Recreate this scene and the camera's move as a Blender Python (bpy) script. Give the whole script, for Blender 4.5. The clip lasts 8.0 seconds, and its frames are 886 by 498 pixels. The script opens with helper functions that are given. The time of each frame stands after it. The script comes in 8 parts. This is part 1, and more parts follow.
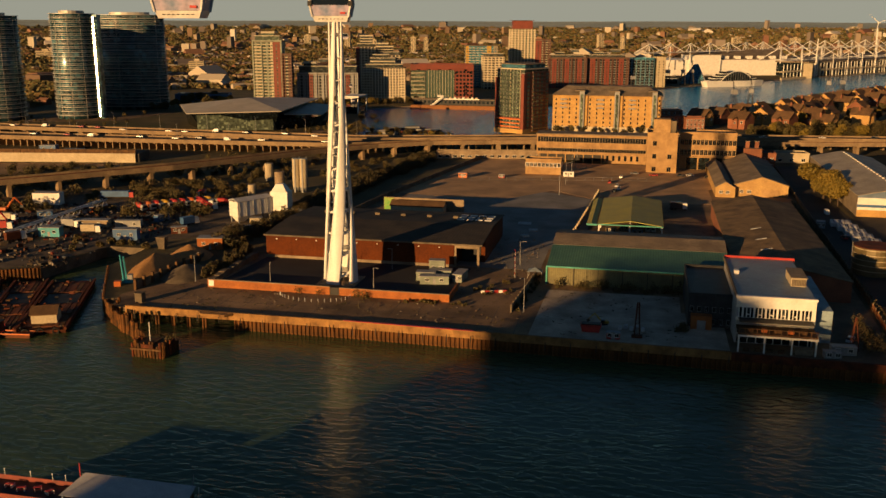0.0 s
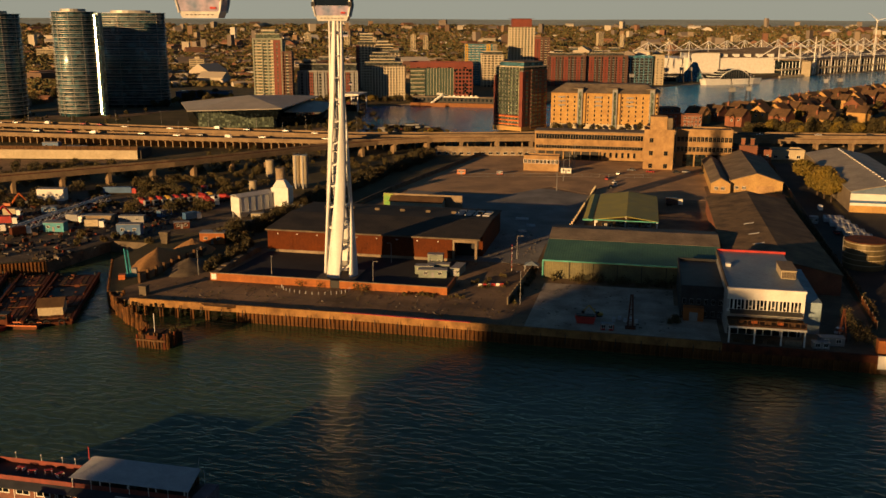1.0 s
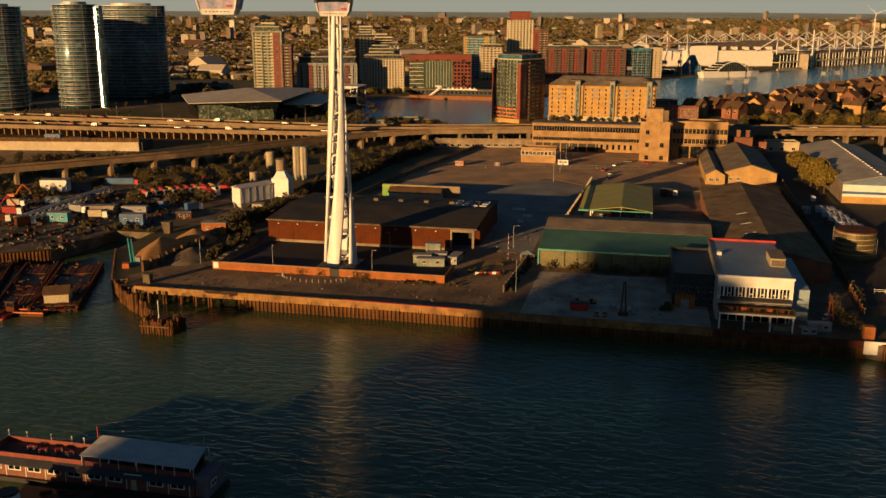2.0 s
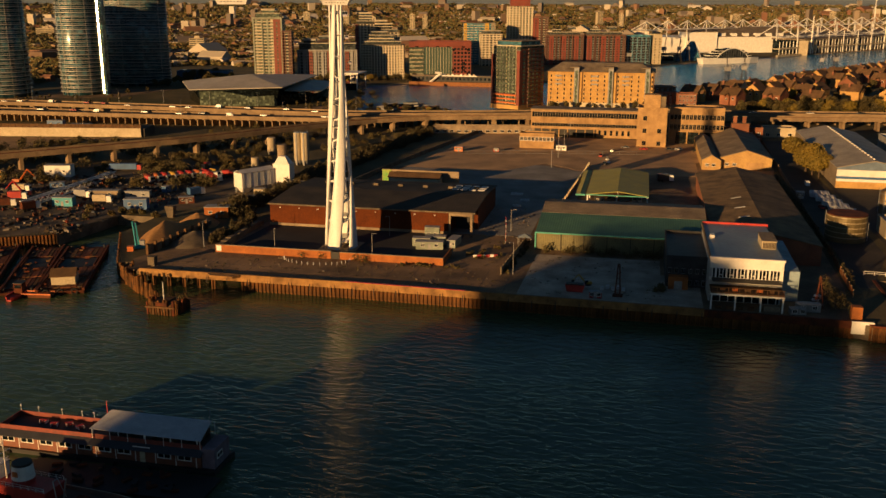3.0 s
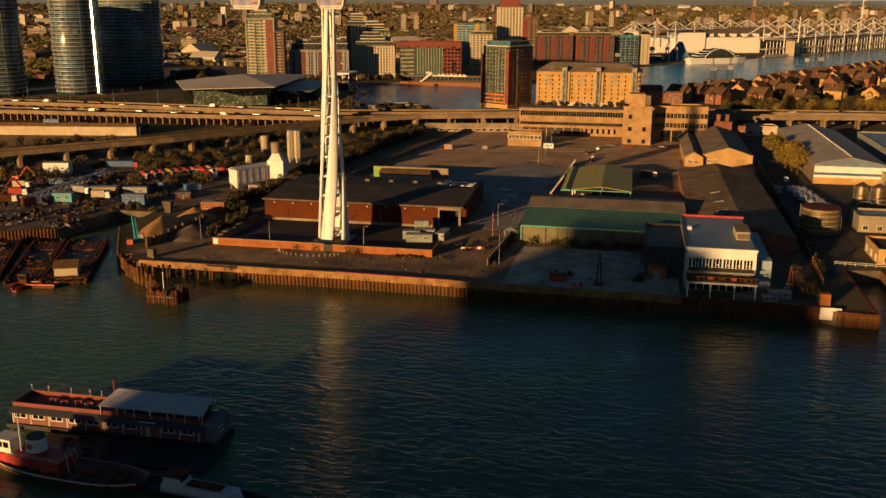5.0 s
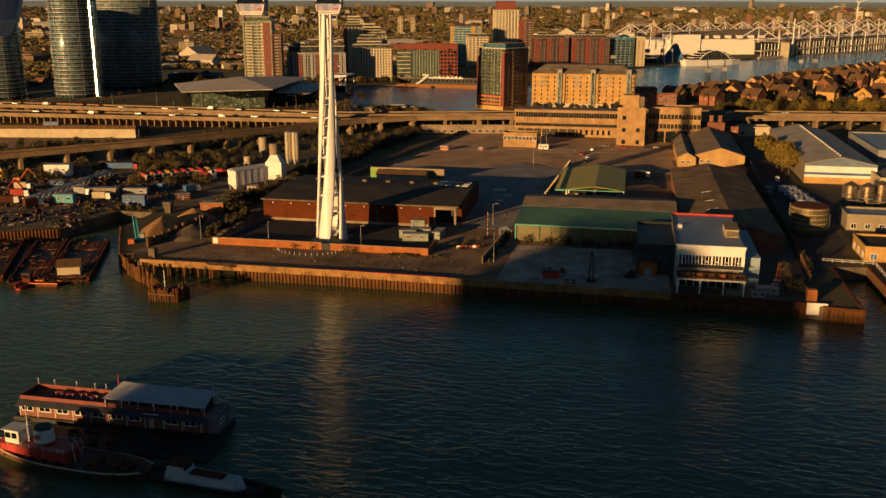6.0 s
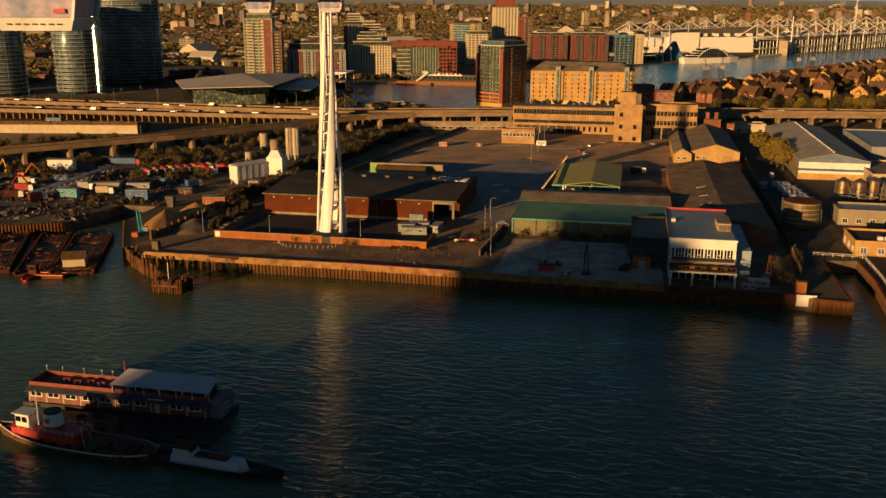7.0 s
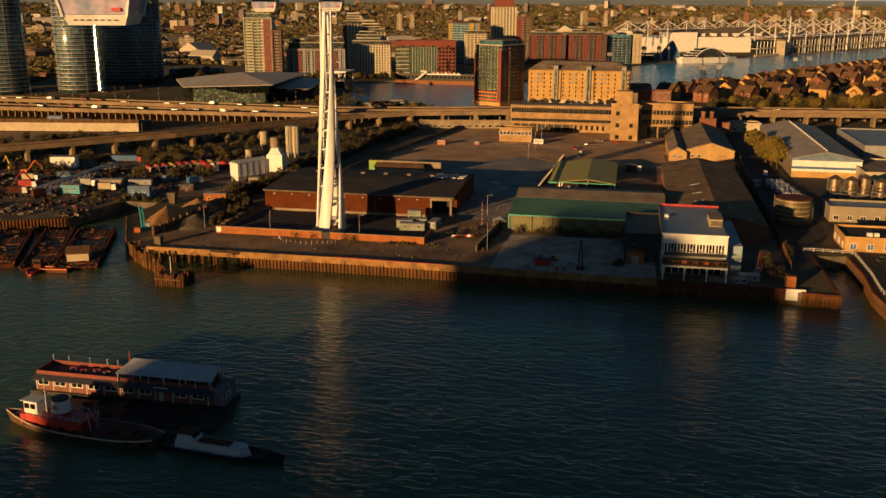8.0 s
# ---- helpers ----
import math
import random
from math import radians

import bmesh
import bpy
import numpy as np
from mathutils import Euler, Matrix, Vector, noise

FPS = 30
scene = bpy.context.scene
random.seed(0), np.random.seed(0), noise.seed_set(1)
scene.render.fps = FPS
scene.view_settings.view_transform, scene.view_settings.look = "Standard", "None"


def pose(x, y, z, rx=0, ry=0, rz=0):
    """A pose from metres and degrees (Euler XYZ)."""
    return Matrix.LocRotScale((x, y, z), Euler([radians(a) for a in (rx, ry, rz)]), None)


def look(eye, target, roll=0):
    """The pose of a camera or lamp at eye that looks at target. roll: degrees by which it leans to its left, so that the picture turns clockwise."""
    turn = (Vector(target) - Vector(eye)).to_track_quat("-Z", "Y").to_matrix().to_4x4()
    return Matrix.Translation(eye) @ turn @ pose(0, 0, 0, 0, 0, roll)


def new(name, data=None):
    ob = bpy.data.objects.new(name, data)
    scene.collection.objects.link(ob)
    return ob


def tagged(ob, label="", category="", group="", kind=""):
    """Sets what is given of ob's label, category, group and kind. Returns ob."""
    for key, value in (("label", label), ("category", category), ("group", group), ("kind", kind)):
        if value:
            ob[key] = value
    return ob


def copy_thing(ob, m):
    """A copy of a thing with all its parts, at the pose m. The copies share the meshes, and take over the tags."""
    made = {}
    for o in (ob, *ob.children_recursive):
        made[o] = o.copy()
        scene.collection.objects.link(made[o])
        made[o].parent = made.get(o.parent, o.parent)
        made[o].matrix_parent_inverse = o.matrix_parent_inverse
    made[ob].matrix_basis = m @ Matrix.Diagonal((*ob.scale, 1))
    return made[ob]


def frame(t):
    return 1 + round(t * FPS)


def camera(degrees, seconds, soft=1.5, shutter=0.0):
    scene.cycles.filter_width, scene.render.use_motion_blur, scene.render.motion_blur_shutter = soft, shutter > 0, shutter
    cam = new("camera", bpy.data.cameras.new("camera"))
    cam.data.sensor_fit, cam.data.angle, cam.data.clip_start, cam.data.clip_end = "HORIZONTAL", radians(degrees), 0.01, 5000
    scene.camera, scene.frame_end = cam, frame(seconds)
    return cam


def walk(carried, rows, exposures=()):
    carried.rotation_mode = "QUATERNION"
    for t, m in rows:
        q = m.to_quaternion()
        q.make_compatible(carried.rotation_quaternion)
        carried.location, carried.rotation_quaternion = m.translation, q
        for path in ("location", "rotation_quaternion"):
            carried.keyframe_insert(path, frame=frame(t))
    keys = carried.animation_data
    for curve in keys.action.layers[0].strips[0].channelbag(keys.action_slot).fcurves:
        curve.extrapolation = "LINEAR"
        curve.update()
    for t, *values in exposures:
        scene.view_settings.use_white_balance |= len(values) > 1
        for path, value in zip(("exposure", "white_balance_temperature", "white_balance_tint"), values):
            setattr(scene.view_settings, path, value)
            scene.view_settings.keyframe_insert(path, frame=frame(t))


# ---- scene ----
cam = camera(50.6, 8.0)
PATH = [
    (0, (0.265, 0.759, 80.087), (-0.135, 2.66, 79.614), 0.2),
    (0.5, (1.14, -1.976, 80.12), (0.739, -0.075, 79.645), 0.2),
    (1, (2.028, -4.774, 80.152), (1.628, -2.873, 79.675), 0.2),
    (2.5, (4.674, -13.378, 80.469), (4.277, -11.484, 79.965), 0.2),
    (3, (5.544, -16.186, 80.564), (5.147, -14.295, 80.046), 0.2),
    (3.5, (6.37, -19.023, 80.658), (5.976, -17.134, 80.133), 0.3),
    (4, (7.204, -21.927, 80.749), (6.815, -20.038, 80.221), 0.3),
    (4.5, (8.047, -24.781, 80.839), (7.663, -22.889, 80.316), 0.3),
    (6, (10.673, -33.319, 81.251), (10.298, -31.423, 80.739), 0.1),
    (6.5, (11.524, -36.2, 81.328), (11.149, -34.304, 80.814), 0.1),
    (7, (12.361, -39.101, 81.375), (11.987, -37.206, 80.858), 0.2),
    (7.5, (13.195, -41.915, 81.405), (12.822, -40.02, 80.887), 0.3),
    (8, (14.013, -44.703, 81.434), (13.641, -42.807, 80.916), 0.3),
]
walk(cam, [(t, look(eye, target, roll)) for t, eye, target, roll in PATH])

# ---- light ----
SUN_AZ, SUN_EL = 207.0, 7.2
world = bpy.data.worlds.new("evening_sky")
scene.world = world
world.use_nodes = True
wn = world.node_tree
sky = wn.nodes.new("ShaderNodeTexSky")
sky.sky_type = "NISHITA"
sky.sun_disc = False
sky.sun_elevation, sky.sun_rotation = radians(SUN_EL), radians(SUN_AZ)
sky.air_density, sky.dust_density, sky.ozone_density = 1.0, 0.25, 3.2
bg = wn.nodes["Background"]
bg.inputs["Strength"].default_value = 0.033
wn.links.new(sky.outputs["Color"], bg.inputs["Color"])
sun = new("sun", bpy.data.lights.new("sun", "SUN"))
sun.data.energy, sun.data.angle, sun.data.color = 5.0, radians(0.6), (1.0, 0.57, 0.22)
_a, _e = radians(SUN_AZ), radians(SUN_EL)
sun.matrix_basis = look((math.sin(_a) * math.cos(_e) * 900, math.cos(_a) * math.cos(_e) * 900, math.sin(_e) * 900), (0, 0, 0))
scene.view_settings.exposure = 0.4


# ---- materials ----
def mat(name, c1, c2=None, size=3.0, rough=0.8, bump=0.2, metal=0.0, fine=12.0, vary=0.0, ribs=0.0, ribdir="X", stain=0.35, depth=0.08):
    """Two-scale procedural surface: broad patches, fine grain, relief; ribs: spacing in metres of corrugation."""
    c2 = c2 or tuple(v * 0.6 for v in c1)
    m = bpy.data.materials.new(name)
    m.use_nodes = True
    nt = m.node_tree
    N, L = nt.nodes, nt.links
    b = N["Principled BSDF"]
    b.inputs["Metallic"].default_value = metal
    if rough >= 0.75:
        b.inputs["Specular IOR Level"].default_value = 0.2
    tc = N.new("ShaderNodeTexCoord")
    n1 = N.new("ShaderNodeTexNoise")
    n1.inputs["Scale"].default_value, n1.inputs["Detail"].default_value, n1.inputs["Roughness"].default_value = 1.0 / size, 5.0, 0.6
    n2 = N.new("ShaderNodeTexNoise")
    n2.inputs["Scale"].default_value, n2.inputs["Detail"].default_value = fine / size, 3.0
    L.new(tc.outputs["Object"], n1.inputs["Vector"])
    L.new(tc.outputs["Object"], n2.inputs["Vector"])
    ramp = N.new("ShaderNodeValToRGB")
    ramp.color_ramp.elements[0].position, ramp.color_ramp.elements[1].position = 0.5 - stain * 0.5, 0.5 + stain * 0.5
    ramp.color_ramp.elements[0].color, ramp.color_ramp.elements[1].color = (*c2, 1), (*c1, 1)
    L.new(n1.outputs["Fac"], ramp.inputs["Fac"])
    mul = N.new("ShaderNodeMixRGB")
    mul.blend_type, mul.inputs["Fac"].default_value = "OVERLAY", 0.45
    L.new(ramp.outputs["Color"], mul.inputs["Color1"])
    L.new(n2.outputs["Fac"], mul.inputs["Color2"])
    out = mul.outputs["Color"]
    if vary:
        info = N.new("ShaderNodeObjectInfo")
        hsv = N.new("ShaderNodeHueSaturation")
        mr = N.new("ShaderNodeMapRange")
        mr.inputs["To Min"].default_value, mr.inputs["To Max"].default_value = 1 - vary, 1 + vary
        L.new(info.outputs["Random"], mr.inputs["Value"])
        L.new(mr.outputs["Result"], hsv.inputs["Value"])
        L.new(out, hsv.inputs["Color"])
        out = hsv.outputs["Color"]
    L.new(out, b.inputs["Base Color"])
    rr = N.new("ShaderNodeMapRange")
    rr.inputs["To Min"].default_value, rr.inputs["To Max"].default_value = max(0.02, rough - 0.12), min(1.0, rough + 0.12)
    L.new(n1.outputs["Fac"], rr.inputs["Value"])
    L.new(rr.outputs["Result"], b.inputs["Roughness"])
    height = n2.outputs["Fac"]
    bm_ = N.new("ShaderNodeBump")
    bm_.inputs["Strength"].default_value, bm_.inputs["Distance"].default_value = bump, depth
    if ribs:
        w = N.new("ShaderNodeTexWave")
        w.bands_direction = ribdir
        w.inputs["Scale"].default_value = 0.314 / ribs
        L.new(tc.outputs["Object"], w.inputs["Vector"])
        height = w.outputs["Fac"]
    L.new(height, bm_.inputs["Height"])
    L.new(bm_.outputs["Normal"], b.inputs["Normal"])
    return m


def island(name, colours, rough=0.8, bump=0.2):
    """Colour chosen piece by piece within one joined mesh."""
    m = mat(name, colours[0], rough=rough, bump=bump)
    N, L = m.node_tree.nodes, m.node_tree.links
    g = N.new("ShaderNodeNewGeometry")
    r = N.new("ShaderNodeValToRGB")
    r.color_ramp.interpolation = "CONSTANT"
    for i, c in enumerate(colours):
        e = r.color_ramp.elements[i] if i < 2 else r.color_ramp.elements.new(i / len(colours))
        e.position, e.color = i / len(colours), (*c, 1)
    L.new(g.outputs["Random Per Island"], r.inputs["Fac"])
    L.new(r.outputs["Color"], N["Principled BSDF"].inputs["Base Color"])
    return m


def glass(name, c=(0.03, 0.045, 0.05), rough=0.1, vary=0.5, metal=0.0, pane=(1.5, 1.5, 1.4)):
    """Glazing whose panes differ: some dark, some with blinds or bright rooms behind."""
    m = mat(name, c, tuple(v * 0.7 for v in c), 8, rough, 0.02, metal, vary=vary)
    N, L = m.node_tree.nodes, m.node_tree.links
    tc = N.new("ShaderNodeTexCoord")
    sn = N.new("ShaderNodeVectorMath")
    sn.operation = "SNAP"
    sn.inputs[1].default_value = pane
    wnz = N.new("ShaderNodeTexWhiteNoise")
    L.new(tc.outputs["Object"], sn.inputs[0])
    L.new(sn.outputs["Vector"], wnz.inputs["Vector"])
    rp = N.new("ShaderNodeValToRGB")
    rp.color_ramp.interpolation = "CONSTANT"
    rp.color_ramp.elements[0].color = (0.6, 0.6, 0.6, 1)
    rp.color_ramp.elements[1].position, rp.color_ramp.elements[1].color = 0.35, (1, 1, 1, 1)
    for p, v in ((0.62, 0.75), (0.76, 1.4), (0.9, 2.1)):
        e = rp.color_ramp.elements.new(p)
        e.color = (v, v * 0.97, v * 0.9, 1)
    mx = N.new("ShaderNodeMixRGB")
    mx.blend_type, mx.inputs["Fac"].default_value = "MULTIPLY", 1.0
    src = N["Principled BSDF"].inputs["Base Color"].links[0].from_socket
    L.new(wnz.outputs["Value"], rp.inputs["Fac"])
    L.new(src, mx.inputs["Color1"])
    L.new(rp.outputs["Color"], mx.inputs["Color2"])
    L.new(mx.outputs["Color"], N["Principled BSDF"].inputs["Base Color"])
    return m


ASPHALT = mat("asphalt", (0.075, 0.066, 0.055), (0.038, 0.035, 0.032), 14, 0.9, 0.4, fine=40, depth=0.08)
YARD = mat("worn_yard_concrete", (0.30, 0.20, 0.115), (0.115, 0.08, 0.05), 17, 0.92, 0.35, fine=40, stain=0.3, depth=0.08)
EARTH = mat("rough_ground", (0.085, 0.062, 0.038), (0.03, 0.028, 0.016), 16, 0.95, 0.8, fine=30, depth=0.3)
GRASSY = mat("grass_ground", (0.06, 0.07, 0.025), (0.09, 0.075, 0.04), 30, 0.95, 0.6, fine=30)
CONC = mat("weathered_concrete", (0.34, 0.26, 0.17), (0.18, 0.135, 0.09), 6, 0.85, 0.3)
CONC_D = mat("dirty_concrete", (0.19, 0.15, 0.10), (0.075, 0.06, 0.045), 4, 0.9, 0.4)
PILE = mat("rusty_sheet_pile", (0.17, 0.068, 0.017), (0.028, 0.017, 0.008), 1.8, 0.8, 0.5, vary=0.3)
BRICK = mat("orange_brick", (0.40, 0.14, 0.04), (0.26, 0.09, 0.03), 3, 0.85, 0.3)
REDBRICK = mat("red_brick", (0.27, 0.11, 0.06), (0.17, 0.07, 0.045), 4, 0.85, 0.3, vary=0.15)
YELLOWBRICK = mat("yellow_brick", (0.52, 0.32, 0.11), (0.38, 0.22, 0.08), 5, 0.85, 0.2)
CREAM = mat("cream_render", (0.52, 0.44, 0.30), (0.40, 0.33, 0.22), 6, 0.8, 0.1, vary=0.1)
WHITE = mat("white_paint", (0.8, 0.78, 0.72), (0.66, 0.63, 0.57), 3, 0.5, 0.08)
TOWERW = mat("white_steel", (0.82, 0.81, 0.78), (0.7, 0.69, 0.66), 6, 0.4, 0.03)
GREYPAINT = mat("grey_paint", (0.3, 0.3, 0.29), (0.2, 0.2, 0.2), 3, 0.6, 0.1)
BROWNCLAD = mat("brown_cladding", (0.12, 0.030, 0.006), (0.075, 0.019, 0.005), 7, 0.88, 0.5, ribs=0.5)
DARKROOF = mat("dark_felt_roof", (0.07, 0.058, 0.046), (0.03, 0.027, 0.024), 9, 0.85, 0.4, ribs=1.0)
GREYROOF = mat("grey_sheet_roof", (0.27, 0.215, 0.15), (0.14, 0.11, 0.08), 8, 0.8, 0.5, ribs=0.6, ribdir="Y")
OLDROOF = mat("old_asbestos_roof", (0.24, 0.165, 0.09), (0.09, 0.065, 0.042), 6, 0.9, 0.6, ribs=0.5, ribdir="Y")
GREENROOF = mat("green_sheet_roof", (0.07, 0.17, 0.11), (0.04, 0.11, 0.075), 7, 0.6, 0.5, ribs=0.8)
LIMEROOF = mat("lime_sheet_roof", (0.38, 0.33, 0.06), (0.26, 0.25, 0.05), 7, 0.6, 0.4, ribs=0.8, ribdir="Y")
TEAL = mat("teal_trim", (0.07, 0.35, 0.27), None, 4, 0.5, 0.1)
OLIVEWALL = mat("olive_cladding", (0.19, 0.17, 0.075), (0.11, 0.10, 0.05), 5, 0.7, 0.4, ribs=0.6)
BLUEROOF = mat("pale_blue_sheet", (0.22, 0.27, 0.31), (0.15, 0.18, 0.21), 8, 0.5, 0.3, ribs=0.8, ribdir="Y")
BLUE = mat("blue_paint", (0.06, 0.15, 0.32), None, 3, 0.5, 0.1)
CYAN = mat("turquoise_paint", (0.05, 0.35, 0.42), None, 3, 0.5, 0.1)
RED = mat("red_paint", (0.5, 0.04, 0.03), None, 3, 0.5, 0.1)
ORANGE = mat("orange_paint", (0.62, 0.16, 0.03), None, 3, 0.5, 0.1)
YELLOW = mat("yellow_paint", (0.65, 0.38, 0.04), None, 3, 0.5, 0.1)
RUST = mat("rust", (0.15, 0.042, 0.017), (0.055, 0.02, 0.012), 3, 0.9, 0.6)
BLACK = mat("black_paint", (0.018, 0.016, 0.015), None, 3, 0.6, 0.2)
RUBBER = mat("rubber", (0.02, 0.02, 0.02), None, 1, 0.8, 0.2)
STEEL = mat("galvanised_steel", (0.42, 0.42, 0.41), (0.3, 0.3, 0.29), 2, 0.4, 0.1, 0.7)
SAND = mat("building_sand", (0.42, 0.23, 0.09), (0.28, 0.15, 0.06), 5, 0.95, 0.6)
WOOD = mat("weathered_timber", (0.15, 0.08, 0.035), (0.06, 0.034, 0.018), 2, 0.85, 0.4)
VARNISH = mat("brown_planking", (0.23, 0.066, 0.026), (0.13, 0.04, 0.018), 2, 0.6, 0.4, ribs=0.25, ribdir="Z")
TILE_R = mat("brown_roof_tiles", (0.15, 0.088, 0.045), (0.085, 0.05, 0.028), 3, 0.85, 0.5, vary=0.25)
GLASS = glass("window_glass", (0.06, 0.07, 0.07))
GLASS_G = glass("green_glass", (0.15, 0.19, 0.15), 0.15, 0.35, 0.2)
GLASS_D = glass("dark_glass", (0.015, 0.022, 0.026), 0.08, 0.3, 0.1)
GLASS_B = glass("blue_glass", (0.10, 0.28, 0.38), 0.15, 0.3, 0.2)
GLASS_T = glass("tower_glass", (0.04, 0.12, 0.16), 0.26, 0.0, 0.3, (3.0, 3.0, 3.4))
BEIGE = mat("beige_cladding", (0.30, 0.25, 0.17), (0.22, 0.18, 0.12), 6, 0.7, 0.1)
# Near-mirror metal for the added panes that throw a sun glint
GLINT = mat("sun_glint_mirror", (0.9, 0.85, 0.75), (0.8, 0.75, 0.66), 8, 0.3, 0.02, 1.0)
OFFICE = mat("brown_stained_concrete", (0.46, 0.29, 0.13), (0.26, 0.16, 0.075), 5, 0.85, 0.3)
VIAD = mat("viaduct_concrete", (0.30, 0.21, 0.12), (0.17, 0.12, 0.075), 9, 0.85, 0.3)
QUAYC = mat("ochre_stained_concrete", (0.37, 0.20, 0.07), (0.15, 0.08, 0.032), 3.0, 0.85, 0.4)
LEAF = mat("autumn_leaves", (0.088, 0.058, 0.013), (0.036, 0.036, 0.010), 3, 0.7, 0.1, vary=0.35)
LEAF_Y = mat("yellow_leaves", (0.23, 0.15, 0.014), (0.12, 0.092, 0.012), 3, 0.7, 0.1)
BARK = mat("bark", (0.09, 0.065, 0.045), None, 1, 0.9, 0.5)
TARP = mat("grey_tarpaulin", (0.52, 0.52, 0.51), (0.38, 0.38, 0.39), 3, 0.6, 0.3)


def water_mat(name, base, scale, strength, rough=0.08, gloss=0.6):
    m = bpy.data.materials.new(name)
    m.use_nodes = True
    N, L = m.node_tree.nodes, m.node_tree.links
    b = N["Principled BSDF"]
    b.inputs["Base Color"].default_value = (*base, 1)
    b.inputs["Roughness"].default_value = rough
    b.inputs["IOR"].default_value = 1.33
    b.inputs["Specular IOR Level"].default_value = gloss
    tc = N.new("ShaderNodeTexCoord")
    mp = N.new("ShaderNodeMapping")
    mp.inputs["Rotation"].default_value = (0, 0, radians(25))
    mp.inputs["Scale"].default_value = (1.0, 2.2, 1.0)
    L.new(tc.outputs["Object"], mp.inputs["Vector"])
    n1 = N.new("ShaderNodeTexNoise")
    n1.inputs["Scale"].default_value, n1.inputs["Detail"].default_value, n1.inputs["Distortion"].default_value = scale, 4.0, 0.8
    n2 = N.new("ShaderNodeTexNoise")
    n2.inputs["Scale"].default_value, n2.inputs["Detail"].default_value = scale * 0.12, 3.0
    L.new(mp.outputs["Vector"], n1.inputs["Vector"])
    L.new(mp.outputs["Vector"], n2.inputs["Vector"])
    ramp = N.new("ShaderNodeMapRange")
    ramp.inputs["From Min"].default_value, ramp.inputs["From Max"].default_value = 0.35, 0.65
    L.new(n2.outputs["Fac"], ramp.inputs["Value"])
    mul = N.new("ShaderNodeMath")
    mul.operation = "MULTIPLY"
    L.new(n1.outputs["Fac"], mul.inputs[0])
    L.new(ramp.outputs["Result"], mul.inputs[1])
    add = N.new("ShaderNodeMath")
    add.operation = "ADD"
    L.new(mul.outputs["Value"], add.inputs[0])
    L.new(n1.outputs["Fac"], add.inputs[1])
    bp = N.new("ShaderNodeBump")
    bp.inputs["Strength"].default_value, bp.inputs["Distance"].default_value = strength, 0.6
    L.new(add.outputs["Value"], bp.inputs["Height"])
    L.new(bp.outputs["Normal"], b.inputs["Normal"])
    return m


RIVER = water_mat("river_water", (0.050, 0.082, 0.036), 0.26, 0.36, 0.14, 0.46)
# Dock's strong blue paints the sky's reflection into the water colour
DOCK = water_mat("dock_water", (0.008, 0.19, 0.40), 0.35, 0.4, 0.15, 1.0)


# ---- building helpers ----
def thing(name, at=(0, 0, 0), label="", category="", group="", kind="", rz=0.0):
    e = new(name)
    e.empty_display_size = 1.0
    e.matrix_basis = pose(at[0], at[1], at[2], 0, 0, rz)
    return tagged(e, label, category, group, kind)


def base_of(ob):
    m = ob.matrix_basis.copy()
    while ob.parent:
        ob = ob.parent
        m = ob.matrix_basis @ m
    return m


def part(name, bm, material, parent=None, label="", world=True, smooth=False):
    """Link a bmesh as one mesh object; world: its coordinates are the world's, else its parent's."""
    me = bpy.data.meshes.new(name)
    bmesh.ops.recalc_face_normals(bm, faces=bm.faces)
    bm.to_mesh(me)
    bm.free()
    for m in material if isinstance(material, (list, tuple)) else [material]:
        me.materials.append(m)
    if smooth:
        for p in me.polygons:
            p.use_smooth = True
    ob = new(name, me)
    if parent:
        ob.parent = parent
        if world:
            ob.matrix_basis = base_of(parent).inverted()
    if label:
        ob["label"] = label
    return ob


def place(name, me, parent, m, label=""):
    """One more object on a shared mesh, at pose m in its parent's space."""
    ob = new(name, me)
    ob.parent = parent
    ob.matrix_basis = m
    if label:
        ob["label"] = label
    return ob


def mesh_of(name, bm, *materials):
    me = bpy.data.meshes.new(name)
    bmesh.ops.recalc_face_normals(bm, faces=bm.faces)
    bm.to_mesh(me)
    bm.free()
    for m in materials:
        me.materials.append(m)
    return me


def box(bm, x0, x1, y0, y1, z0, z1, mi=0, m=None):
    v = [bm.verts.new((x, y, z)) for z in (z0, z1) for x, y in ((x0, y0), (x1, y0), (x1, y1), (x0, y1))]
    if m is not None:
        for q in v:
            q.co = m @ q.co
    for f in ((3, 2, 1, 0), (4, 5, 6, 7), (0, 1, 5, 4), (1, 2, 6, 5), (2, 3, 7, 6), (3, 0, 4, 7)):
        bm.faces.new([v[i] for i in f]).material_index = mi
    return v


def B(*a, **k):
    bm = bmesh.new()
    box(bm, *a, **k)
    return bm


def prism(bm, pts, z0, z1, mi=0, top=None):
    """Upright prism over a plan; top: another plan for its upper face."""
    lo = [bm.verts.new((x, y, z0)) for x, y in pts]
    hi = [bm.verts.new((x, y, z1)) for x, y in (top or pts)]
    n = len(pts)
    for i in range(n):
        bm.faces.new((lo[i], lo[(i + 1) % n], hi[(i + 1) % n], hi[i])).material_index = mi
    bm.faces.new(hi).material_index = mi
    bm.faces.new(lo[::-1]).material_index = mi


def cyl(bm, x, y, z0, z1, r0, r1=None, n=16, mi=0, ry=None):
    r1 = r0 if r1 is None else r1
    k = 1 if ry is None else ry / r0
    pts = [(math.cos(i * math.tau / n), math.sin(i * math.tau / n) * k) for i in range(n)]
    prism(bm, [(x + r0 * c, y + r0 * s) for c, s in pts], z0, z1, mi, [(x + r1 * c, y + r1 * s) for c, s in pts])


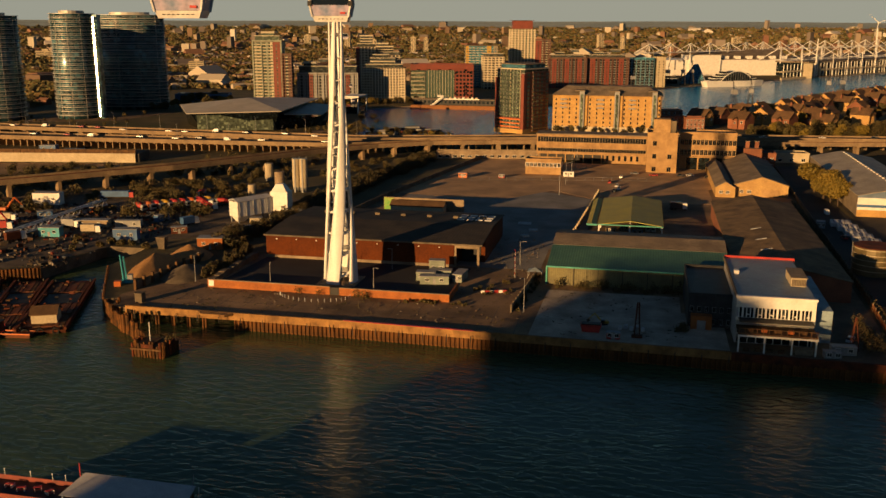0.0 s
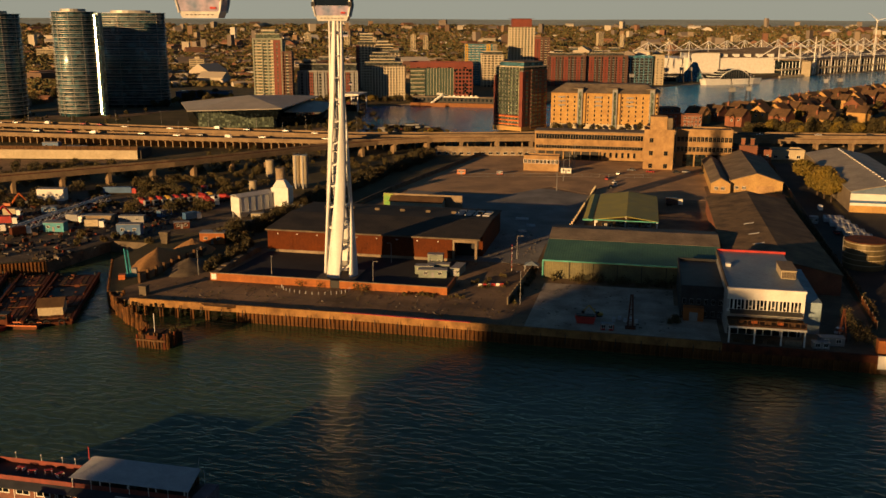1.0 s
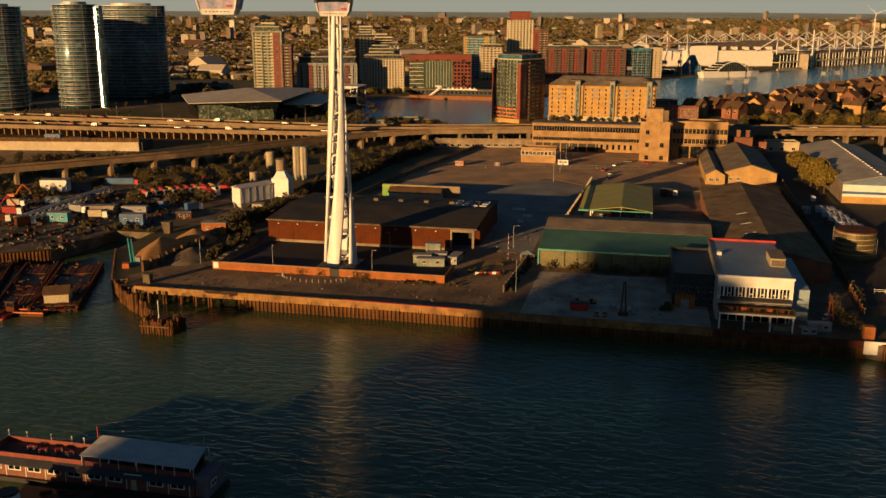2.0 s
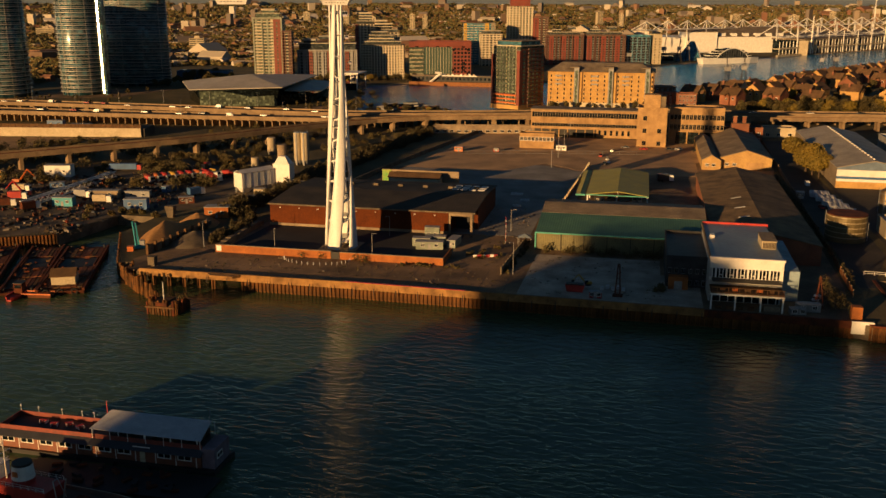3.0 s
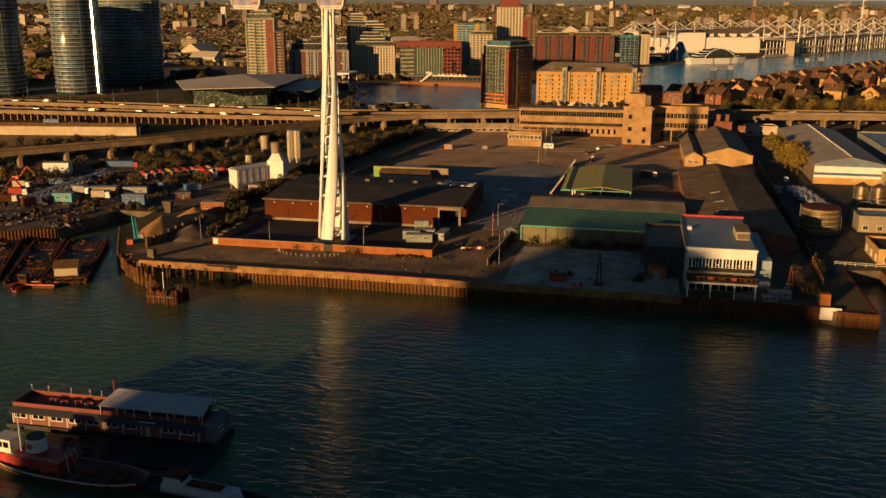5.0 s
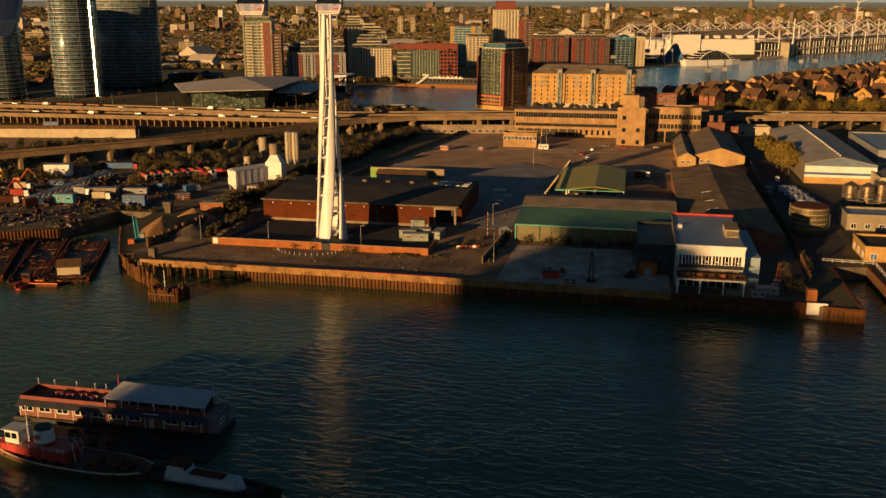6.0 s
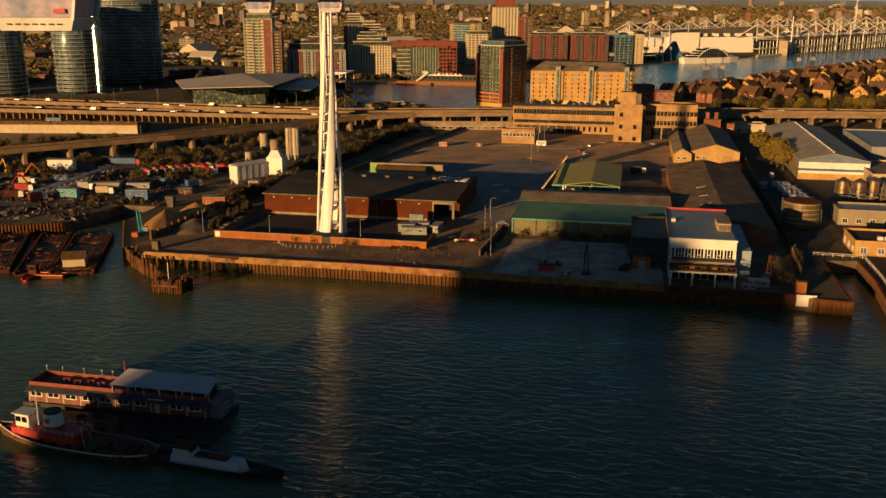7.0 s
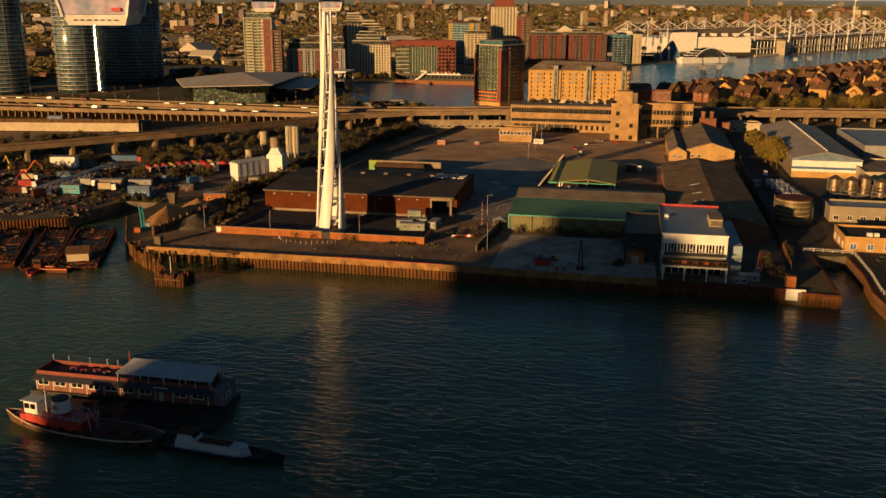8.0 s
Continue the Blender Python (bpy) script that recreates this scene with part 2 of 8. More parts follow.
def tube(bm, p, q, r=0.1, n=6, mi=0, r2=None):
    p, q = Vector(p), Vector(q)
    d = q - p
    m = Matrix.Translation(p) @ d.to_track_quat("Z", "Y").to_matrix().to_4x4()
    k = len(bm.verts)
    lo = [bm.verts.new(m @ Vector((r * math.cos(i * math.tau / n), r * math.sin(i * math.tau / n), 0))) for i in range(n)]
    r2 = r if r2 is None else r2
    hi = [bm.verts.new(m @ Vector((r2 * math.cos(i * math.tau / n), r2 * math.sin(i * math.tau / n), d.length))) for i in range(n)]
    for i in range(n):
        bm.faces.new((lo[i], lo[(i + 1) % n], hi[(i + 1) % n], hi[i])).material_index = mi
    bm.faces.new(hi).material_index = mi
    bm.faces.new(lo[::-1]).material_index = mi


def gable(bm, x0, x1, y0, y1, z0, z1, along="y", mi=0, over=0.0, t=0.25):
    """Two roof slopes with thickness; the ridge runs along x or y."""
    for s in (0, 1):
        if along == "y":
            xm = (x0 + x1) / 2
            xe = (x0 - over) if s == 0 else (x1 + over)
            p = [(xe, y0 - over, z0), (xm, y0 - over, z1), (xm, y1 + over, z1), (xe, y1 + over, z0)]
        else:
            ym = (y0 + y1) / 2
            ye = (y0 - over) if s == 0 else (y1 + over)
            p = [(x0 - over, ye, z0), (x0 - over, ym, z1), (x1 + over, ym, z1), (x1 + over, ye, z0)]
        lo = [bm.verts.new(q) for q in p]
        hi = [bm.verts.new((q[0], q[1], q[2] + t)) for q in p]
        for f in ((0, 1, 2, 3),):
            bm.faces.new([lo[i] for i in f]).material_index = mi
            bm.faces.new([hi[i] for i in f]).material_index = mi
        for i in range(4):
            bm.faces.new((lo[i], lo[(i + 1) % 4], hi[(i + 1) % 4], hi[i])).material_index = mi


def gable_wall(bm, x0, x1, y0, y1, z0, z1, zr, along="y", mi=0):
    """Solid body with gable ends up to the ridge."""
    if along == "y":
        xm = (x0 + x1) / 2
        a = [(x0, y0, z0), (x1, y0, z0), (x1, y0, z1), (xm, y0, zr), (x0, y0, z1)]
        b = [(x, y1, z) for x, y, z in a]
    else:
        ym = (y0 + y1) / 2
        a = [(x0, y0, z0), (x0, y1, z0), (x0, y1, z1), (x0, ym, zr), (x0, y0, z1)]
        b = [(x1, y, z) for x, y, z in a]
    va, vb = [bm.verts.new(p) for p in a], [bm.verts.new(p) for p in b]
    bm.faces.new(va).material_index = mi
    bm.faces.new(vb[::-1]).material_index = mi
    for i in range(5):
        bm.faces.new((va[i], va[(i + 1) % 5], vb[(i + 1) % 5], vb[i])).material_index = mi


def clump(bm, c, rx, rz, n, leaf, rn, mi=0):
    """Leaf sprays as small tilted quads scattered through a lumpy crown."""
    lobes = [(rn.uniform(-.5, .5), rn.uniform(-.5, .5), rn.uniform(-.35, .5), rn.uniform(.4, .65)) for _ in range(6)]
    for _ in range(n):
        lx, ly, lz, lr = rn.choice(lobes)
        d = Vector((rn.gauss(0, 1), rn.gauss(0, 1), rn.gauss(0, 1))).normalized() * lr * rn.uniform(0.65, 1.05)
        p = Vector((c[0] + (lx + d.x) * rx, c[1] + (ly + d.y) * rx, c[2] + (lz + d.z) * rz))
        nrm = (d + Vector((rn.gauss(0, .5), rn.gauss(0, .5), rn.gauss(0, .5)))).normalized()
        t = nrm.orthogonal().normalized()
        b = nrm.cross(t)
        s = leaf * rn.uniform(0.6, 1.3)
        v = [bm.verts.new(p + t * (i * s) + b * (j * s * 0.8)) for i, j in ((-1, -.6), (.2, -1), (1, .3), (-.2, 1))]
        bm.faces.new(v).material_index = mi


_windows = {}


def window_mesh(w, h, frame_m, glass_m, bars=1, edge=0.09):
    """Frame proud of the wall round a recessed pane, facing -y, its sill line at z = 0."""
    key = (w, h, frame_m.name, glass_m.name, bars, edge)
    if key not in _windows:
        bm = bmesh.new()
        f = min(w, h) * edge
        xs = [-w / 2 - f, -w / 2]
        for i in range(bars):
            c = -w / 2 + w * (i + 1) / (bars + 1)
            xs += [c - f * 0.4, c + f * 0.4]
        xs += [w / 2, w / 2 + f]
        zs = [-f, 0, h, h + f]
        V = {}

        def vert(x, y, z):
            if (x, y, z) not in V:
                V[(x, y, z)] = bm.verts.new((x, y, z))
            return V[(x, y, z)]

        def quad(a, b, c, d, mi=0):
            bm.faces.new([vert(*p) for p in (a, b, c, d)]).material_index = mi

        fy, gy = -0.14, -0.05
        for i in range(len(xs) - 1):
            for k in range(3):
                x0, x1, z0, z1 = xs[i], xs[i + 1], zs[k], zs[k + 1]
                if k == 1 and i % 2 == 1:
                    quad((x0, gy, z0), (x1, gy, z0), (x1, gy, z1), (x0, gy, z1), 1)
                    ring = [(x0, z0), (x1, z0), (x1, z1), (x0, z1)]
                    for (a, b), (c, d) in zip(ring, ring[1:] + ring[:1]):
                        quad((a, gy, b), (c, gy, d), (c, fy, d), (a, fy, b))
                else:
                    quad((x0, fy, z0), (x1, fy, z0), (x1, fy, z1), (x0, fy, z1))
        for i in range(len(xs) - 1):
            for z in (zs[0], zs[-1]):
                quad((xs[i], fy, z), (xs[i + 1], fy, z), (xs[i + 1], 0.03, z), (xs[i], 0.03, z))
        for k in range(3):
            for x in (xs[0], xs[-1]):
                quad((x, fy, zs[k]), (x, fy, zs[k + 1]), (x, 0.03, zs[k + 1]), (x, 0.03, zs[k]))
        _windows[key] = mesh_of("window", bm, frame_m, glass_m)
    return _windows[key]


def windows(parent, me, w, d, z0, floors, fh, bays, faces="FLR", sill=0.9, side_bays=0, skip=0.0, name="window"):
    """Rows of windows on the faces of a block of size w x d whose local origin is the front's middle (front faces -y)."""
    rnd = random.Random(len(parent.children) + int(w * 10))
    for face in faces:
        span = w if face in "FB" else d
        n = bays if face in "FB" else (side_bays or max(1, int(bays * d / w)))
        for k in range(floors):
            for i in range(n):
                if rnd.random() < skip:
                    continue
                u, z = -span / 2 + span * (i + 0.5) / n, z0 + k * fh + sill
                m = {"F": pose(u, 0, z), "B": pose(-u, d, z, 0, 0, 180), "L": pose(-w / 2, d / 2 - u, z, 0, 0, -90), "R": pose(w / 2, d / 2 + u, z, 0, 0, 90)}[face]
                place(name, me, parent, m)


def block(name, label, x, y, w, d, h, rz=0, wall=CREAM, roof=GREYROOF, fh=3.0, bays=6, win=(1.4, 1.5), frame_m=WHITE, glass_m=GLASS, faces="FLR", category="apartment building", group="", z=0, side_bays=0, floors=None, first=0.0, skip=0.0, bars=1):
    """A flat-roofed building with parapet and windows; (x, y) is the middle of its front."""
    b = thing(name, (x, y, z), label, category, group, rz=rz)
    part("wall", B(-w / 2, w / 2, 0, d, -0.5, h), wall, b, world=False)
    bm = bmesh.new()
    box(bm, -w / 2 - 0.15, w / 2 + 0.15, -0.15, 0.25, h, h + 0.9)
    box(bm, -w / 2 - 0.15, w / 2 + 0.15, d - 0.25, d + 0.15, h, h + 0.9)
    box(bm, -w / 2 - 0.15, -w / 2 + 0.25, 0.25, d - 0.25, h, h + 0.9)
    box(bm, w / 2 - 0.25, w / 2 + 0.15, 0.25, d - 0.25, h, h + 0.9)
    part("parapet", bm, wall, b, world=False)
    part("roof", B(-w / 2 + 0.25, w / 2 - 0.25, 0.25, d - 0.25, h, h + 0.2), roof, b, world=False)
    if category == "apartment building":
        win = (round(w / bays * 0.74, 2), round(fh * 0.62, 2))
    windows(b, window_mesh(*win, frame_m, glass_m, bars), w, d, first, floors or int((h - first) / fh), fh, bays, faces, side_bays=side_bays, skip=skip)
    return b


# ---- ground, river and dock ----
SHORE = [(-4800, 330), (-700, 330), (-330, 270), (-214, 257), (-192, 268), (-188, 300), (-172, 300), (-171.5, 275), (-152.5, 240), (-147, 241.5), (-104, 241.5), (-103.5, 233), (-76, 233), (25, 230), (62, 229), (67.2, 227.0), (75.8, 226.4), (76, 232), (76, 270), (87, 272), (87.5, 249), (86, 231), (87, 217), (130, 212), (400, 200), (4800, 205)]
DOCK_A = [(-197, 640), (-101, 672), (-96, 700), (14, 770), (28, 790), (95, 960), (300, 1240), (700, 1900), (640, 2010), (464, 1789), (156, 1395), (128, 1368), (58, 1262), (12, 1190), (0, 1150), (-40, 1040), (-90, 930), (-112, 894), (-214, 894), (-255, 856)]


def sheet(loops, z):
    bm = bmesh.new()
    edges = []
    for loop in loops:
        v = [bm.verts.new((x, y, z)) for x, y in loop]
        edges += [bm.edges.new((v[i], v[(i + 1) % len(v)])) for i in range(len(v))]
    bmesh.ops.triangle_fill(bm, edges=edges, use_beauty=True)
    return bm


def bank(loop, z0, z1):
    bm = bmesh.new()
    n = len(loop)
    lo = [bm.verts.new((x, y, z0)) for x, y in loop]
    hi = [bm.verts.new((x, y, z1)) for x, y in loop]
    for i in range(n - 1):
        bm.faces.new((lo[i], lo[i + 1], hi[i + 1], hi[i]))
    return bm


tagged(part("ground", sheet([SHORE + [(4800, 4900), (-4800, 4900)], DOCK_A], 0.0), mat("town_ground", (0.14, 0.11, 0.055), (0.065, 0.06, 0.03), 22, 0.95, 0.6, fine=30, depth=0.3)), "bare earth and grass ground sheet of the riverside district", "ground", kind="structure")
tagged(part("river_bank", bank(SHORE, -8, 0), CONC_D), "dark stained concrete river bank wall under the quays", "bank", kind="structure")
tagged(part("dock_wall", bank(DOCK_A + DOCK_A[:1], -3, 0), CONC), "pale concrete dock wall round the basin", "dock wall", kind="structure")
tagged(part("water_river", B(-4800, 4800, -1500, 400, -5.6, -4.0), RIVER), "dark rippled tidal river water at dusk", "water", kind="structure")
tagged(part("water_dock", B(-320, 760, 600, 2040, -2.2, -1.4), DOCK), "calm dock basin water with reflected sky blue painted in", "water", kind="structure")
tagged(part("ground_south_bank", B(-4800, 4800, -3000, -260, -8, 0.5), EARTH), "low ground of the far river bank", "ground", kind="structure")


def along(path, step):
    """Points every step metres on a plan path, with heading in degrees."""
    out, carry = [], 0.0
    for a, b in zip(path, path[1:]):
        a, b = Vector(a), Vector(b)
        L = (b - a).length
        s = carry
        while s < L:
            p = a + (b - a) * (s / L)
            out.append((p, math.degrees(math.atan2(b.y - a.y, b.x - a.x))))
            s += step
        carry = s - L
    return out


def ribbon(bm, path, w0, w1, z0, z1, mi=0):
    """A bar swept along a plan path between two sideways offsets and two heights; z may be a list, one for each point."""
    P = [Vector(p[:2]) for p in path]
    rings = []
    for i, p in enumerate(P):
        d = (P[min(i + 1, len(P) - 1)] - P[max(i - 1, 0)]).normalized()
        n = Vector((-d.y, d.x))
        dz = path[i][2] if len(path[i]) > 2 else 0.0
        rings.append([bm.verts.new((*(p + n * w), z + dz)) for w, z in ((w0, z0), (w1, z0), (w1, z1), (w0, z1))])
    for a, b in zip(rings, rings[1:]):
        for k in range(4):
            bm.faces.new((a[k], a[(k + 1) % 4], b[(k + 1) % 4], b[k])).material_index = mi
    bm.faces.new(rings[0]).material_index = mi
    bm.faces.new(rings[-1][::-1]).material_index = mi


# ---- yards and roads on the ground ----
bm = bmesh.new()
prism(bm, [(-146, 233.6), (-76, 233.6), (25, 230.6), (62, 229.6), (66, 262), (70, 430), (72, 545), (-60, 545), (-92, 575), (-113, 420), (-128, 300), (-150, 245)], -0.4, 0.05)
tagged(part("pavement_yard", bm, YARD), "worn stained concrete yard between the warehouses", "yard", kind="structure")
bm = bmesh.new()
prism(bm, [(-113, 300), (-30, 300), (-30, 330), (-19, 345), (-17, 430), (-40, 445), (-104, 455)], 0.02, 0.09)
tagged(part("pavement_asphalt", bm, mat("grey_hardstanding", (0.30, 0.285, 0.26), (0.165, 0.158, 0.145), 13, 0.9, 0.35, fine=40, depth=0.08)), "patched dark asphalt lorry park", "yard", kind="structure")
bm = bmesh.new()
prism(bm, [(70, 262), (75, 262), (78, 275), (86, 300), (88, 420), (86, 560), (76, 560), (72, 400)], -0.4, 0.05)
tagged(part("road_lane", bm, ASPHALT), "narrow asphalt lane beside the long shed", "road", kind="structure")
bm = bmesh.new()
prism(bm, [(88.5, 232), (89, 219), (130, 214), (330, 206), (330, 560), (90, 560), (89, 276)], -0.4, 0.04)
tagged(part("pavement_works", bm, ASPHALT), "asphalt works yard beyond the creek", "yard", kind="structure")
bm = bmesh.new()
prism(bm, [(-330, 275), (-214, 258.5), (-196, 270), (-186, 302), (-150, 330), (-150, 400), (-190, 440), (-260, 395), (-330, 350)], -0.4, 0.05)
tagged(part("pavement_scrapyard", bm, mat("muddy_concrete", (0.20, 0.155, 0.105), (0.06, 0.048, 0.035), 9, 0.9, 0.4, fine=30)), "muddy oil-stained scrapyard ground", "yard", kind="structure")

bm = bmesh.new()
prism(bm, [(-127.4, 258.8), (-52.6, 258.8), (-52.6, 297.6), (-124.8, 297.6)], 0.02, 0.09)
tagged(part("pavement_compound", bm, mat("blue_black_surface", (0.045, 0.045, 0.048), (0.03, 0.03, 0.033), 9, 0.9, 0.3, fine=25)), "smooth blue-black ground sheet round the tower foot", "yard", kind="structure")

# Low sunlight on this dusty yard is painted in as a paler tan
bm = bmesh.new()
prism(bm, [(-113, 430), (-84, 423), (-58, 426), (-40, 452), (-17, 430.5), (34, 431), (34, 470), (66, 490), (68, 545), (-60, 545), (-89, 570), (-104, 500)], 0.03, 0.11)
tagged(part("pavement_sunlit_yard", bm, mat("sunlit_dusty_yard", (0.56, 0.36, 0.19), (0.30, 0.20, 0.115), 15, 0.95, 0.35, fine=60, stain=0.35, depth=0.06)), "dusty tan gravel yard before the office with sunlight painted in", "yard", kind="structure")
bm = bmesh.new()
prism(bm, [(-26, 234), (14, 233), (25, 233), (25, 262), (14, 262), (14, 278), (-25, 278)], 0.02, 0.09)
tagged(part("pavement_slab", bm, mat("pale_yard_slab", (0.52, 0.44, 0.34), (0.25, 0.21, 0.16), 8, 0.9, 0.3, fine=40, depth=0.06)), "pale cracked concrete slab before the green shed", "yard", kind="structure")

bm = bmesh.new()
for i in range(16):
    x = -138 + i * 7.2
    box(bm, x, x + 0.12, 234.4, 257.4, 0.05, 0.058)
box(bm, -138, -28, 245.2, 245.32, 0.05, 0.058)
tagged(part("pavement_joints", bm, BLACK), "dark tar joints between the apron's concrete slabs", "joint", kind="structure")

# ---- quay: concrete cap, parapet and sheet piles ----
QUAY = [(-141, 232.6), (-76, 232.6), (25, 229.6), (62, 228.6)]
quay = thing("quay_wall", (-40, 232, -5), "concrete quay wall with rusty steel sheet piles", "quay", kind="structure")
bm = bmesh.new()
ribbon(bm, QUAY[:3], -0.45, 0.35, -1.1, 1.0)
part("cap", bm, QUAYC, quay, "pale weathered concrete cap and parapet")
bm = bmesh.new()
ribbon(bm, QUAY[2:], -0.45, 0.35, -1.3, 0.7)
part("cap", bm, RUST, quay, "rust-red capping beam")
bm = bmesh.new()
ribbon(bm, [(-76, 232.5), (-40, 231.4)], -0.5, 0.4, 1.0, 1.12)
part("kerb_strip", bm, RED, quay, "faded red painted kerb strip")
bm = bmesh.new()
prism(bm, [(-0.6, 0.3), (-0.42, -0.28), (-0.02, -0.28), (0.16, 0.3)], -7.5, 0)
box(bm, 0.1, 0.66, 0.12, 0.4, -7.5, 0)
pile_me = mesh_of("sheet_pile", bm, PILE)
gaps = ((-139.4, -136.4), (-135.2, -132), (-130.8, -127.6), (-126.3, -122.4), (-121.1, -117.8), (-116.6, -108.2))
for p, a in along(QUAY, 1.2):
    if any(g0 < p.x < g1 for g0, g1 in gaps):
        continue
    place("sheet_pile", pile_me, quay, base_of(quay).inverted() @ pose(p.x, p.y - 0.2, -1.15, 0, 0, a))
for p, a in along([(-138, 231.95), (28, 229.0)], 6.5):
    bm = bmesh.new()
    tube(bm, (p.x, p.y - 0.05, -0.1), (p.x, p.y - 0.05, -1.6 - random.random()), 0.12)
    part("drain_stain_pipe", bm, BLACK, quay)
bm = bmesh.new()
prism(bm, [(-118.5, 231.9), (-108, 231.9), (-109.5, 229.8), (-116.5, 229.8)], 0.35, 1.0)
part("ledge", bm, QUAYC, quay, "projecting concrete ledge over a dark opening")
pier = thing("pier_head", (70, 228, -5), "sheet-piled pier head beside the creek mouth", "pier", kind="structure")
for p, a in along([(65.5, 228.2), (67, 226.6), (76.2, 226.0), (76.2, 232), (76.2, 270)], 1.2):
    place("sheet_pile", pile_me, pier, base_of(pier).inverted() @ pose(p.x, p.y, -0.2, 0, 0, a))
bm = bmesh.new()
ribbon(bm, [(65.7, 228.4), (67.1, 226.8), (76, 226.2), (76, 232), (76, 270)], -0.3, 0.6, -0.2, 0.3)
part("cap", bm, RUST, pier)
bm = bmesh.new()
box(bm, 61.6, 67, 227.9, 228.5, -2.6, 0.75)
part("white_panel", bm, WHITE, pier, "white painted concrete panel")
part("post", B(62.0, 64.6, 231, 233.2, 0, 3.6), BRICK, pier, "square brick post")
wall_e = thing("creek_wall", (95, 240, -5), "curved sheet-piled creek wall", "bank", kind="structure")
for p, a in along([(87.2, 272), (87.6, 249), (86.1, 231), (87.1, 217), (130, 212)], 1.2):
    place("sheet_pile", pile_me, wall_e, base_of(wall_e).inverted() @ pose(p.x, p.y, 0.0, 0, 0, a))
bm = bmesh.new()
ribbon(bm, [(87.2, 272), (87.6, 249), (86.1, 231), (87.1, 217), (130, 212)], -0.4, 0.4, 0.0, 0.4)
part("cap", bm, RUST, wall_e)
rail = thing("guard_rail", (90, 240, 0), "white tubular steel railing along the creek", "railing")
pts = [p for p, a in along([(74, 275), (89.6, 274), (89.5, 249), (88.2, 231), (89.4, 219), (126, 214.4)], 3.0)]
for p, q in zip(pts, pts[1:]):
    bm = bmesh.new()
    tube(bm, (p.x, p.y, 0.3), (p.x, p.y, 1.5), 0.09)
    part("post", bm, WHITE, rail)
    bm = bmesh.new()
    for z in (0.9, 1.45):
        tube(bm, (p.x, p.y, z), (q.x, q.y, z), 0.07)
    part("rail", bm, WHITE, rail)

# timber dolphin and old piles at the corner of the quay
dolphin = thing("mooring_dolphin", (-119, 210, -5), "decayed timber and steel mooring dolphin in the river", "dolphin")
part("pier_core", B(-123.6, -117.2, 208.6, 214, -6, -1.4), CONC_D, dolphin)
rd = random.Random(31)
for p, a in along([(-125, 214.5), (-124.8, 207.2), (-116, 207), (-115.6, 214.5)], 0.85):
    bm = bmesh.new()
    w = rd.uniform(0.28, 0.46)
    tube(bm, (p.x, p.y, -6.5), (p.x + rd.uniform(-.2, .2), p.y + rd.uniform(-.2, .2), rd.uniform(-1.6, 0.5)), w, 5, r2=w * 0.85)
    part("fender_post", bm, rd.choice((PILE, PILE, WOOD, RUST)), dolphin)
part("waling", B(-124.9, -116.2, 206.5, 206.9, -2.0, -1.5), WOOD, dolphin)
part("rust_panel", B(-121.6, -118.4, 206.45, 206.62, -1.3, -0.3), RUST, dolphin, "faded red steel panel")
for k in range(5):
    part("deck_plank", B(-124.2 + k * 1.6, -122.8 + k * 1.6, 207.6, 214 - 0.4 * (k % 2), -1.38, -1.1 + 0.12 * (k % 3)), WOOD, dolphin)
bm = bmesh.new()
clump(bm, (-116.6, 212, 0.1), 1.7, 1.3, 240, 0.2, rd)
part("weeds", bm, LEAF, dolphin)
bm = bmesh.new()
tube(bm, (-121, 210, -0.5), (-121, 210, 4.6), 0.12)
part("mast", bm, WHITE, dolphin)
piles = thing("old_timber_piles", (-138, 224, -5), "row of leaning old timber fender piles", "piles")
for p, a in along([(-146.5, 238), (-144.5, 231), (-138, 225), (-131, 219.5), (-126, 215.5)], 1.5):
    bm = bmesh.new()
    tube(bm, (p.x + random.uniform(-.3, .3), p.y, -6.5), (p.x + random.uniform(-.4, .4), p.y + random.uniform(-.4, .4), random.uniform(-0.6, 1.4)), 0.55, 7, r2=0.45)
    part("fender_post", bm, PILE, piles)
for p, a in along([(-171.5, 274), (-153, 240.4), (-146.5, 233.5)], 1.3):
    bm = bmesh.new()
    tube(bm, (p.x, p.y, -6), (p.x, p.y, random.uniform(0.2, 0.9)), 0.4, 6)
    part("fender_post", bm, PILE, piles)

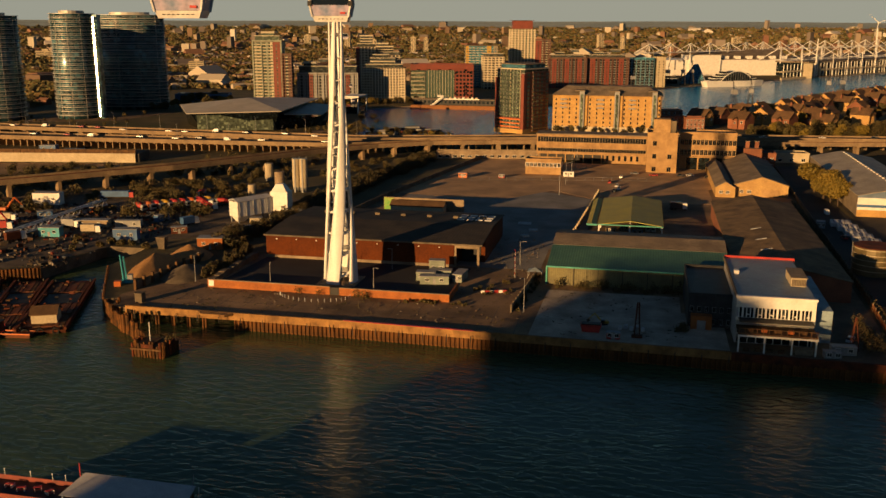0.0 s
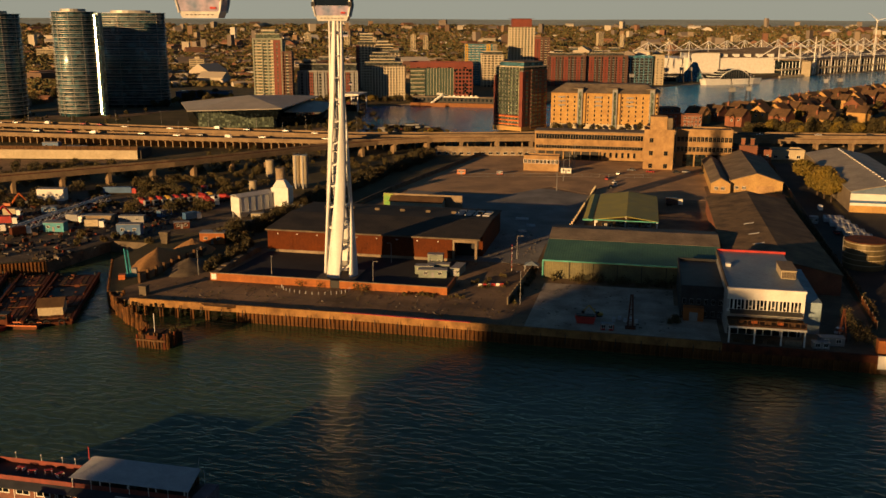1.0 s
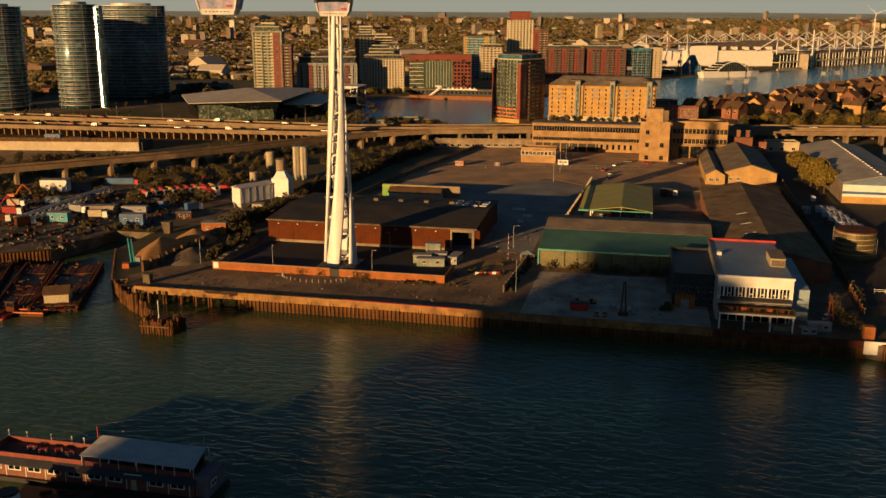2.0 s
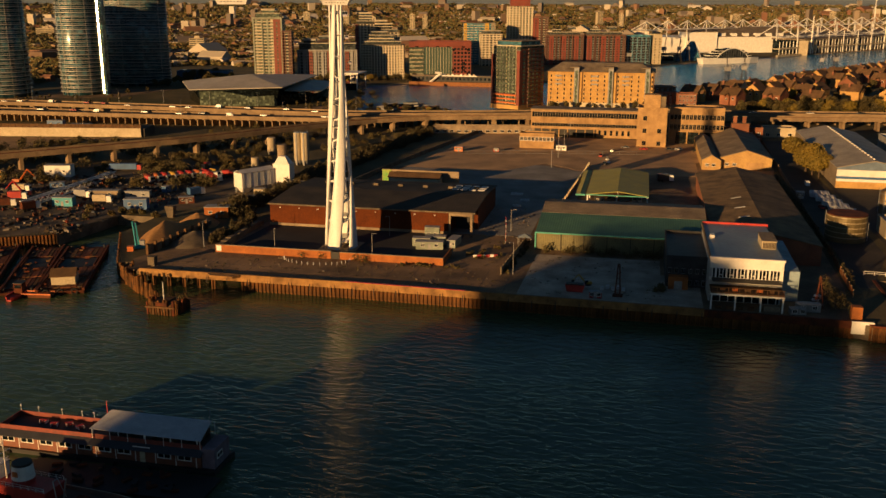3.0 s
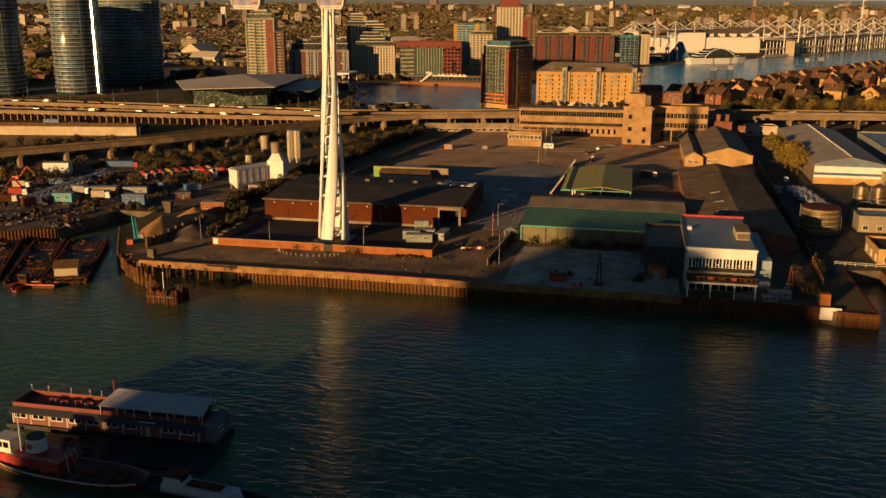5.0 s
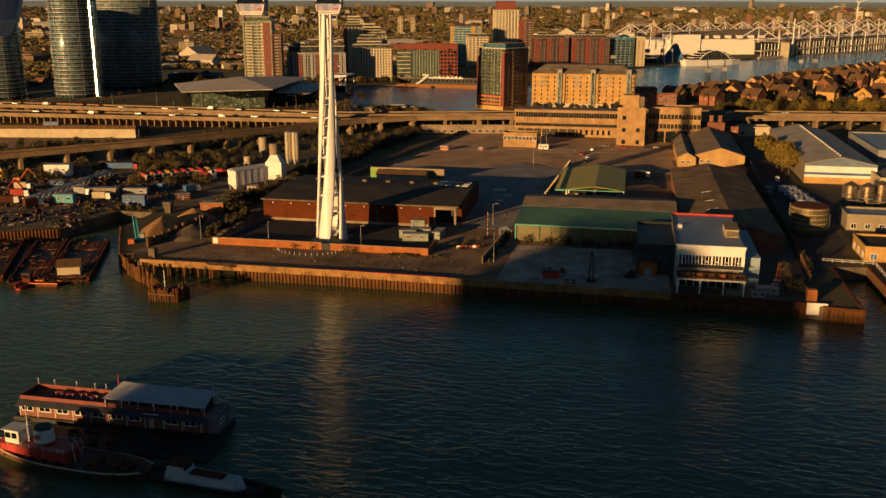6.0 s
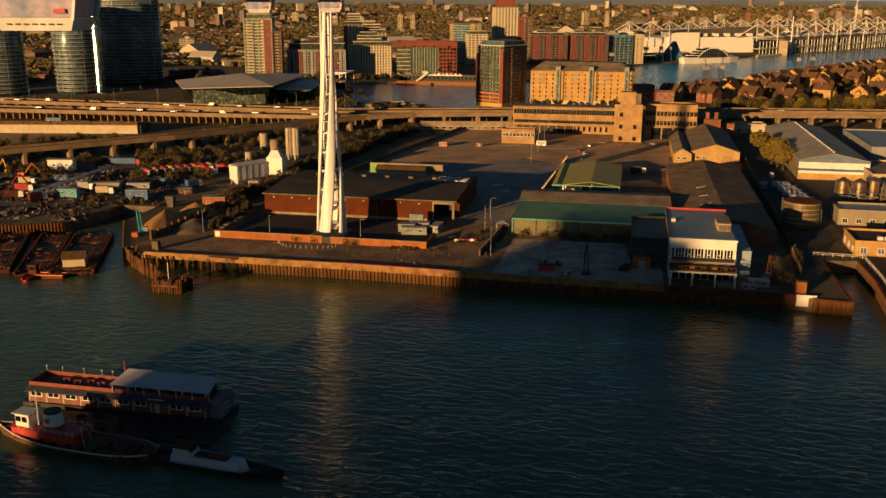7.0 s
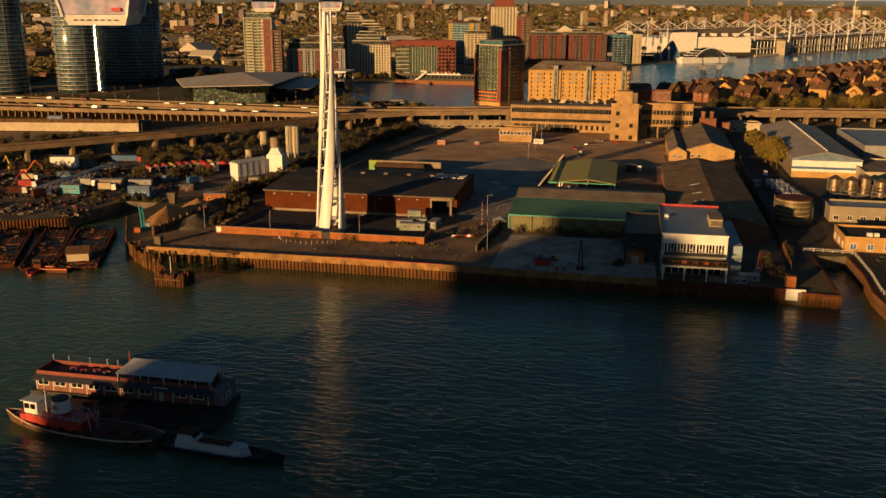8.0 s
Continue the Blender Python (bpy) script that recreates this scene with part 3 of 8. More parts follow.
# ---- cable-car towers ----
def cable_tower(x, y, H, R, label, name="cable_tower", twist=2.1, start=-105.0, cap=True):
    t = thing(name, (x, y, 0), label, "cable tower")
    n = 26
    def rad(u):
        return R * (1.0 - 0.62 * (1 - (1 - u) ** 1.75))
    def ang(u, k):
        return radians(start) + k * math.tau / 4 + twist * u
    for k in range(4):
        bm = bmesh.new()
        rings = []
        for i in range(n + 1):
            u = i / n
            c = Vector((math.cos(ang(u, k)), math.sin(ang(u, k)), 0))
            s = Vector((-c.y, c.x, 0))
            hw, ht = (2.0 * (1 - u) ** 1.3 + 0.52) * R / 4.7, 0.5 * (1 - u) + 0.3
            mid = Vector((0, 0, u * H)) + c * rad(u)
            rings.append([bm.verts.new(mid + s * (hw * math.cos(j * math.tau / 10)) + c * (ht * math.sin(j * math.tau / 10))) for j in range(10)])
        for a, b in zip(rings, rings[1:]):
            for j in range(10):
                bm.faces.new((a[j], a[(j + 1) % 10], b[(j + 1) % 10], b[j]))
        bm.faces.new(rings[-1])
        part("strand", bm, TOWERW, t, world=False, smooth=True)
    levels = 13
    for i in range(levels):
        u = (i + 0.3) / levels
        for k in range(4):
            a0, a1 = ang(u, k), ang(u + 0.018, k + 1)
            p = Vector((math.cos(a0) * rad(u), math.sin(a0) * rad(u), u * H))
            q = Vector((math.cos(a1) * rad(u), math.sin(a1) * rad(u), u * H + 2.3 * (1 - u)))
            m = (p + q) / 2 * 1.0
            m = Vector((m.x * 1.12, m.y * 1.12, m.z - 0.4 * (1 - u)))
            bm = bmesh.new()
            r = 0.34 * (1 - u) + 0.13
            tube(bm, p, m, r)
            tube(bm, m, q, r)
            part("strut", bm, TOWERW, t, world=False)
    bm = bmesh.new()
    tube(bm, (0, 0, 0), (0, 0, H), 0.35, 8)
    for i in range(12):
        z = H * (i + 0.5) / 12
        cyl(bm, 0, 0, z, z + 0.15, rad((i + .5) / 12) * 0.75, n=10)
    part("ladder_core", bm, STEEL, t, "galvanised access ladder and landings", world=False)
    part("footing", B(-R - 1.5, R + 1.5, -R - 1.5, R + 1.5, -0.3, 0.35), CONC, t, world=False)
    return t


ct = cable_tower(-90, 273.5, 87.2, 4.7, "white twisted steel cable-car tower with open lattice")
bm = bmesh.new()
prism(bm, [(-2.4, -2.0), (2.4, -2.0), (2.4, 2.0), (-2.4, 2.0)], 87.0, 89.5, top=[(-4.6, -3.2), (4.6, -3.2), (4.6, 3.2), (-4.6, 3.2)])
part("head", bm, TOWERW, ct, "white flared tower head with rope saddles", world=False)
for sx in (-3.5, 3.5):
    part("saddle", B(sx - 0.3, sx + 0.3, -4.5, 4.5, 87.2, 87.9), STEEL, ct, world=False)
cable_tower(-179, 549, 72.5, 3.6, "white twisted steel intermediate cable-car tower", twist=2.0, start=-60)

# ---- brick wall, bollards and site cabins by the tower ----
bw = thing("brick_wall", (-90, 258, 0), "long low orange brick boundary wall", "wall", kind="structure")
part("wall", B(-128, -88.6, 258.1, 258.6, -0.3, 2.45), BRICK, bw)
part("wall", B(-85.6, -52, 258.1, 258.6, -0.3, 2.3), BRICK, bw)
part("coping", B(-128.1, -88.5, 258.0, 258.7, 2.45, 2.62), CONC, bw)
part("coping", B(-85.7, -51.9, 258.0, 258.7, 2.3, 2.46), CONC, bw)
part("gate", B(-88.5, -85.7, 258.2, 258.45, 0.05, 2.3), BLACK, bw, "dark steel gate")
part("wall", B(-52.4, -52, 258.7, 272, -0.3, 2.2), BRICK, bw)
part("notice_board", B(-127.6, -125.9, 257.95, 258.06, 0.5, 2.3), WHITE, bw, "blank white notice board")
rw = thing("block_retaining_wall", (-127, 285, 0), "stepped grey concrete block retaining wall", "wall", kind="structure")
for i in range(10):
    y = 262 + i * 3.6
    part("block", B(-129.5, -127.6, y, y + 3.5, -0.3, 1.6 + 0.25 * (i % 3)), CONC_D, rw)
bm = bmesh.new()
tube(bm, (0, 0, 0), (0, 0, 0.95), 0.1, 8)
boll = tagged(part("bollard", bm, TARP), "white painted steel bollard standing in an arc", "bollard", "bollards by the gate")
boll.matrix_basis = pose(-103, 254.5, 0.05)
for i in range(1, 18):
    a = math.pi * (1 + i / 17)
    copy_thing(boll, pose(-92.5 + 10.8 * math.cos(a), 256.5 + 6.5 * math.sin(a), 0.05))


def cabin(x, y, w, d, h, rz, wall, label, z=0.05, roof=None, name="site_cabin"):
    c = thing(name, (x, y, z), label, "site cabin", rz=rz)
    part("body", B(-w / 2, w / 2, -d / 2, d / 2, 0.15, h), wall, c, world=False)
    part("roof", B(-w / 2 - .12, w / 2 + .12, -d / 2 - .12, d / 2 + .12, h, h + 0.18), roof or GREYPAINT, c, world=False)
    me = window_mesh(1.1, 0.9, WHITE, GLASS)
    for u in (-0.25, 0.25):
        place("window", me, c, pose(u * w, -d / 2, h * 0.45))
    part("door", B(-0.45, 0.45, -d / 2 - 0.06, -d / 2, 0.15, 2.1), GREYPAINT, c, world=False)
    part("skid", B(-w / 2 + .2, w / 2 - .2, -d / 2 + .2, d / 2 - .2, -0.05, 0.15), BLACK, c, world=False)
    return c


def sheeted(x, y, w, d, h, rz, label, name, z=0.05):
    """A stack under tied sheeting: rounded block with sagging top and cords."""
    c = thing(name, (x, y, z), label, "stack", rz=rz)
    rs = random.Random(int(x * 7 + y * 3))
    bm = bmesh.new()
    n, k = 6, 4
    top = [[bm.verts.new((-w / 2 + w * i / n, -d / 2 + d * j / k, h * (0.82 if i in (0, n) or j in (0, k) else rs.uniform(0.9, 1.08)))) for j in range(k + 1)] for i in range(n + 1)]
    for i in range(n):
        for j in range(k):
            bm.faces.new((top[i][j], top[i + 1][j], top[i + 1][j + 1], top[i][j + 1]))
    rim = [top[i][0] for i in range(n + 1)] + [top[n][j] for j in range(1, k + 1)] + [top[i][k] for i in range(n - 1, -1, -1)] + [top[0][j] for j in range(k - 1, 0, -1)]
    foot = [bm.verts.new((v.co.x * 1.04, v.co.y * 1.04, -0.05)) for v in rim]
    for i in range(len(rim)):
        bm.faces.new((rim[i], rim[(i + 1) % len(rim)], foot[(i + 1) % len(rim)], foot[i]))
    bm.faces.new(foot)
    part("sheeting", bm, TARP, c, world=False)
    for u in (-0.25, 0.25):
        part("cord", B(u * w - 0.04, u * w + 0.04, -d / 2 * 1.06, d / 2 * 1.06, h * 0.98, h * 1.1), BLACK, c, world=False)


CABGREEN = mat("sage_green_cabin", (0.26, 0.30, 0.24), None, 3, 0.6, 0.1)
for x, y, w, d, h, rz in ((-60.5, 277, 9, 3, 2.6, 8), (-64, 280.5, 6, 3, 2.8, 5), (-60, 284, 7, 3, 2.7, 5), (-53.5, 283, 3, 7.5, 2.6, -5), (-62, 288, 5, 2.8, 4.8, 5)):
    cabin(x, y, w, d, h, rz, CABGREEN, "sage green portable site cabin beside the tower")


def lamp_post(x, y, h=9.0, z=0.05, arm=1.6, rz=0, label="tall slim street lamp on a steel column", light=False):
    p = thing("street_lamp", (x, y, z), label, "street lamp", "street lamps", rz=rz)
    bm = bmesh.new()
    tube(bm, (0, 0, 0), (0, 0, h), 0.13, 6, r2=0.07)
    part("column", bm, GREYPAINT, p, world=False)
    bm = bmesh.new()
    tube(bm, (0, 0, h), (arm, 0, h + 0.3), 0.06, 6)
    part("arm", bm, GREYPAINT, p, world=False)
    part("lantern", B(arm - 0.1, arm + 0.5, -0.12, 0.12, h + 0.22, h + 0.38), GREYPAINT, p, world=False)
    return p


for x, y, h in ((-109, 262, 8), (-76, 262, 8), (-134, 262, 9), (-29.5, 253.5, 10), (-37.4, 306, 8), (-98, 290, 7), (-78, 291, 7)):
    lamp_post(x, y, h, rz=random.uniform(0, 360))
pole = thing("survey_pole", (-37, 290, 0.05), "red and white banded pole", "pole")
for i in range(10):
    bm = bmesh.new()
    tube(bm, (0, 0, i * 0.9), (0, 0, i * 0.9 + 0.9), 0.07)
    part("band", bm, RED if i % 2 else WHITE, pole, world=False)

# ---- brown warehouse ----
bs = thing("brown_warehouse", (-88, 298, 0), "wide brown-clad warehouse with a low dark roof", "warehouse")
bm = bmesh.new()
box(bm, -125, -58.5, 298, 348, -0.3, 8.0)
box(bm, -58.5, -49.5, 307, 348, -0.3, 8.0)
part("wall", bm, BROWNCLAD, bs)
part("plinth", B(-125.1, -58.4, 297.75, 298, -0.2, 1.0), CONC, bs, "pale painted concrete plinth")
bm = bmesh.new()
gable(bm, -125.5, -49, 297.6, 348.5, 8.0, 9.3, "x", t=0.3)
part("roof", bm, DARKROOF, bs)
part("eaves_trim", B(-125.6, -48.9, 297.2, 297.58, 7.75, 8.25), CONC_D, bs)
for x in (-58.2, -50.4):
    part("post", B(x - 0.4, x + 0.4, 298.2, 299.0, 0, 7.9), CONC, bs, "orange-lit concrete portal post")
part("lintel", B(-57.8, -50.8, 298.3, 298.9, 6.6, 7.9), CONC, bs)
# Black panel painted in for the shade inside the open bay
bm = bmesh.new()
box(bm, -57.5, -51, 306.8, 306.99, 0, 6)
part("loading_door", bm, BLACK, bs, "black panel standing for the shaded open loading bay")
for i in range(9):
    x = -121 + i * 7.2
    bm = bmesh.new()
    box(bm, x - 0.25, x + 0.25, 297.65, 297.98, 6.6, 6.85)
    part("wall_lamp", bm, WHITE, bs)
for i in range(7):
    x = -116 + i * 10
    bm = bmesh.new()
    prism(bm, [(x, 334), (x + 1.8, 334), (x + 1.8, 335.4), (x, 335.4)], 8.6, 9.9)
    part("roof_vent", bm, CONC_D, bs)
for i in range(4):
    for j in range(3):
        bm = bmesh.new()
        x, y = -64 + i * 3.4, 331 + j * 4.2
        z = 8.55 + (9.3 - 8.3) * (348 - y) / 25 - 0.1
        prism(bm, [(x, y), (x + 2.6, y), (x + 2.6, y + 1.6), (x, y + 1.6)], z - 0.4, z + 0.45)
        part("rooflight", bm, TARP, bs)

# long hut behind it
hut = thing("long_hut", (-90, 386, 0), "low white hut with brown pitched roof before a green-ended wall", "hut")
bm = bmesh.new()
gable_wall(bm, -103, -80, 382, 389, -0.2, 3.2, 5.0, "x")
part("wall", bm, CREAM, hut)
bm = bmesh.new()
gable(bm, -103.4, -79.6, 381.7, 389.3, 3.15, 5.0, "x")
part("roof", bm, TILE_R, hut)
part("rear_wall", B(-108, -72.5, 389.6, 390.3, -0.2, 5.4), CONC, hut)
part("painted_panel", B(-107.8, -103.6, 389.35, 389.58, 0, 5.2), mat("green_mural", (0.10, 0.33, 0.07), (0.3, 0.35, 0.05), 1.5, 0.7), hut, "green painted wall panel")
for i in range(4):
    cabin(-92 + i * 2.7, 398, 2.4, 2.4, 2.4, 0, WHITE, "white storage unit behind the long hut", z=0.1)

# ---- green shed, lime canopy ----
gs = thing("green_shed", (0, 284, 0), "long green metal shed with grey rear roof", "shed")
bm = bmesh.new()
box(bm, -26, 29, 284.3, 327.7, -0.3, 6)
part("wall", bm, OLIVEWALL, gs)


def slope(bm, x0, x1, y0, z0, y1, z1, t=0.25):
    lo = [bm.verts.new(p) for p in ((x0, y0, z0), (x1, y0, z0), (x1, y1, z1), (x0, y1, z1))]
    hi = [bm.verts.new((v.co.x, v.co.y, v.co.z + t)) for v in lo]
    bm.faces.new(lo)
    bm.faces.new(hi)
    for i in range(4):
        bm.faces.new((lo[i], lo[(i + 1) % 4], hi[(i + 1) % 4], hi[i]))


bm = bmesh.new()
slope(bm, -26.3, 29.2, 283.7, 5.95, 303, 8.3)
part("front_roof", bm, GREENROOF, gs, "faded green sheet roof slope")
bm = bmesh.new()
slope(bm, -26.3, 29.2, 303.02, 8.35, 314, 9.9)
slope(bm, -26.3, 29.2, 314.02, 9.9, 328, 8.0)
part("rear_roof", bm, GREYROOF, gs, "grey weathered sheet roof slope")
bm = bmesh.new()
prism(bm, [(-26, 303), (29, 303), (29, 327.6), (-26, 327.6)], 6, 8.0)
part("rear_wall", bm, OLIVEWALL, gs)
bm = bmesh.new()
box(bm, -26.4, 29.3, 283.3, 283.68, 5.75, 6.25)
part("gutter", bm, TEAL, gs, "teal gutter and corner trim")
part("corner_trim", B(-26.5, -26.02, 283.8, 284.28, 0, 5.75), TEAL, gs)
for i in range(7):
    part("downpipe", B(-18 + i * 7.5, -17.8 + i * 7.5, 284.05, 284.28, 0, 5.7), BLACK, gs)
lc = thing("lime_canopy", (-4, 354, 0), "lime green open-sided canopy on white posts", "canopy")
bm = bmesh.new()
gable(bm, -14, 10.5, 354, 409, 5.0, 6.6, "y")
part("roof", bm, LIMEROOF, lc)
bm = bmesh.new()
gable(bm, -18.2, -14.5, 354, 409, 4.6, 5.2, "y")
part("lean_to_roof", bm, LIMEROOF, lc)
for x in (-18.2, -14, -1.8):
    part("fascia", B(x, x + (3.9 if x == -18.2 else 12.2), 353.7, 353.98, 4.6 if x == -18.2 else 4.9, 5.3), TEAL, lc)
for y in (355, 372, 390, 407):
    for x in (-13.5, -2, 10):
        part("post", B(x - .25, x + .25, y - .25, y + .25, 0, 5.0), WHITE, lc)
part("rear_wall", B(-14, 10.4, 408.3, 408.7, 0, 5), OLIVEWALL, lc)
for i in range(4):
    cabin(-9 + i * 5, 362 + (i % 2) * 6, 4, 2.4, 2.2, 0, (CREAM, GREYPAINT, BLUE, WHITE)[i], "stored crate unit under the lime canopy")

# ---- long shed, gabled hall, white riverside building ----
ls = thing("long_shed", (47, 283, 0), "long brick shed with an old two-slope roof", "shed")
bm = bmesh.new()
gable_wall(bm, 31, 63, 283, 405, -0.3, 6.2, 9.6, "y")
part("wall", bm, REDBRICK, ls)
bm = bmesh.new()
gable(bm, 31, 63, 283, 405, 6.2, 9.6, "y", over=0.35)
part("roof", bm, OLDROOF, ls)
for y in (310, 325, 342):
    bm = bmesh.new()
    box(bm, -1.8, 1.8, -0.35, 0.35, 0.15, 0.4, m=pose(42, y, 8.54, 0, -12, 0))
    part("rooflight", bm, TARP, ls)
HALLC = mat("ochre_render", (0.48, 0.31, 0.12), (0.36, 0.22, 0.09), 5, 0.8)
gh = thing("gabled_hall", (52, 455, 0), "cream gabled hall with grey roof slopes", "hall")
bm = bmesh.new()
gable_wall(bm, 45, 69, 456, 540, -0.3, 5.6, 9.4, "y")
part("wall", bm, HALLC, gh)
bm = bmesh.new()
gable_wall(bm, 36, 44.9, 452, 530, -0.3, 4.6, 7.2, "y")
part("side_hall_wall", bm, HALLC, gh)
bm = bmesh.new()
gable(bm, 45, 69, 456, 540, 5.65, 9.45, "y", over=0.4)
part("roof", bm, GREYROOF, gh)
bm = bmesh.new()
gable(bm, 36, 44.6, 452, 530, 4.65, 7.25, "y", over=0.3)
part("side_roof", bm, GREYROOF, gh)
part("big_door", B(57, 65, 455.7, 455.98, 0, 3.6), OFFICE, gh, "faded tan sliding door")
for x in (38.5, 41.5, 48, 51.5):
    place("window", window_mesh(1.6, 1.3, WHITE, GLASS, 2), gh, base_of(gh).inverted() @ pose(x, 452 if x < 45 else 456, 1.8))
bh = block("brick_annexe", "low brick annexe with dark flat roof", 62, 550, 26, 12, 8, 0, REDBRICK, DARKROOF, 3.5, 6, faces="F", category="building")

wb = thing("white_river_building", (36, 240, 0), "white-fronted riverside building with glazed bay and balcony", "building")
part("wall", B(26.5, 45.5, 240, 281, -0.3, 12.3), mat("grey_white_render", (0.45, 0.44, 0.42), (0.33, 0.32, 0.3), 5, 0.7), wb)
part("facade_panel", B(26.4, 45.6, 239.7, 239.98, 9.6, 12.2), WHITE, wb, "white upper facade panels")
part("facade_panel", B(26.4, 45.6, 239.7, 239.98, 6.2, 7.0), WHITE, wb)
part("cornice", B(26.2, 45.8, 239.2, 240.2, 12.2, 12.75), WHITE, wb)
part("roof", B(26.6, 45.4, 240.3, 280.8, 12.3, 12.5), BLUEROOF, wb, "pale blue-grey sheet roof")
part("ridge_trim", B(26.4, 46, 280.82, 281.4, 12.0, 13.1), RED, wb, "red roof edge trim")
part("side_parapet", B(26.1, 26.48, 240.3, 281, 11.8, 12.9), CONC_D, wb)
bm = bmesh.new()
box(bm, 41, 44.8, 252, 262, 12.5, 14.8)
pl = part("plant_room", bm, CREAM, wb, "louvred rooftop plant housing")
for i in range(9):
    part("louvre", B(41.2 + i * .4, 41.45 + i * .4, 251.8, 251.98, 12.7, 14.4), CONC_D, pl)
part("plant_roof", B(40.8, 45, 251.4, 262.3, 14.82, 15.0), GREYROOF, pl)
part("hatch", B(27.5, 28.8, 262, 264, 12.5, 13.4), WHITE, wb)
part("pane_band", B(27.2, 44.9, 239.85, 239.97, 7.0, 9.6), GLASS_D, wb, "dark band of tall glazing")
for i in range(20):
    x = 27.1 + i * 0.935
    part("mullion", B(x - 0.11 - 0.12 * (i % 3 == 1), x + 0.11 + 0.12 * (i % 3 == 1), 239.55, 239.84, 7.0, 9.6), WHITE, wb)
for i in range(6):
    x = 29 + i * 2.9
    part("transom", B(x, x + 0.7, 239.6, 239.83, 7.7, 7.95), WHITE, wb)
part("pier", B(44.9, 45.6, 239.6, 239.98, 6.2, 12.2), WHITE, wb)
deck = part("balcony_deck", B(26.6, 45.4, 232.5, 239.5, 4.6, 5.0), WOOD, wb, "timber balcony deck")
for i in range(14):
    x = 26.8 + i * 1.415
    part("baluster", B(x - 0.08, x + 0.08, 232.5, 232.7, 5.0, 6.2), WOOD, deck)
part("handrail", B(26.6, 45.4, 232.45, 232.75, 6.2, 6.35), WOOD, deck)
part("awning", B(27, 45, 235.6, 239.5, 6.9, 7.0), BLACK, wb, "dark awning roof over the balcony")
part("beam", B(26.5, 45.5, 232.4, 233.0, 4.1, 4.6), WHITE, wb)
for x in (26.8, 33, 39.5, 45.1):
    part("column", B(x - 0.2, x + 0.2, 232.6, 233.0, 0, 4.1), WHITE, wb)
part("lower_glazing", B(27, 45, 239.7, 239.97, 0.3, 4.2), GLASS_D, wb)
for i in range(9):
    part("ground_mullion", B(27.4 + i * 2.1, 27.62 + i * 2.1, 239.45, 239.69, 0.3, 4.2), WHITE, wb)
part("ground_transom", B(27, 45, 239.5, 239.68, 2.6, 2.8), WHITE, wb)
part("stair_flight", B(40.5, 44.6, 233.2, 235.4, 0, 1.5), CONC, wb)
for i in range(4):
    part("planter", B(28 + i * 2.8, 29.6 + i * 2.8, 233.3, 234.0, 0, 0.8), WOOD, wb)
for i in range(6):
    part("wall_light", B(27.5 + i * 3.4, 27.8 + i * 3.4, 239.4, 239.69, 12.3, 12.6), CREAM, wb)
for i in range(5):
    bm = bmesh.new()
    box(bm, 29 + i * 3.2, 30.4 + i * 3.2, 234, 235.2, 5.0, 5.75)
    part("table", bm, ORANGE if i % 2 else WOOD, deck)
part("side_annexe", B(45.7, 50.5, 244, 279, -0.3, 8.6), mat("pale_blue_render", (0.30, 0.40, 0.45), None, 4, 0.7), wb, "pale blue rendered side annexe")
db = block("dark_riverside_block", "dark derelict block with black roof", 21, 251, 11.6, 31, 8.6, 0, mat("charcoal_boarding", (0.06, 0.062, 0.065), (0.03, 0.03, 0.032), 3, 0.8, 0.3, ribs=0.3), BLACK, 3.4, 6, (0.8, 1.4), GREYPAINT, GLASS_D, "F", "building")
part("brick_porch", B(-5, 0.4, -2.6, -0.02, 0, 3.8), BRICK, db, "small brick porch", world=False)
part("porch_door", B(-3.4, -1.2, -2.72, -2.61, 0, 2.6), GREYPAINT, db, world=False)

# ---- concrete office by the viaduct, gatehouse ----
of = thing("concrete_office", (-20, 548, 0), "long abandoned concrete office with ribbon windows", "office building")
part("wall", B(-59, 5, 548, 562, 4.8, 16.2), OFFICE, of)
part("undercroft_wall", B(-20, 4, 549, 561, -0.3, 4.8), OFFICE, of)
# Back of the open undercroft is blackened to stand for its shade
part("undercroft_back", B(-58, -20, 558, 561, -0.3, 4.8), BLACK, of)
for i in range(8):
    part("column", B(-58 + i * 5.2, -57.4 + i * 5.2, 548.4, 549, -0.2, 4.8), OFFICE, of)
part("roof", B(-59.5, 5, 547.5, 562.5, 16.2, 16.7), GREYROOF, of)
for z in (6.4, 11.9):
    me = window_mesh(1.3, 1.8 if z < 10 else 2.9, CONC, GLASS_D, 0)
    for i in range(40):
        place("window", me, of, base_of(of).inverted() @ pose(-57.6 + i * 1.55, 548, z))
for i in range(6):
    place("window", me, of, base_of(of).inverted() @ pose(-18 + i * 3.4, 549, 1.6))
part("string_course", B(-59.2, 5, 547.6, 547.98, 9.6, 10.3), OFFICE, of)
st = block("stair_tower", "blank concrete stair tower with few small windows", 12, 520, 16, 18, 21, 0, OFFICE, GREYROOF, 7, 2, (1.8, 2.2), CONC_D, GLASS_D, "FR", "tower", skip=0.3)
part("penthouse", B(-5, 4, 6, 15, 21.2, 28.4), OFFICE, st, world=False)
part("penthouse", B(4.2, 7, 6, 15, 21.2, 27.6), CONC_D, st, world=False)
o2 = block("concrete_office_wing", "concrete office wing with ribbon windows over an open ground floor", 37, 536, 30, 14, 20, 0, OFFICE, GREYROOF, 5.6, 14, (1.6, 2.6), CONC, GLASS_D, "FR", "office building", first=7.5, floors=2)
# Dark glass panel stands in for the shaded open ground floor
part("undercroft", B(-12, 15, -0.4, -0.05, 0.2, 6.8), GLASS_D, o2, world=False)
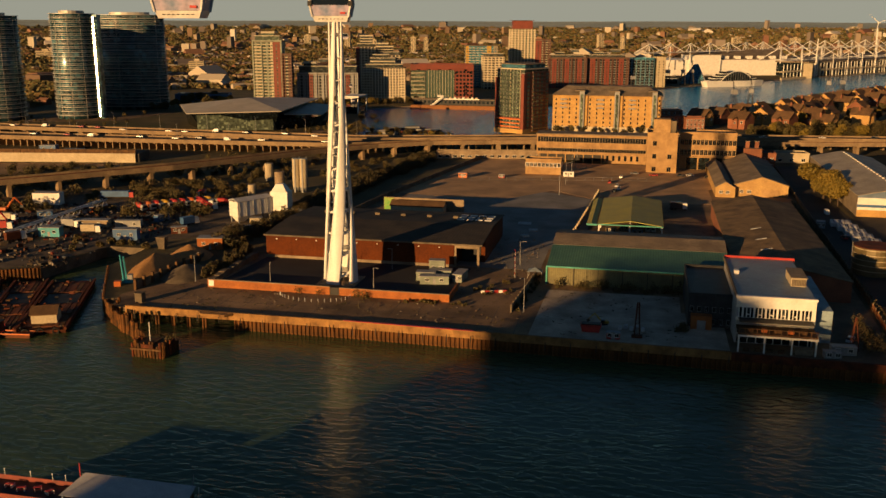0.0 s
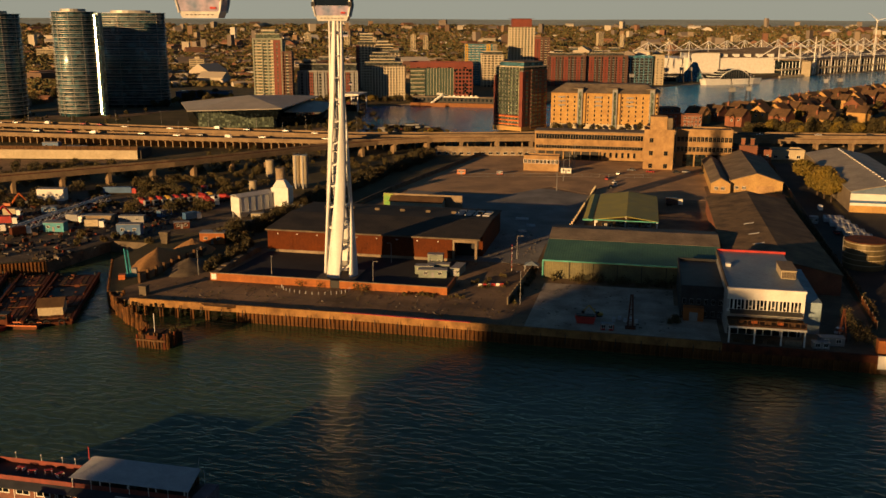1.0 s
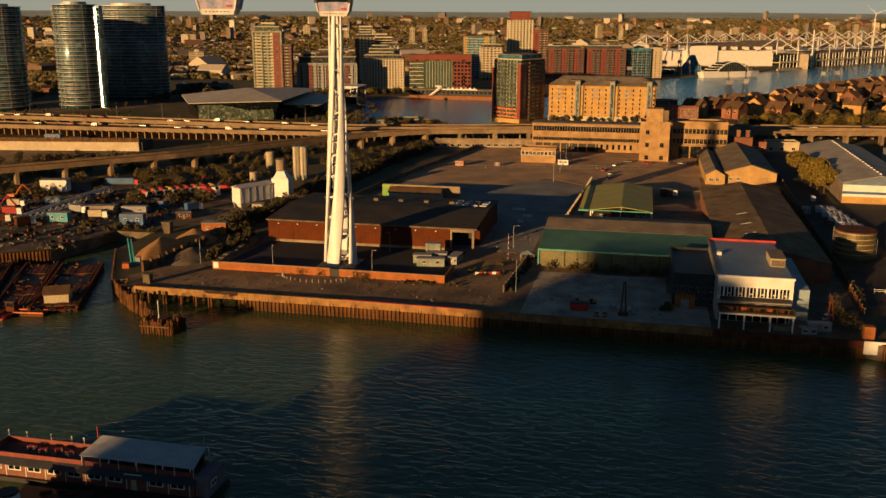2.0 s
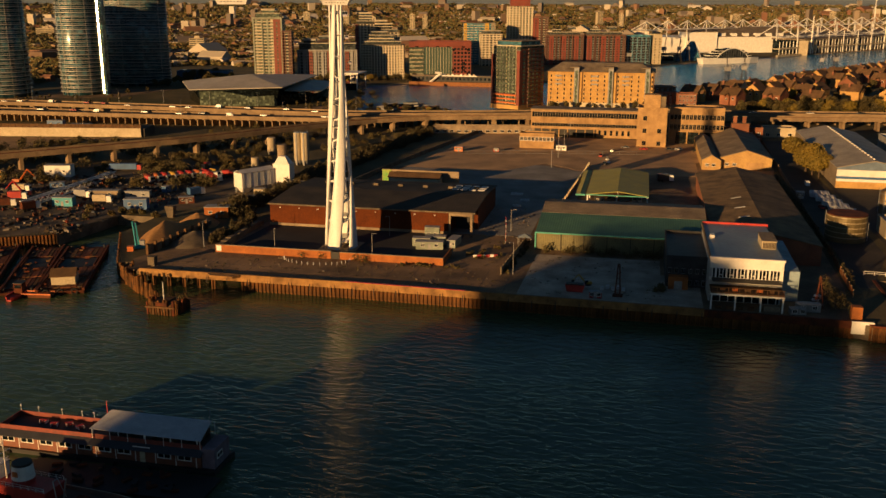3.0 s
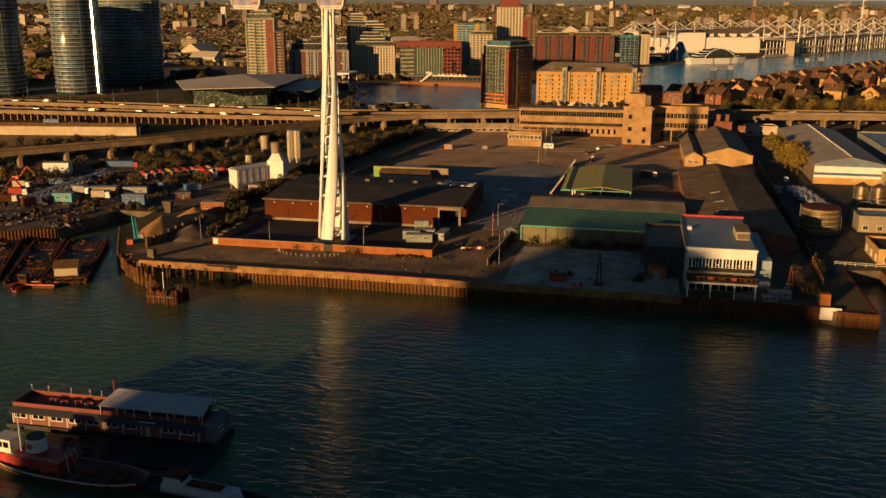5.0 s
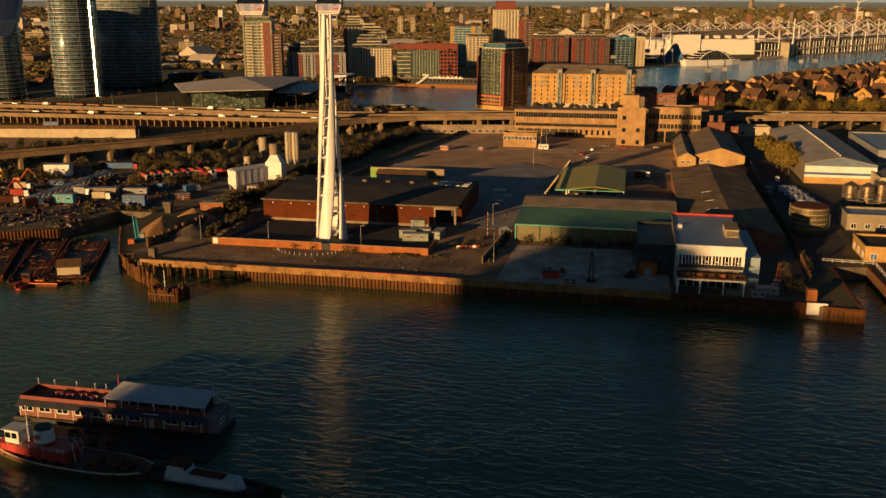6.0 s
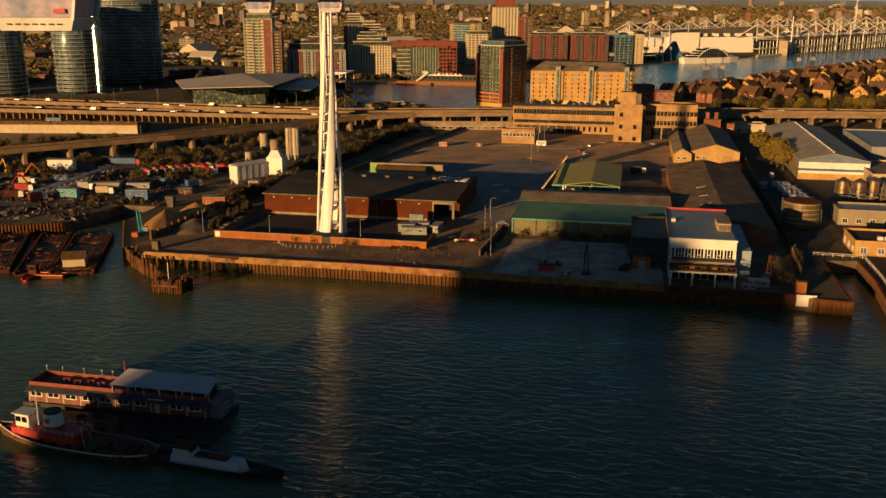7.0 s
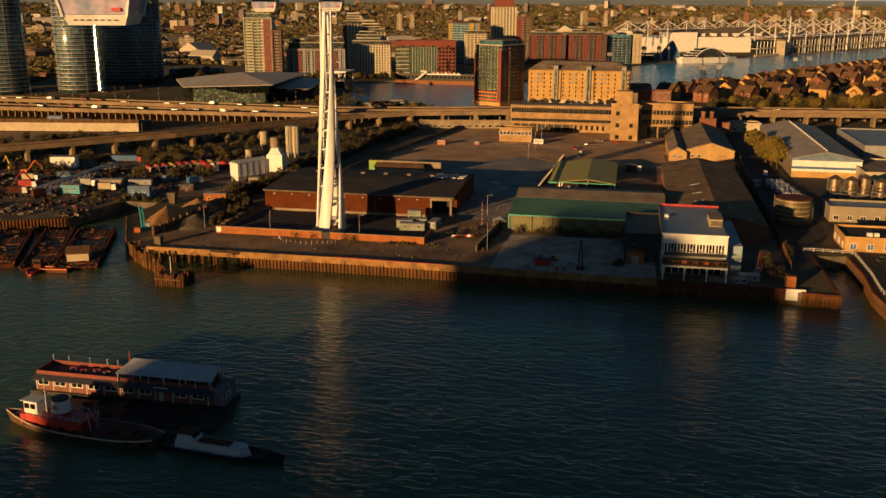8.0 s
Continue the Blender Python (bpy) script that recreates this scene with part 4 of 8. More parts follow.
for i in range(5):
    part("column", B(-12 + i * 6.6, -11.3 + i * 6.6, -1.2, -0.5, 0, 7), OFFICE, o2, world=False)
part("balcony", B(-15, 15, -1.6, -0.05, 7.0, 7.5), OFFICE, o2, world=False)
bh = thing("brick_boiler_house", (61, 545, 0), "small red brick boiler house with two chimney stacks", "building")
part("wall", B(56.6, 66.2, 541, 549.5, -0.3, 12.0), REDBRICK, bh)
part("roof", B(56.3, 66.5, 540.7, 549.7, 12.0, 12.3), DARKROOF, bh)
for x in (57.4, 62.4):
    part("chimney", B(x, x + 2.0, 541.4, 543.4, 12.3, 15.8), REDBRICK, bh)
    part("chimney_cap", B(x - 0.2, x + 2.2, 541.2, 543.6, 15.8, 16.1), CONC, bh)
gt = block("gatehouse", "two-storey concrete gatehouse with window strip", -50, 500, 19, 9, 7.6, 0, OFFICE, GREYROOF, 3.8, 9, (1.5, 1.9), WHITE, GLASS_D, "FLR", "gatehouse", first=3.4, floors=1)
block("low_pale_building", "long low pale concrete building with small windows by the viaduct", -88, 551, 62, 6, 4.0, 12, CONC, GREYROOF, 3.4, 14, (2.2, 1.3), WHITE, GLASS_D, "F", "building", floors=1)
gz = thing("blue_gazebo", (-30.6, 291.5, 0.05), "pale blue pop-up gazebo by the green shed", "gazebo")
bm = bmesh.new()
prism(bm, [(-2.4, -1.8), (2.4, -1.8), (2.4, 1.8), (-2.4, 1.8)], 2.2, 3.2, top=[(-0.2, -0.2), (0.2, -0.2), (0.2, 0.2), (-0.2, 0.2)])
part("canopy", bm, BLUEROOF, gz, world=False)
for sx in (-2.2, 2.2):
    for sy in (-1.6, 1.6):
        part("leg", B(sx - .06, sx + .06, sy - .06, sy + .06, 0, 2.2), STEEL, gz, world=False)
cabin(-36, 496, 5.5, 3, 2.8, 0, WHITE, "white security hut at the yard gate")

# ---- viaducts ----
def viaduct(name, label, path, width, deck_z, pier_step, pier_w=1.6, wall=VIAD, drop=1.5, top=ASPHALT):
    v = thing(name, (path[0][0], path[0][1], 0), label, "viaduct", kind="structure")
    bm = bmesh.new()
    ribbon(bm, path, -width / 2, width / 2, deck_z - drop, deck_z)
    part("deck", bm, wall, v)
    bm = bmesh.new()
    ribbon(bm, path, -width / 2 + 0.6, width / 2 - 0.6, deck_z + 0.01, deck_z + 0.1)
    part("carriageway", bm, top, v)
    for s in (-1, 1):
        bm = bmesh.new()
        ribbon(bm, path, s * width / 2 - 0.2, s * width / 2 + 0.2, deck_z - 0.5, deck_z + 1.0)
        part("parapet", bm, wall, v)
    for p, a in along([q[:2] for q in path], pier_step):
        bm = bmesh.new()
        k = width * 0.3
        m = pose(p.x, p.y, 0, 0, 0, a)
        box(bm, -pier_w / 2, pier_w / 2, -k, k, -0.3, deck_z - drop - 0.6, m=m)
        box(bm, -pier_w * 0.7, pier_w * 0.7, -width * 0.45, width * 0.45, deck_z - drop - 0.6, deck_z - drop, m=m)
        part("pier", bm, wall, v)
    return v


RAIL = [(-330, 330), (-275, 388), (-233, 434), (-206, 472), (-178, 513), (-155, 540), (-125, 562), (-62, 582), (0, 590), (67, 602), (150, 618), (330, 640), (700, 690)]
viaduct("rail_viaduct", "long curved concrete rail viaduct", RAIL, 9.5, 8.0, 22, top=mat("pale_track_ballast", (0.30, 0.22, 0.14), (0.17, 0.125, 0.08), 4, 0.95, 0.4, fine=40))
for s in (-1, 1):
    for g in (-0.72, 0.72):
        bm = bmesh.new()
        ribbon(bm, RAIL, s * 2.2 + g - 0.06, s * 2.2 + g + 0.06, 8.1, 8.26)
        tagged(part("rail_track", bm, RUST), "rusty running rail on the viaduct deck", "rail", kind="structure")
viaduct("road_flyover", "broad concrete road flyover on close-set columns", [(-640, 552), (-410, 545), (-290, 549), (-185, 556), (-120, 585), (0, 612)], 17, 6.2, 5, 0.7)
viaduct("road_flyover", "upper carriageway of the broad concrete flyover", [(-640, 602), (-480, 590), (-390, 588), (-285, 584), (-180, 580), (-100, 600), (0, 634), (150, 652), (500, 690)], 15, 6.6, 11, 1.0)
bm = bmesh.new()
ribbon(bm, [(-900, 690), (-480, 640), (-380, 618), (-280, 606), (-200, 604)], -16, 16, -0.2, 0.06)
tagged(part("road_dockside", bm, ASPHALT), "dual carriageway road behind the flyover", "road", kind="structure")
# Tan colour of this earth strip carries the sunlight lying on it
bm = bmesh.new()
prism(bm, [(-560, 442), (-420, 461), (-286, 485), (-284, 440), (-330, 418), (-560, 400)], -0.3, 0.06)
tagged(part("pavement_sunlit_lot", bm, mat("sunlit_sandy_lot", (0.42, 0.27, 0.14), (0.22, 0.15, 0.08), 18, 0.95, 0.3, fine=40)), "sandy vacant lot below the ramp wall with sunlit tan painted in", "lot", kind="structure")
rt = thing("retaining_wall", (-330, 470, 0), "long cream concrete ramp retaining wall", "wall", kind="structure")
bm = bmesh.new()
ribbon(bm, [(-560, 448), (-420, 466), (-284, 490)], -0.5, 0.5, -0.3, 5.2)
part("wall", bm, CREAM, rt)
bm = bmesh.new()
ribbon(bm, [(-560, 458), (-420, 476), (-284, 500)], -8.8, 9, -0.3, 5.0)
part("ramp", bm, ASPHALT, rt)
for p, a in along([(-560, 448.4), (-420, 466.4), (-284, 490.4)], 4.2):
    bm = bmesh.new()
    box(bm, -2.0, 2.0, -0.1, 0.1, 5.2, 7.4, m=pose(p.x, p.y, 0, 0, 0, a))
    part("fence_panel", bm, WOOD, rt)

# ---- towers and apartment blocks round the dock ----
def round_tower(x, y, rx, ry, h, floors, label, rz=0, n=40):
    t = thing("round_glass_tower", (x, y, 0), label, "tower", "round glass towers", rz=rz)
    bm = bmesh.new()
    cyl(bm, 0, 0, -0.5, h, rx, n=n, ry=ry)
    part("curtain_wall", bm, GLASS_T, t, world=False, smooth=True)
    bm = bmesh.new()
    cyl(bm, 0, 0, -0.05, 0.38, rx + 1.5, n=n, ry=ry + 1.5)
    slab = mesh_of("balcony_slab", bm, STEELPALE)
    bm = bmesh.new()
    rings = [[bm.verts.new(((rx + 1.4) * math.cos(i * math.tau / n), (ry + 1.4) * math.sin(i * math.tau / n), z)) for i in range(n)] for z in (1.0, 1.25)]
    for i in range(n):
        bm.faces.new((rings[0][i], rings[0][(i + 1) % n], rings[1][(i + 1) % n], rings[1][i]))
    rail_me = mesh_of("balcony_rail", bm, STEELPALE)
    fh = h / floors
    for k in range(1, floors + 1):
        place("balcony_slab", slab, t, pose(0, 0, k * fh - 0.38))
        if k < floors:
            place("balcony_rail", rail_me, t, pose(0, 0, k * fh))
    fin = B(-0.1, 0.1, -0.25, 0.1, 0, h)
    fin_me = mesh_of("mullion", fin, STEELPALE)
    for i in range(0, n, 4):
        a = i * math.tau / n
        place("mullion", fin_me, t, pose(rx * math.cos(a), ry * math.sin(a), 0, 0, 0, math.degrees(a) + 90))
    bm = bmesh.new()
    cyl(bm, 0, 0, h, h + 2.2, rx * 0.6, n=20, ry=ry * 0.6)
    part("plant_room", bm, STEELPALE, t, world=False)
    return t


STEELPALE = mat("pale_balcony_metal", (0.46, 0.45, 0.42), (0.36, 0.35, 0.33), 5, 0.45, 0.05, 0.2)
round_tower(-517, 682, 22.5, 20, 83, 24, "round glass apartment tower ringed by pale balconies")
tw = round_tower(-462, 713, 16.7, 16.7, 85, 25, "round glass apartment tower ringed by pale balconies")
c3 = round_tower(-460.5, 801, 30, 15, 84.5, 27, "curved dark glass apartment slab with balcony bands", rz=18)
# Made-up shaft with mirror panes leaned back to throw the sun's glint
part("stair_shaft", B(-446, -438.6, 711.6, 717, -0.3, 84), GLASS_T, tw, "made-up glazed shaft added to carry the glint panes")
for k in range(26):
    bm = bmesh.new()
    z = 1.0 + k * 3.15
    prism(bm, [(-0.8, -2.2), (0.6, -2.2), (0.6, 0.5), (-0.8, 0.5)], z, z + 2.6, top=[(-0.8, -1.99), (0.6, -1.99), (0.6, 0.5), (-0.8, 0.5)])
    bm.transform(pose(-440.5, 711, 0, 0, 0, 3.4))
    part("tilted_pane", bm, GLINT, tw, "added mirror pane leaned back to throw a sun glint")

STRIPE = mat("red_cladding", (0.21, 0.045, 0.028), (0.15, 0.034, 0.02), 6, 0.6, 0.1)
PALEWALL = mat("pale_render", (0.62, 0.54, 0.40), (0.5, 0.43, 0.31), 6, 0.75, 0.1)


def flats(name, label, x, y, w, d, h, rz, fh=3.0, bays=6, wall=PALEWALL, band=PALEWALL, glass_m=GLASS, fill=0.4, strips=(), piers=(), balconies=(), pent=0.0, balcony_m=PALEWALL, category="apartment building", first=3.2, pent_in=0.08, steps=()):
    """Flats as a glass body between floor bands, with wall strips in each bay; strips: (u0, u1, material) across the front, u from 0 to 1."""
    b = thing(name, (x, y, 0), label, category, rz=rz)
    part("glazing", B(-w / 2 + 0.4, w / 2 - 0.4, 0.8, d - 0.4, -0.5, h), glass_m, b, world=False)
    band_me = mesh_of("floor_band", B(-w / 2, w / 2, 0.35, d, 0, 0.75), band)
    floors = int((h - first) / fh)
    for k in range(floors + 1):
        place("floor_band", band_me, b, pose(0, 0, first + k * fh - 0.75))
    bw = w / bays
    strip_me = mesh_of("wall_strip", B(-bw * fill / 2, bw * fill / 2, 0.2, 1.1, 0, h), wall)
    side_me = mesh_of("side_wall_strip", B(0.0, 0.5, -d * 0.1, d * 0.1, 0, h), wall)
    for i in range(bays):
        u = (i + 0.5) / bays
        if not any(a - 0.02 < u < c + 0.02 for a, c, _ in strips):
            place("wall_strip", strip_me, b, pose(-w / 2 + bw * (i + 0.5), 0, 0))
    for sx in (-w / 2 - 0.05, w / 2 - 0.45):
        for v in (0.25, 0.72):
            place("side_wall_strip", side_me, b, pose(sx, d * v, 0))
    for a, c, m in strips:
        part("cladding_strip", B(-w / 2 + a * w, -w / 2 + c * w, 0.0, 1.0, 0, h), m, b, world=False)
        for k in range(floors):
            part("window", B(-w / 2 + (a + c) / 2 * w - 0.7, -w / 2 + (a + c) / 2 * w + 0.7, -0.06, 0.0, first + k * fh + 0.7, first + k * fh + 2.1), glass_m, b, world=False)
    for u in piers:
        part("frame_pier", B(-w / 2 + u * w - 0.65, -w / 2 + u * w + 0.65, -0.9, 0.9, 0, h + 0.6), wall, b, world=False)
    if piers:
        part("frame_head", B(-w / 2 - 0.65, w / 2 + 0.65, -0.95, 0.9, h + 0.6, h + 1.9), wall, b, world=False)
    for a, c in balconies:
        bal = mesh_of("balcony", B(-w / 2 + a * w, -w / 2 + c * w, -1.5, 0.4, 0, 1.0), balcony_m)
        for k in range(floors):
            place("balcony", bal, b, pose(0, 0, first + k * fh - 0.3))
    part("roof", B(-w / 2 - 0.2, w / 2 + 0.2, 0.1, d + 0.2, h, h + 0.6), GREYROOF, b, world=False)
    z = h + 0.6
    if pent:
        q = w * pent_in
        part("penthouse", B(-w / 2 + q, w / 2 - q, 2.5, d - 2, z, z + pent), GLASS_G if glass_m is GLASS_G else GLASS, b, "set-back glazed penthouse", world=False)
        part("penthouse_roof", B(-w / 2 + q - 0.8, w / 2 - q + 0.8, 1.7, d - 1.4, z + pent, z + pent + 0.5), PALEWALL, b, world=False)
        z += pent + 0.5
    for a, c, hh in steps:
        st_ = part("upper_storey", B(-w / 2 + a * w, -w / 2 + c * w, 3, d - 3, z, z + hh), glass_m, b, world=False)
        for k in range(int(hh / 3)):
            part("floor_band", B(-w / 2 + a * w - 0.4, -w / 2 + c * w + 0.4, 2.5, d - 2.6, z + k * 3 + 2.2, z + k * 3 + 3.0), band, st_, world=False)
        part("roof_slab", B(-w / 2 + a * w - 0.6, -w / 2 + c * w + 0.6, 2.3, d - 2.4, z + hh, z + hh + 0.5), PALEWALL, st_, world=False)
        z += hh + 0.5
    return b


GREENISH = mat("grey_green_cladding", (0.30, 0.33, 0.25), None, 6, 0.6)
DARKCLAD = mat("dark_brown_cladding", (0.13, 0.06, 0.04), (0.08, 0.04, 0.03), 5, 0.7)
b = flats("apartment_tower", "slim glass apartment tower with white frame and red stripe", -348.7, 850, 26.7, 25, 60, 12, 2.9, 5, GREENISH, PALEWALL, GLASS_G, 0.3, ((0.62, 0.7, PALEWALL), (0.71, 0.96, STRIPE)), (0.0, 1.0), ((0.05, 0.3),), 5.0, steps=((0.3, 0.75, 3.2),))
flats("apartment_tower", "narrow white-framed apartment stair block", -328.8, 848, 8.2, 18, 48, 12, 2.9, 2, DARKCLAD, PALEWALL, GLASS, 0.35, (), (0.0, 1.0))
b = flats("apartment_block", "long apartment block with white portal frames and red strips", -297, 872, 57, 18, 29.5, 14, 2.9, 16, GREYPAINT, GREYPAINT, GLASS, 0.35, ((0.19, 0.25, STRIPE), (0.5, 0.55, STRIPE), (0.81, 0.87, STRIPE)), (0.0, 0.12, 0.31, 0.43, 0.62, 0.74, 0.93, 1.0), (), 7.0, pent_in=0.02, steps=((0.1, 0.3, 3.2), (0.36, 0.6, 2.6)))
b = flats("apartment_tower", "tall stepped cream apartment tower behind", -318, 1075, 24, 24, 50, 14, 3.0, 6, PALEWALL, PALEWALL, GLASS, 0.35, ((0.0, 0.16, STRIPE),), (), ((0.3, 0.6), (0.68, 0.98)), 3.0, steps=((0.2, 0.8, 9.0),))
b = flats("apartment_tower", "stepped balconied apartment tower", -290, 1068, 30, 24, 41, 14, 3.0, 7, PALEWALL, PALEWALL, GLASS, 0.3, (), (), ((0.05, 0.45), (0.55, 0.98)), 3.0, steps=((0.05, 0.7, 6.0), (0.1, 0.5, 3.0)))
b = flats("apartment_block", "cream balconied apartment block on the dockside", -253, 916, 43, 22, 34, 12, 2.7, 15, PALEWALL, PALEWALL, GLASS, 0.42, (), (), ((0.0, 0.22), (0.86, 1.0)), 3.0, steps=((0.18, 0.75, 5.6), (0.25, 0.6, 2.8)))
b = block("red_hotel", "red-framed glass hotel with green curtain wall", -198, 936, 63, 24, 37, 14, STRIPE, GREYROOF, 3.4, 12, (3, 2.6), STRIPE, GLASS_D, "F", "hotel", skip=0.75)
part("curtain_wall", B(-30, 12, -0.7, -0.2, 4, 32), mat("curtain_glass", (0.10, 0.15, 0.12), (0.07, 0.11, 0.09), 8, 0.2, 0.02, 0.2), b, world=False)
part("end_glazing", B(-31.6, -17, -1.6, -0.72, 1, 32), GLASS_G, b, "pale glazed end bay", world=False)
for k in range(8):
    part("floor_band", B(-31.7, -17, -1.8, -1.61, 1 + k * 4.0, 1.6 + k * 4.0), PALEWALL, b, world=False)
for i in range(11):
    part("mullion", B(-16.8 + i * 2.85, -16.5 + i * 2.85, -1.0, -0.71, 4, 32), PALEWALL, b, world=False)
for k in range(8):
    for i in range(5):
        part("window", B(14 + i * 3.6, 16.2 + i * 3.6, -0.3, -0.17, 2.5 + k * 3.8, 4.6 + k * 3.8), GLASS_D, b, world=False)
part("roof_band", B(-31.9, 31.5, -1.9, -0.2, 33, 37.9), STRIPE, b, world=False)
flats("apartment_block", "blue and yellow panelled apartment block", -196, 1162, 40, 24, 50, 14, 3.0, 8, GLASS_B, PALEWALL, GLASS_B, 0.25, ((0.0, 0.09, YELLOW), (0.66, 0.78, YELLOW), (0.86, 0.98, BEIGE)))
flats("apartment_block", "stepped cream balconied apartment block", -178, 1140, 27, 18, 38, 14, 2.9, 6, PALEWALL, PALEWALL, GLASS, 0.35, (), (), ((0.0, 0.5), (0.55, 1.0)), 3.0)
b = flats("apartment_tower", "tall cream apartment tower with red crown", -152, 1215, 33, 30, 70, 12, 3.0, 8, PALEWALL, PALEWALL, GLASS_G, 0.42, (), (), ((0.0, 0.28), (0.34, 0.5)))
part("red_crown", B(-13, 12, 4, 24, 70.7, 80.5), STRIPE, b, world=False)
part("crown_slab", B(-16, 14, 2, 26, 80.5, 81.0), DARKCLAD, b, world=False)
b = flats("apartment_tower", "slim red tower joined to the cream one", -127, 1218, 19, 26, 56, 12, 3.0, 4, DARKCLAD, PALEWALL, GLASS, 0.4, ((0.0, 0.4, STRIPE),), (0.55, 1.0))

b = thing("corner_tower", (-95, 690, 0), "corner apartment tower of green glass and red brick", "apartment building", rz=-30)
part("glazing", B(-12.6, 12.6, 0.8, 29.6, -0.5, 46), GLASS_G, b, world=False)
part("side_wall", B(12.62, 13, 2, 30, -0.5, 44), REDBRICK, b, "dark red brick side wall", world=False)
fl_me = mesh_of("floor_band", B(-13, 12.9, 0.3, 29.8, 0, 0.4), GREYPAINT)
bal_g = mesh_of("balcony", B(-8.8, 8.8, -1.4, 0.3, 0, 0.95), GLASS_G)
bal_o = mesh_of("balcony", B(-11.8, 10.8, -1.4, 0.3, 0, 0.95), ORANGE)
bal_s = mesh_of("side_balcony", B(13.05, 14.6, 9, 26, 0, 1.0), DARKCLAD)
win_s = mesh_of("window", B(13.02, 13.16, 0, 2.6, 0, 1.7), GLASS_G)
for k in range(16):
    z = 1.2 + k * 2.8
    place("floor_band", fl_me, b, pose(0, 0, z))
    place("balcony", bal_g if k > 3 else bal_o, b, pose(0, 0, z + 0.1))
    place("side_balcony", bal_s, b, pose(0, 0, z + 0.2))
    for v in (3.5, 10.5, 15, 20, 26.4):
        if k < 15:
            place("window", win_s, b, pose(0, v, z + 0.9))
for u in range(7):
    part("mullion", B(-9.2 + u * 3.0, -8.9 + u * 3.0, 0.2, 0.82, 0, 46), PALEWALL if u in (0, 3, 6) else GREYPAINT, b, world=False)
part("red_frame", B(10.6, 13.3, -0.9, 2.0, 0, 43), STRIPE, b, world=False)
part("red_frame", B(-13.3, -11.2, -0.9, 1.2, 0, 40), STRIPE, b, world=False)
part("red_lintel", B(-11.2, 10.6, -0.9, 0.7, 10.4, 11.2), STRIPE, b, world=False)
part("cream_base", B(-13.4, 13.4, -1.6, 30.2, -0.4, 3.0), YELLOWBRICK, b, world=False)
part("roof_slab", B(-13.6, 13.6, 0, 30.4, 46, 46.7), PALEWALL, b, world=False)
part("glazed_crown", B(-10, 12, 2, 26, 46.7, 49.5), GLASS_B, b, world=False)
part("crown_roof", B(-11, 13, 1, 27, 49.5, 50.0), GREYROOF, b, world=False)

yw = thing("yellow_brick_warehouse", (-26, 706, 0), "large converted yellow brick dockside warehouse", "warehouse")
part("wall", B(-65, 14, 706, 746, -0.3, 27), YELLOWBRICK, yw)
part("base_course", B(-65.2, 14.2, 705.6, 705.98, -0.2, 4.2), CREAM, yw, "cream rendered ground storey")
bm = bmesh.new()
lo = [(-66, 705.2), (15, 705.2), (15, 746.8), (-66, 746.8)]
prism(bm, lo, 27, 33, top=[(-56, 720), (5, 720), (5, 734), (-56, 734)])
part("roof", bm, GREYROOF, yw)
me = window_mesh(0.9, 1.7, CREAM, GLASS_D, 0)
inv = base_of(yw).inverted()
for k in range(7):
    for i in range(16):
        x = -62.5 + i * 5.0
        place("window", me, yw, inv @ pose(x, 706, 3.2 + k * 3.3))
for x in (-43.5, -18, 9):
    bay = part("stair_bay", B(x - 1.8, x + 1.8, 704.6, 705.98, 0, 30), GREYPAINT, yw, "glazed grey stair bay")
    part("bay_glass", B(x - 0.9, x + 0.9, 704.4, 704.58, 1, 28), GLASS_G, bay)
    bm = bmesh.new()
    prism(bm, [(x - 5, 704), (x + 2, 704), (x + 2, 716), (x - 5, 716)], 30.2, 30.9)
    part("canopy", bm, GREYROOF, bay)
    # Raised brown strip painted in for the shadow gap beside each bay
    part("shadow_gap", B(x + 4, x + 4.8, 705.7, 705.98, 0, 27), WOOD, yw)
for x in (-57, -30, -7):
    for z in (17.5, 20.5, 23.5):
        part("balcony", B(x - 2.6, x + 2.6, 704.7, 705.98, z, z + 1.0), GREYPAINT, yw)

for x, y, w, h in ((-92, 1180, 46, 35), (-44, 1196, 52, 35)):
    flats("apartment_block", "long red and white dockside apartment block", x, y, w, 18, h, 14, 2.9, 12, DARKCLAD, GREYPAINT, GLASS, 0.4, ((0.08, 0.2, STRIPE), (0.42, 0.54, STRIPE), (0.76, 0.88, STRIPE)), (0.0, 0.26, 0.37, 0.6, 0.71, 1.0), (), 4.0, steps=((0.2, 0.4, 2.6), (0.6, 0.8, 2.6)))
block("office_block", "dark blue glass dockside office", -4, 1215, 34, 24, 35, 14, GLASS_B, GREYROOF, 3.3, 6, (4, 2.4), GREYPAINT, GLASS_D, "F", "office building")
block("office_block", "pale cream slab at the end of the dark office", 21, 1222, 11, 20, 36, 14, CREAM, GREYROOF, 3.3, 2, (1.5, 1.5), CREAM, GLASS, "F", "office building")

# unseen stepped block added on the opposite bank to shade the eastern quay
sb = thing("riverside_slab_block", (-260, -300, 0.5), "unseen stepped concrete block added on the opposite bank for its shade", "apartment building")
part("wall", B(-309, -250, -318, -300, 0, 90.5), CONC, sb)
part("wall", B(-250, -217, -318, -300, 0, 80.4), CONC, sb)
part("wall", B(-217, -190, -318, -300, 0, 72), CONC, sb)
part("wall", B(-190, -120, -318, -300, 0, 64), CONC, sb)
part("roof", B(-216.6, -190.1, -318.3, -299.7, 72, 72.5), GREYROOF, sb)
part("roof", B(-189.9, -119.7, -318.3, -299.7, 64, 64.5), GREYROOF, sb)
part("roof", B(-309.3, -250.1, -318.3, -299.7, 90.5, 91.0), GREYROOF, sb)
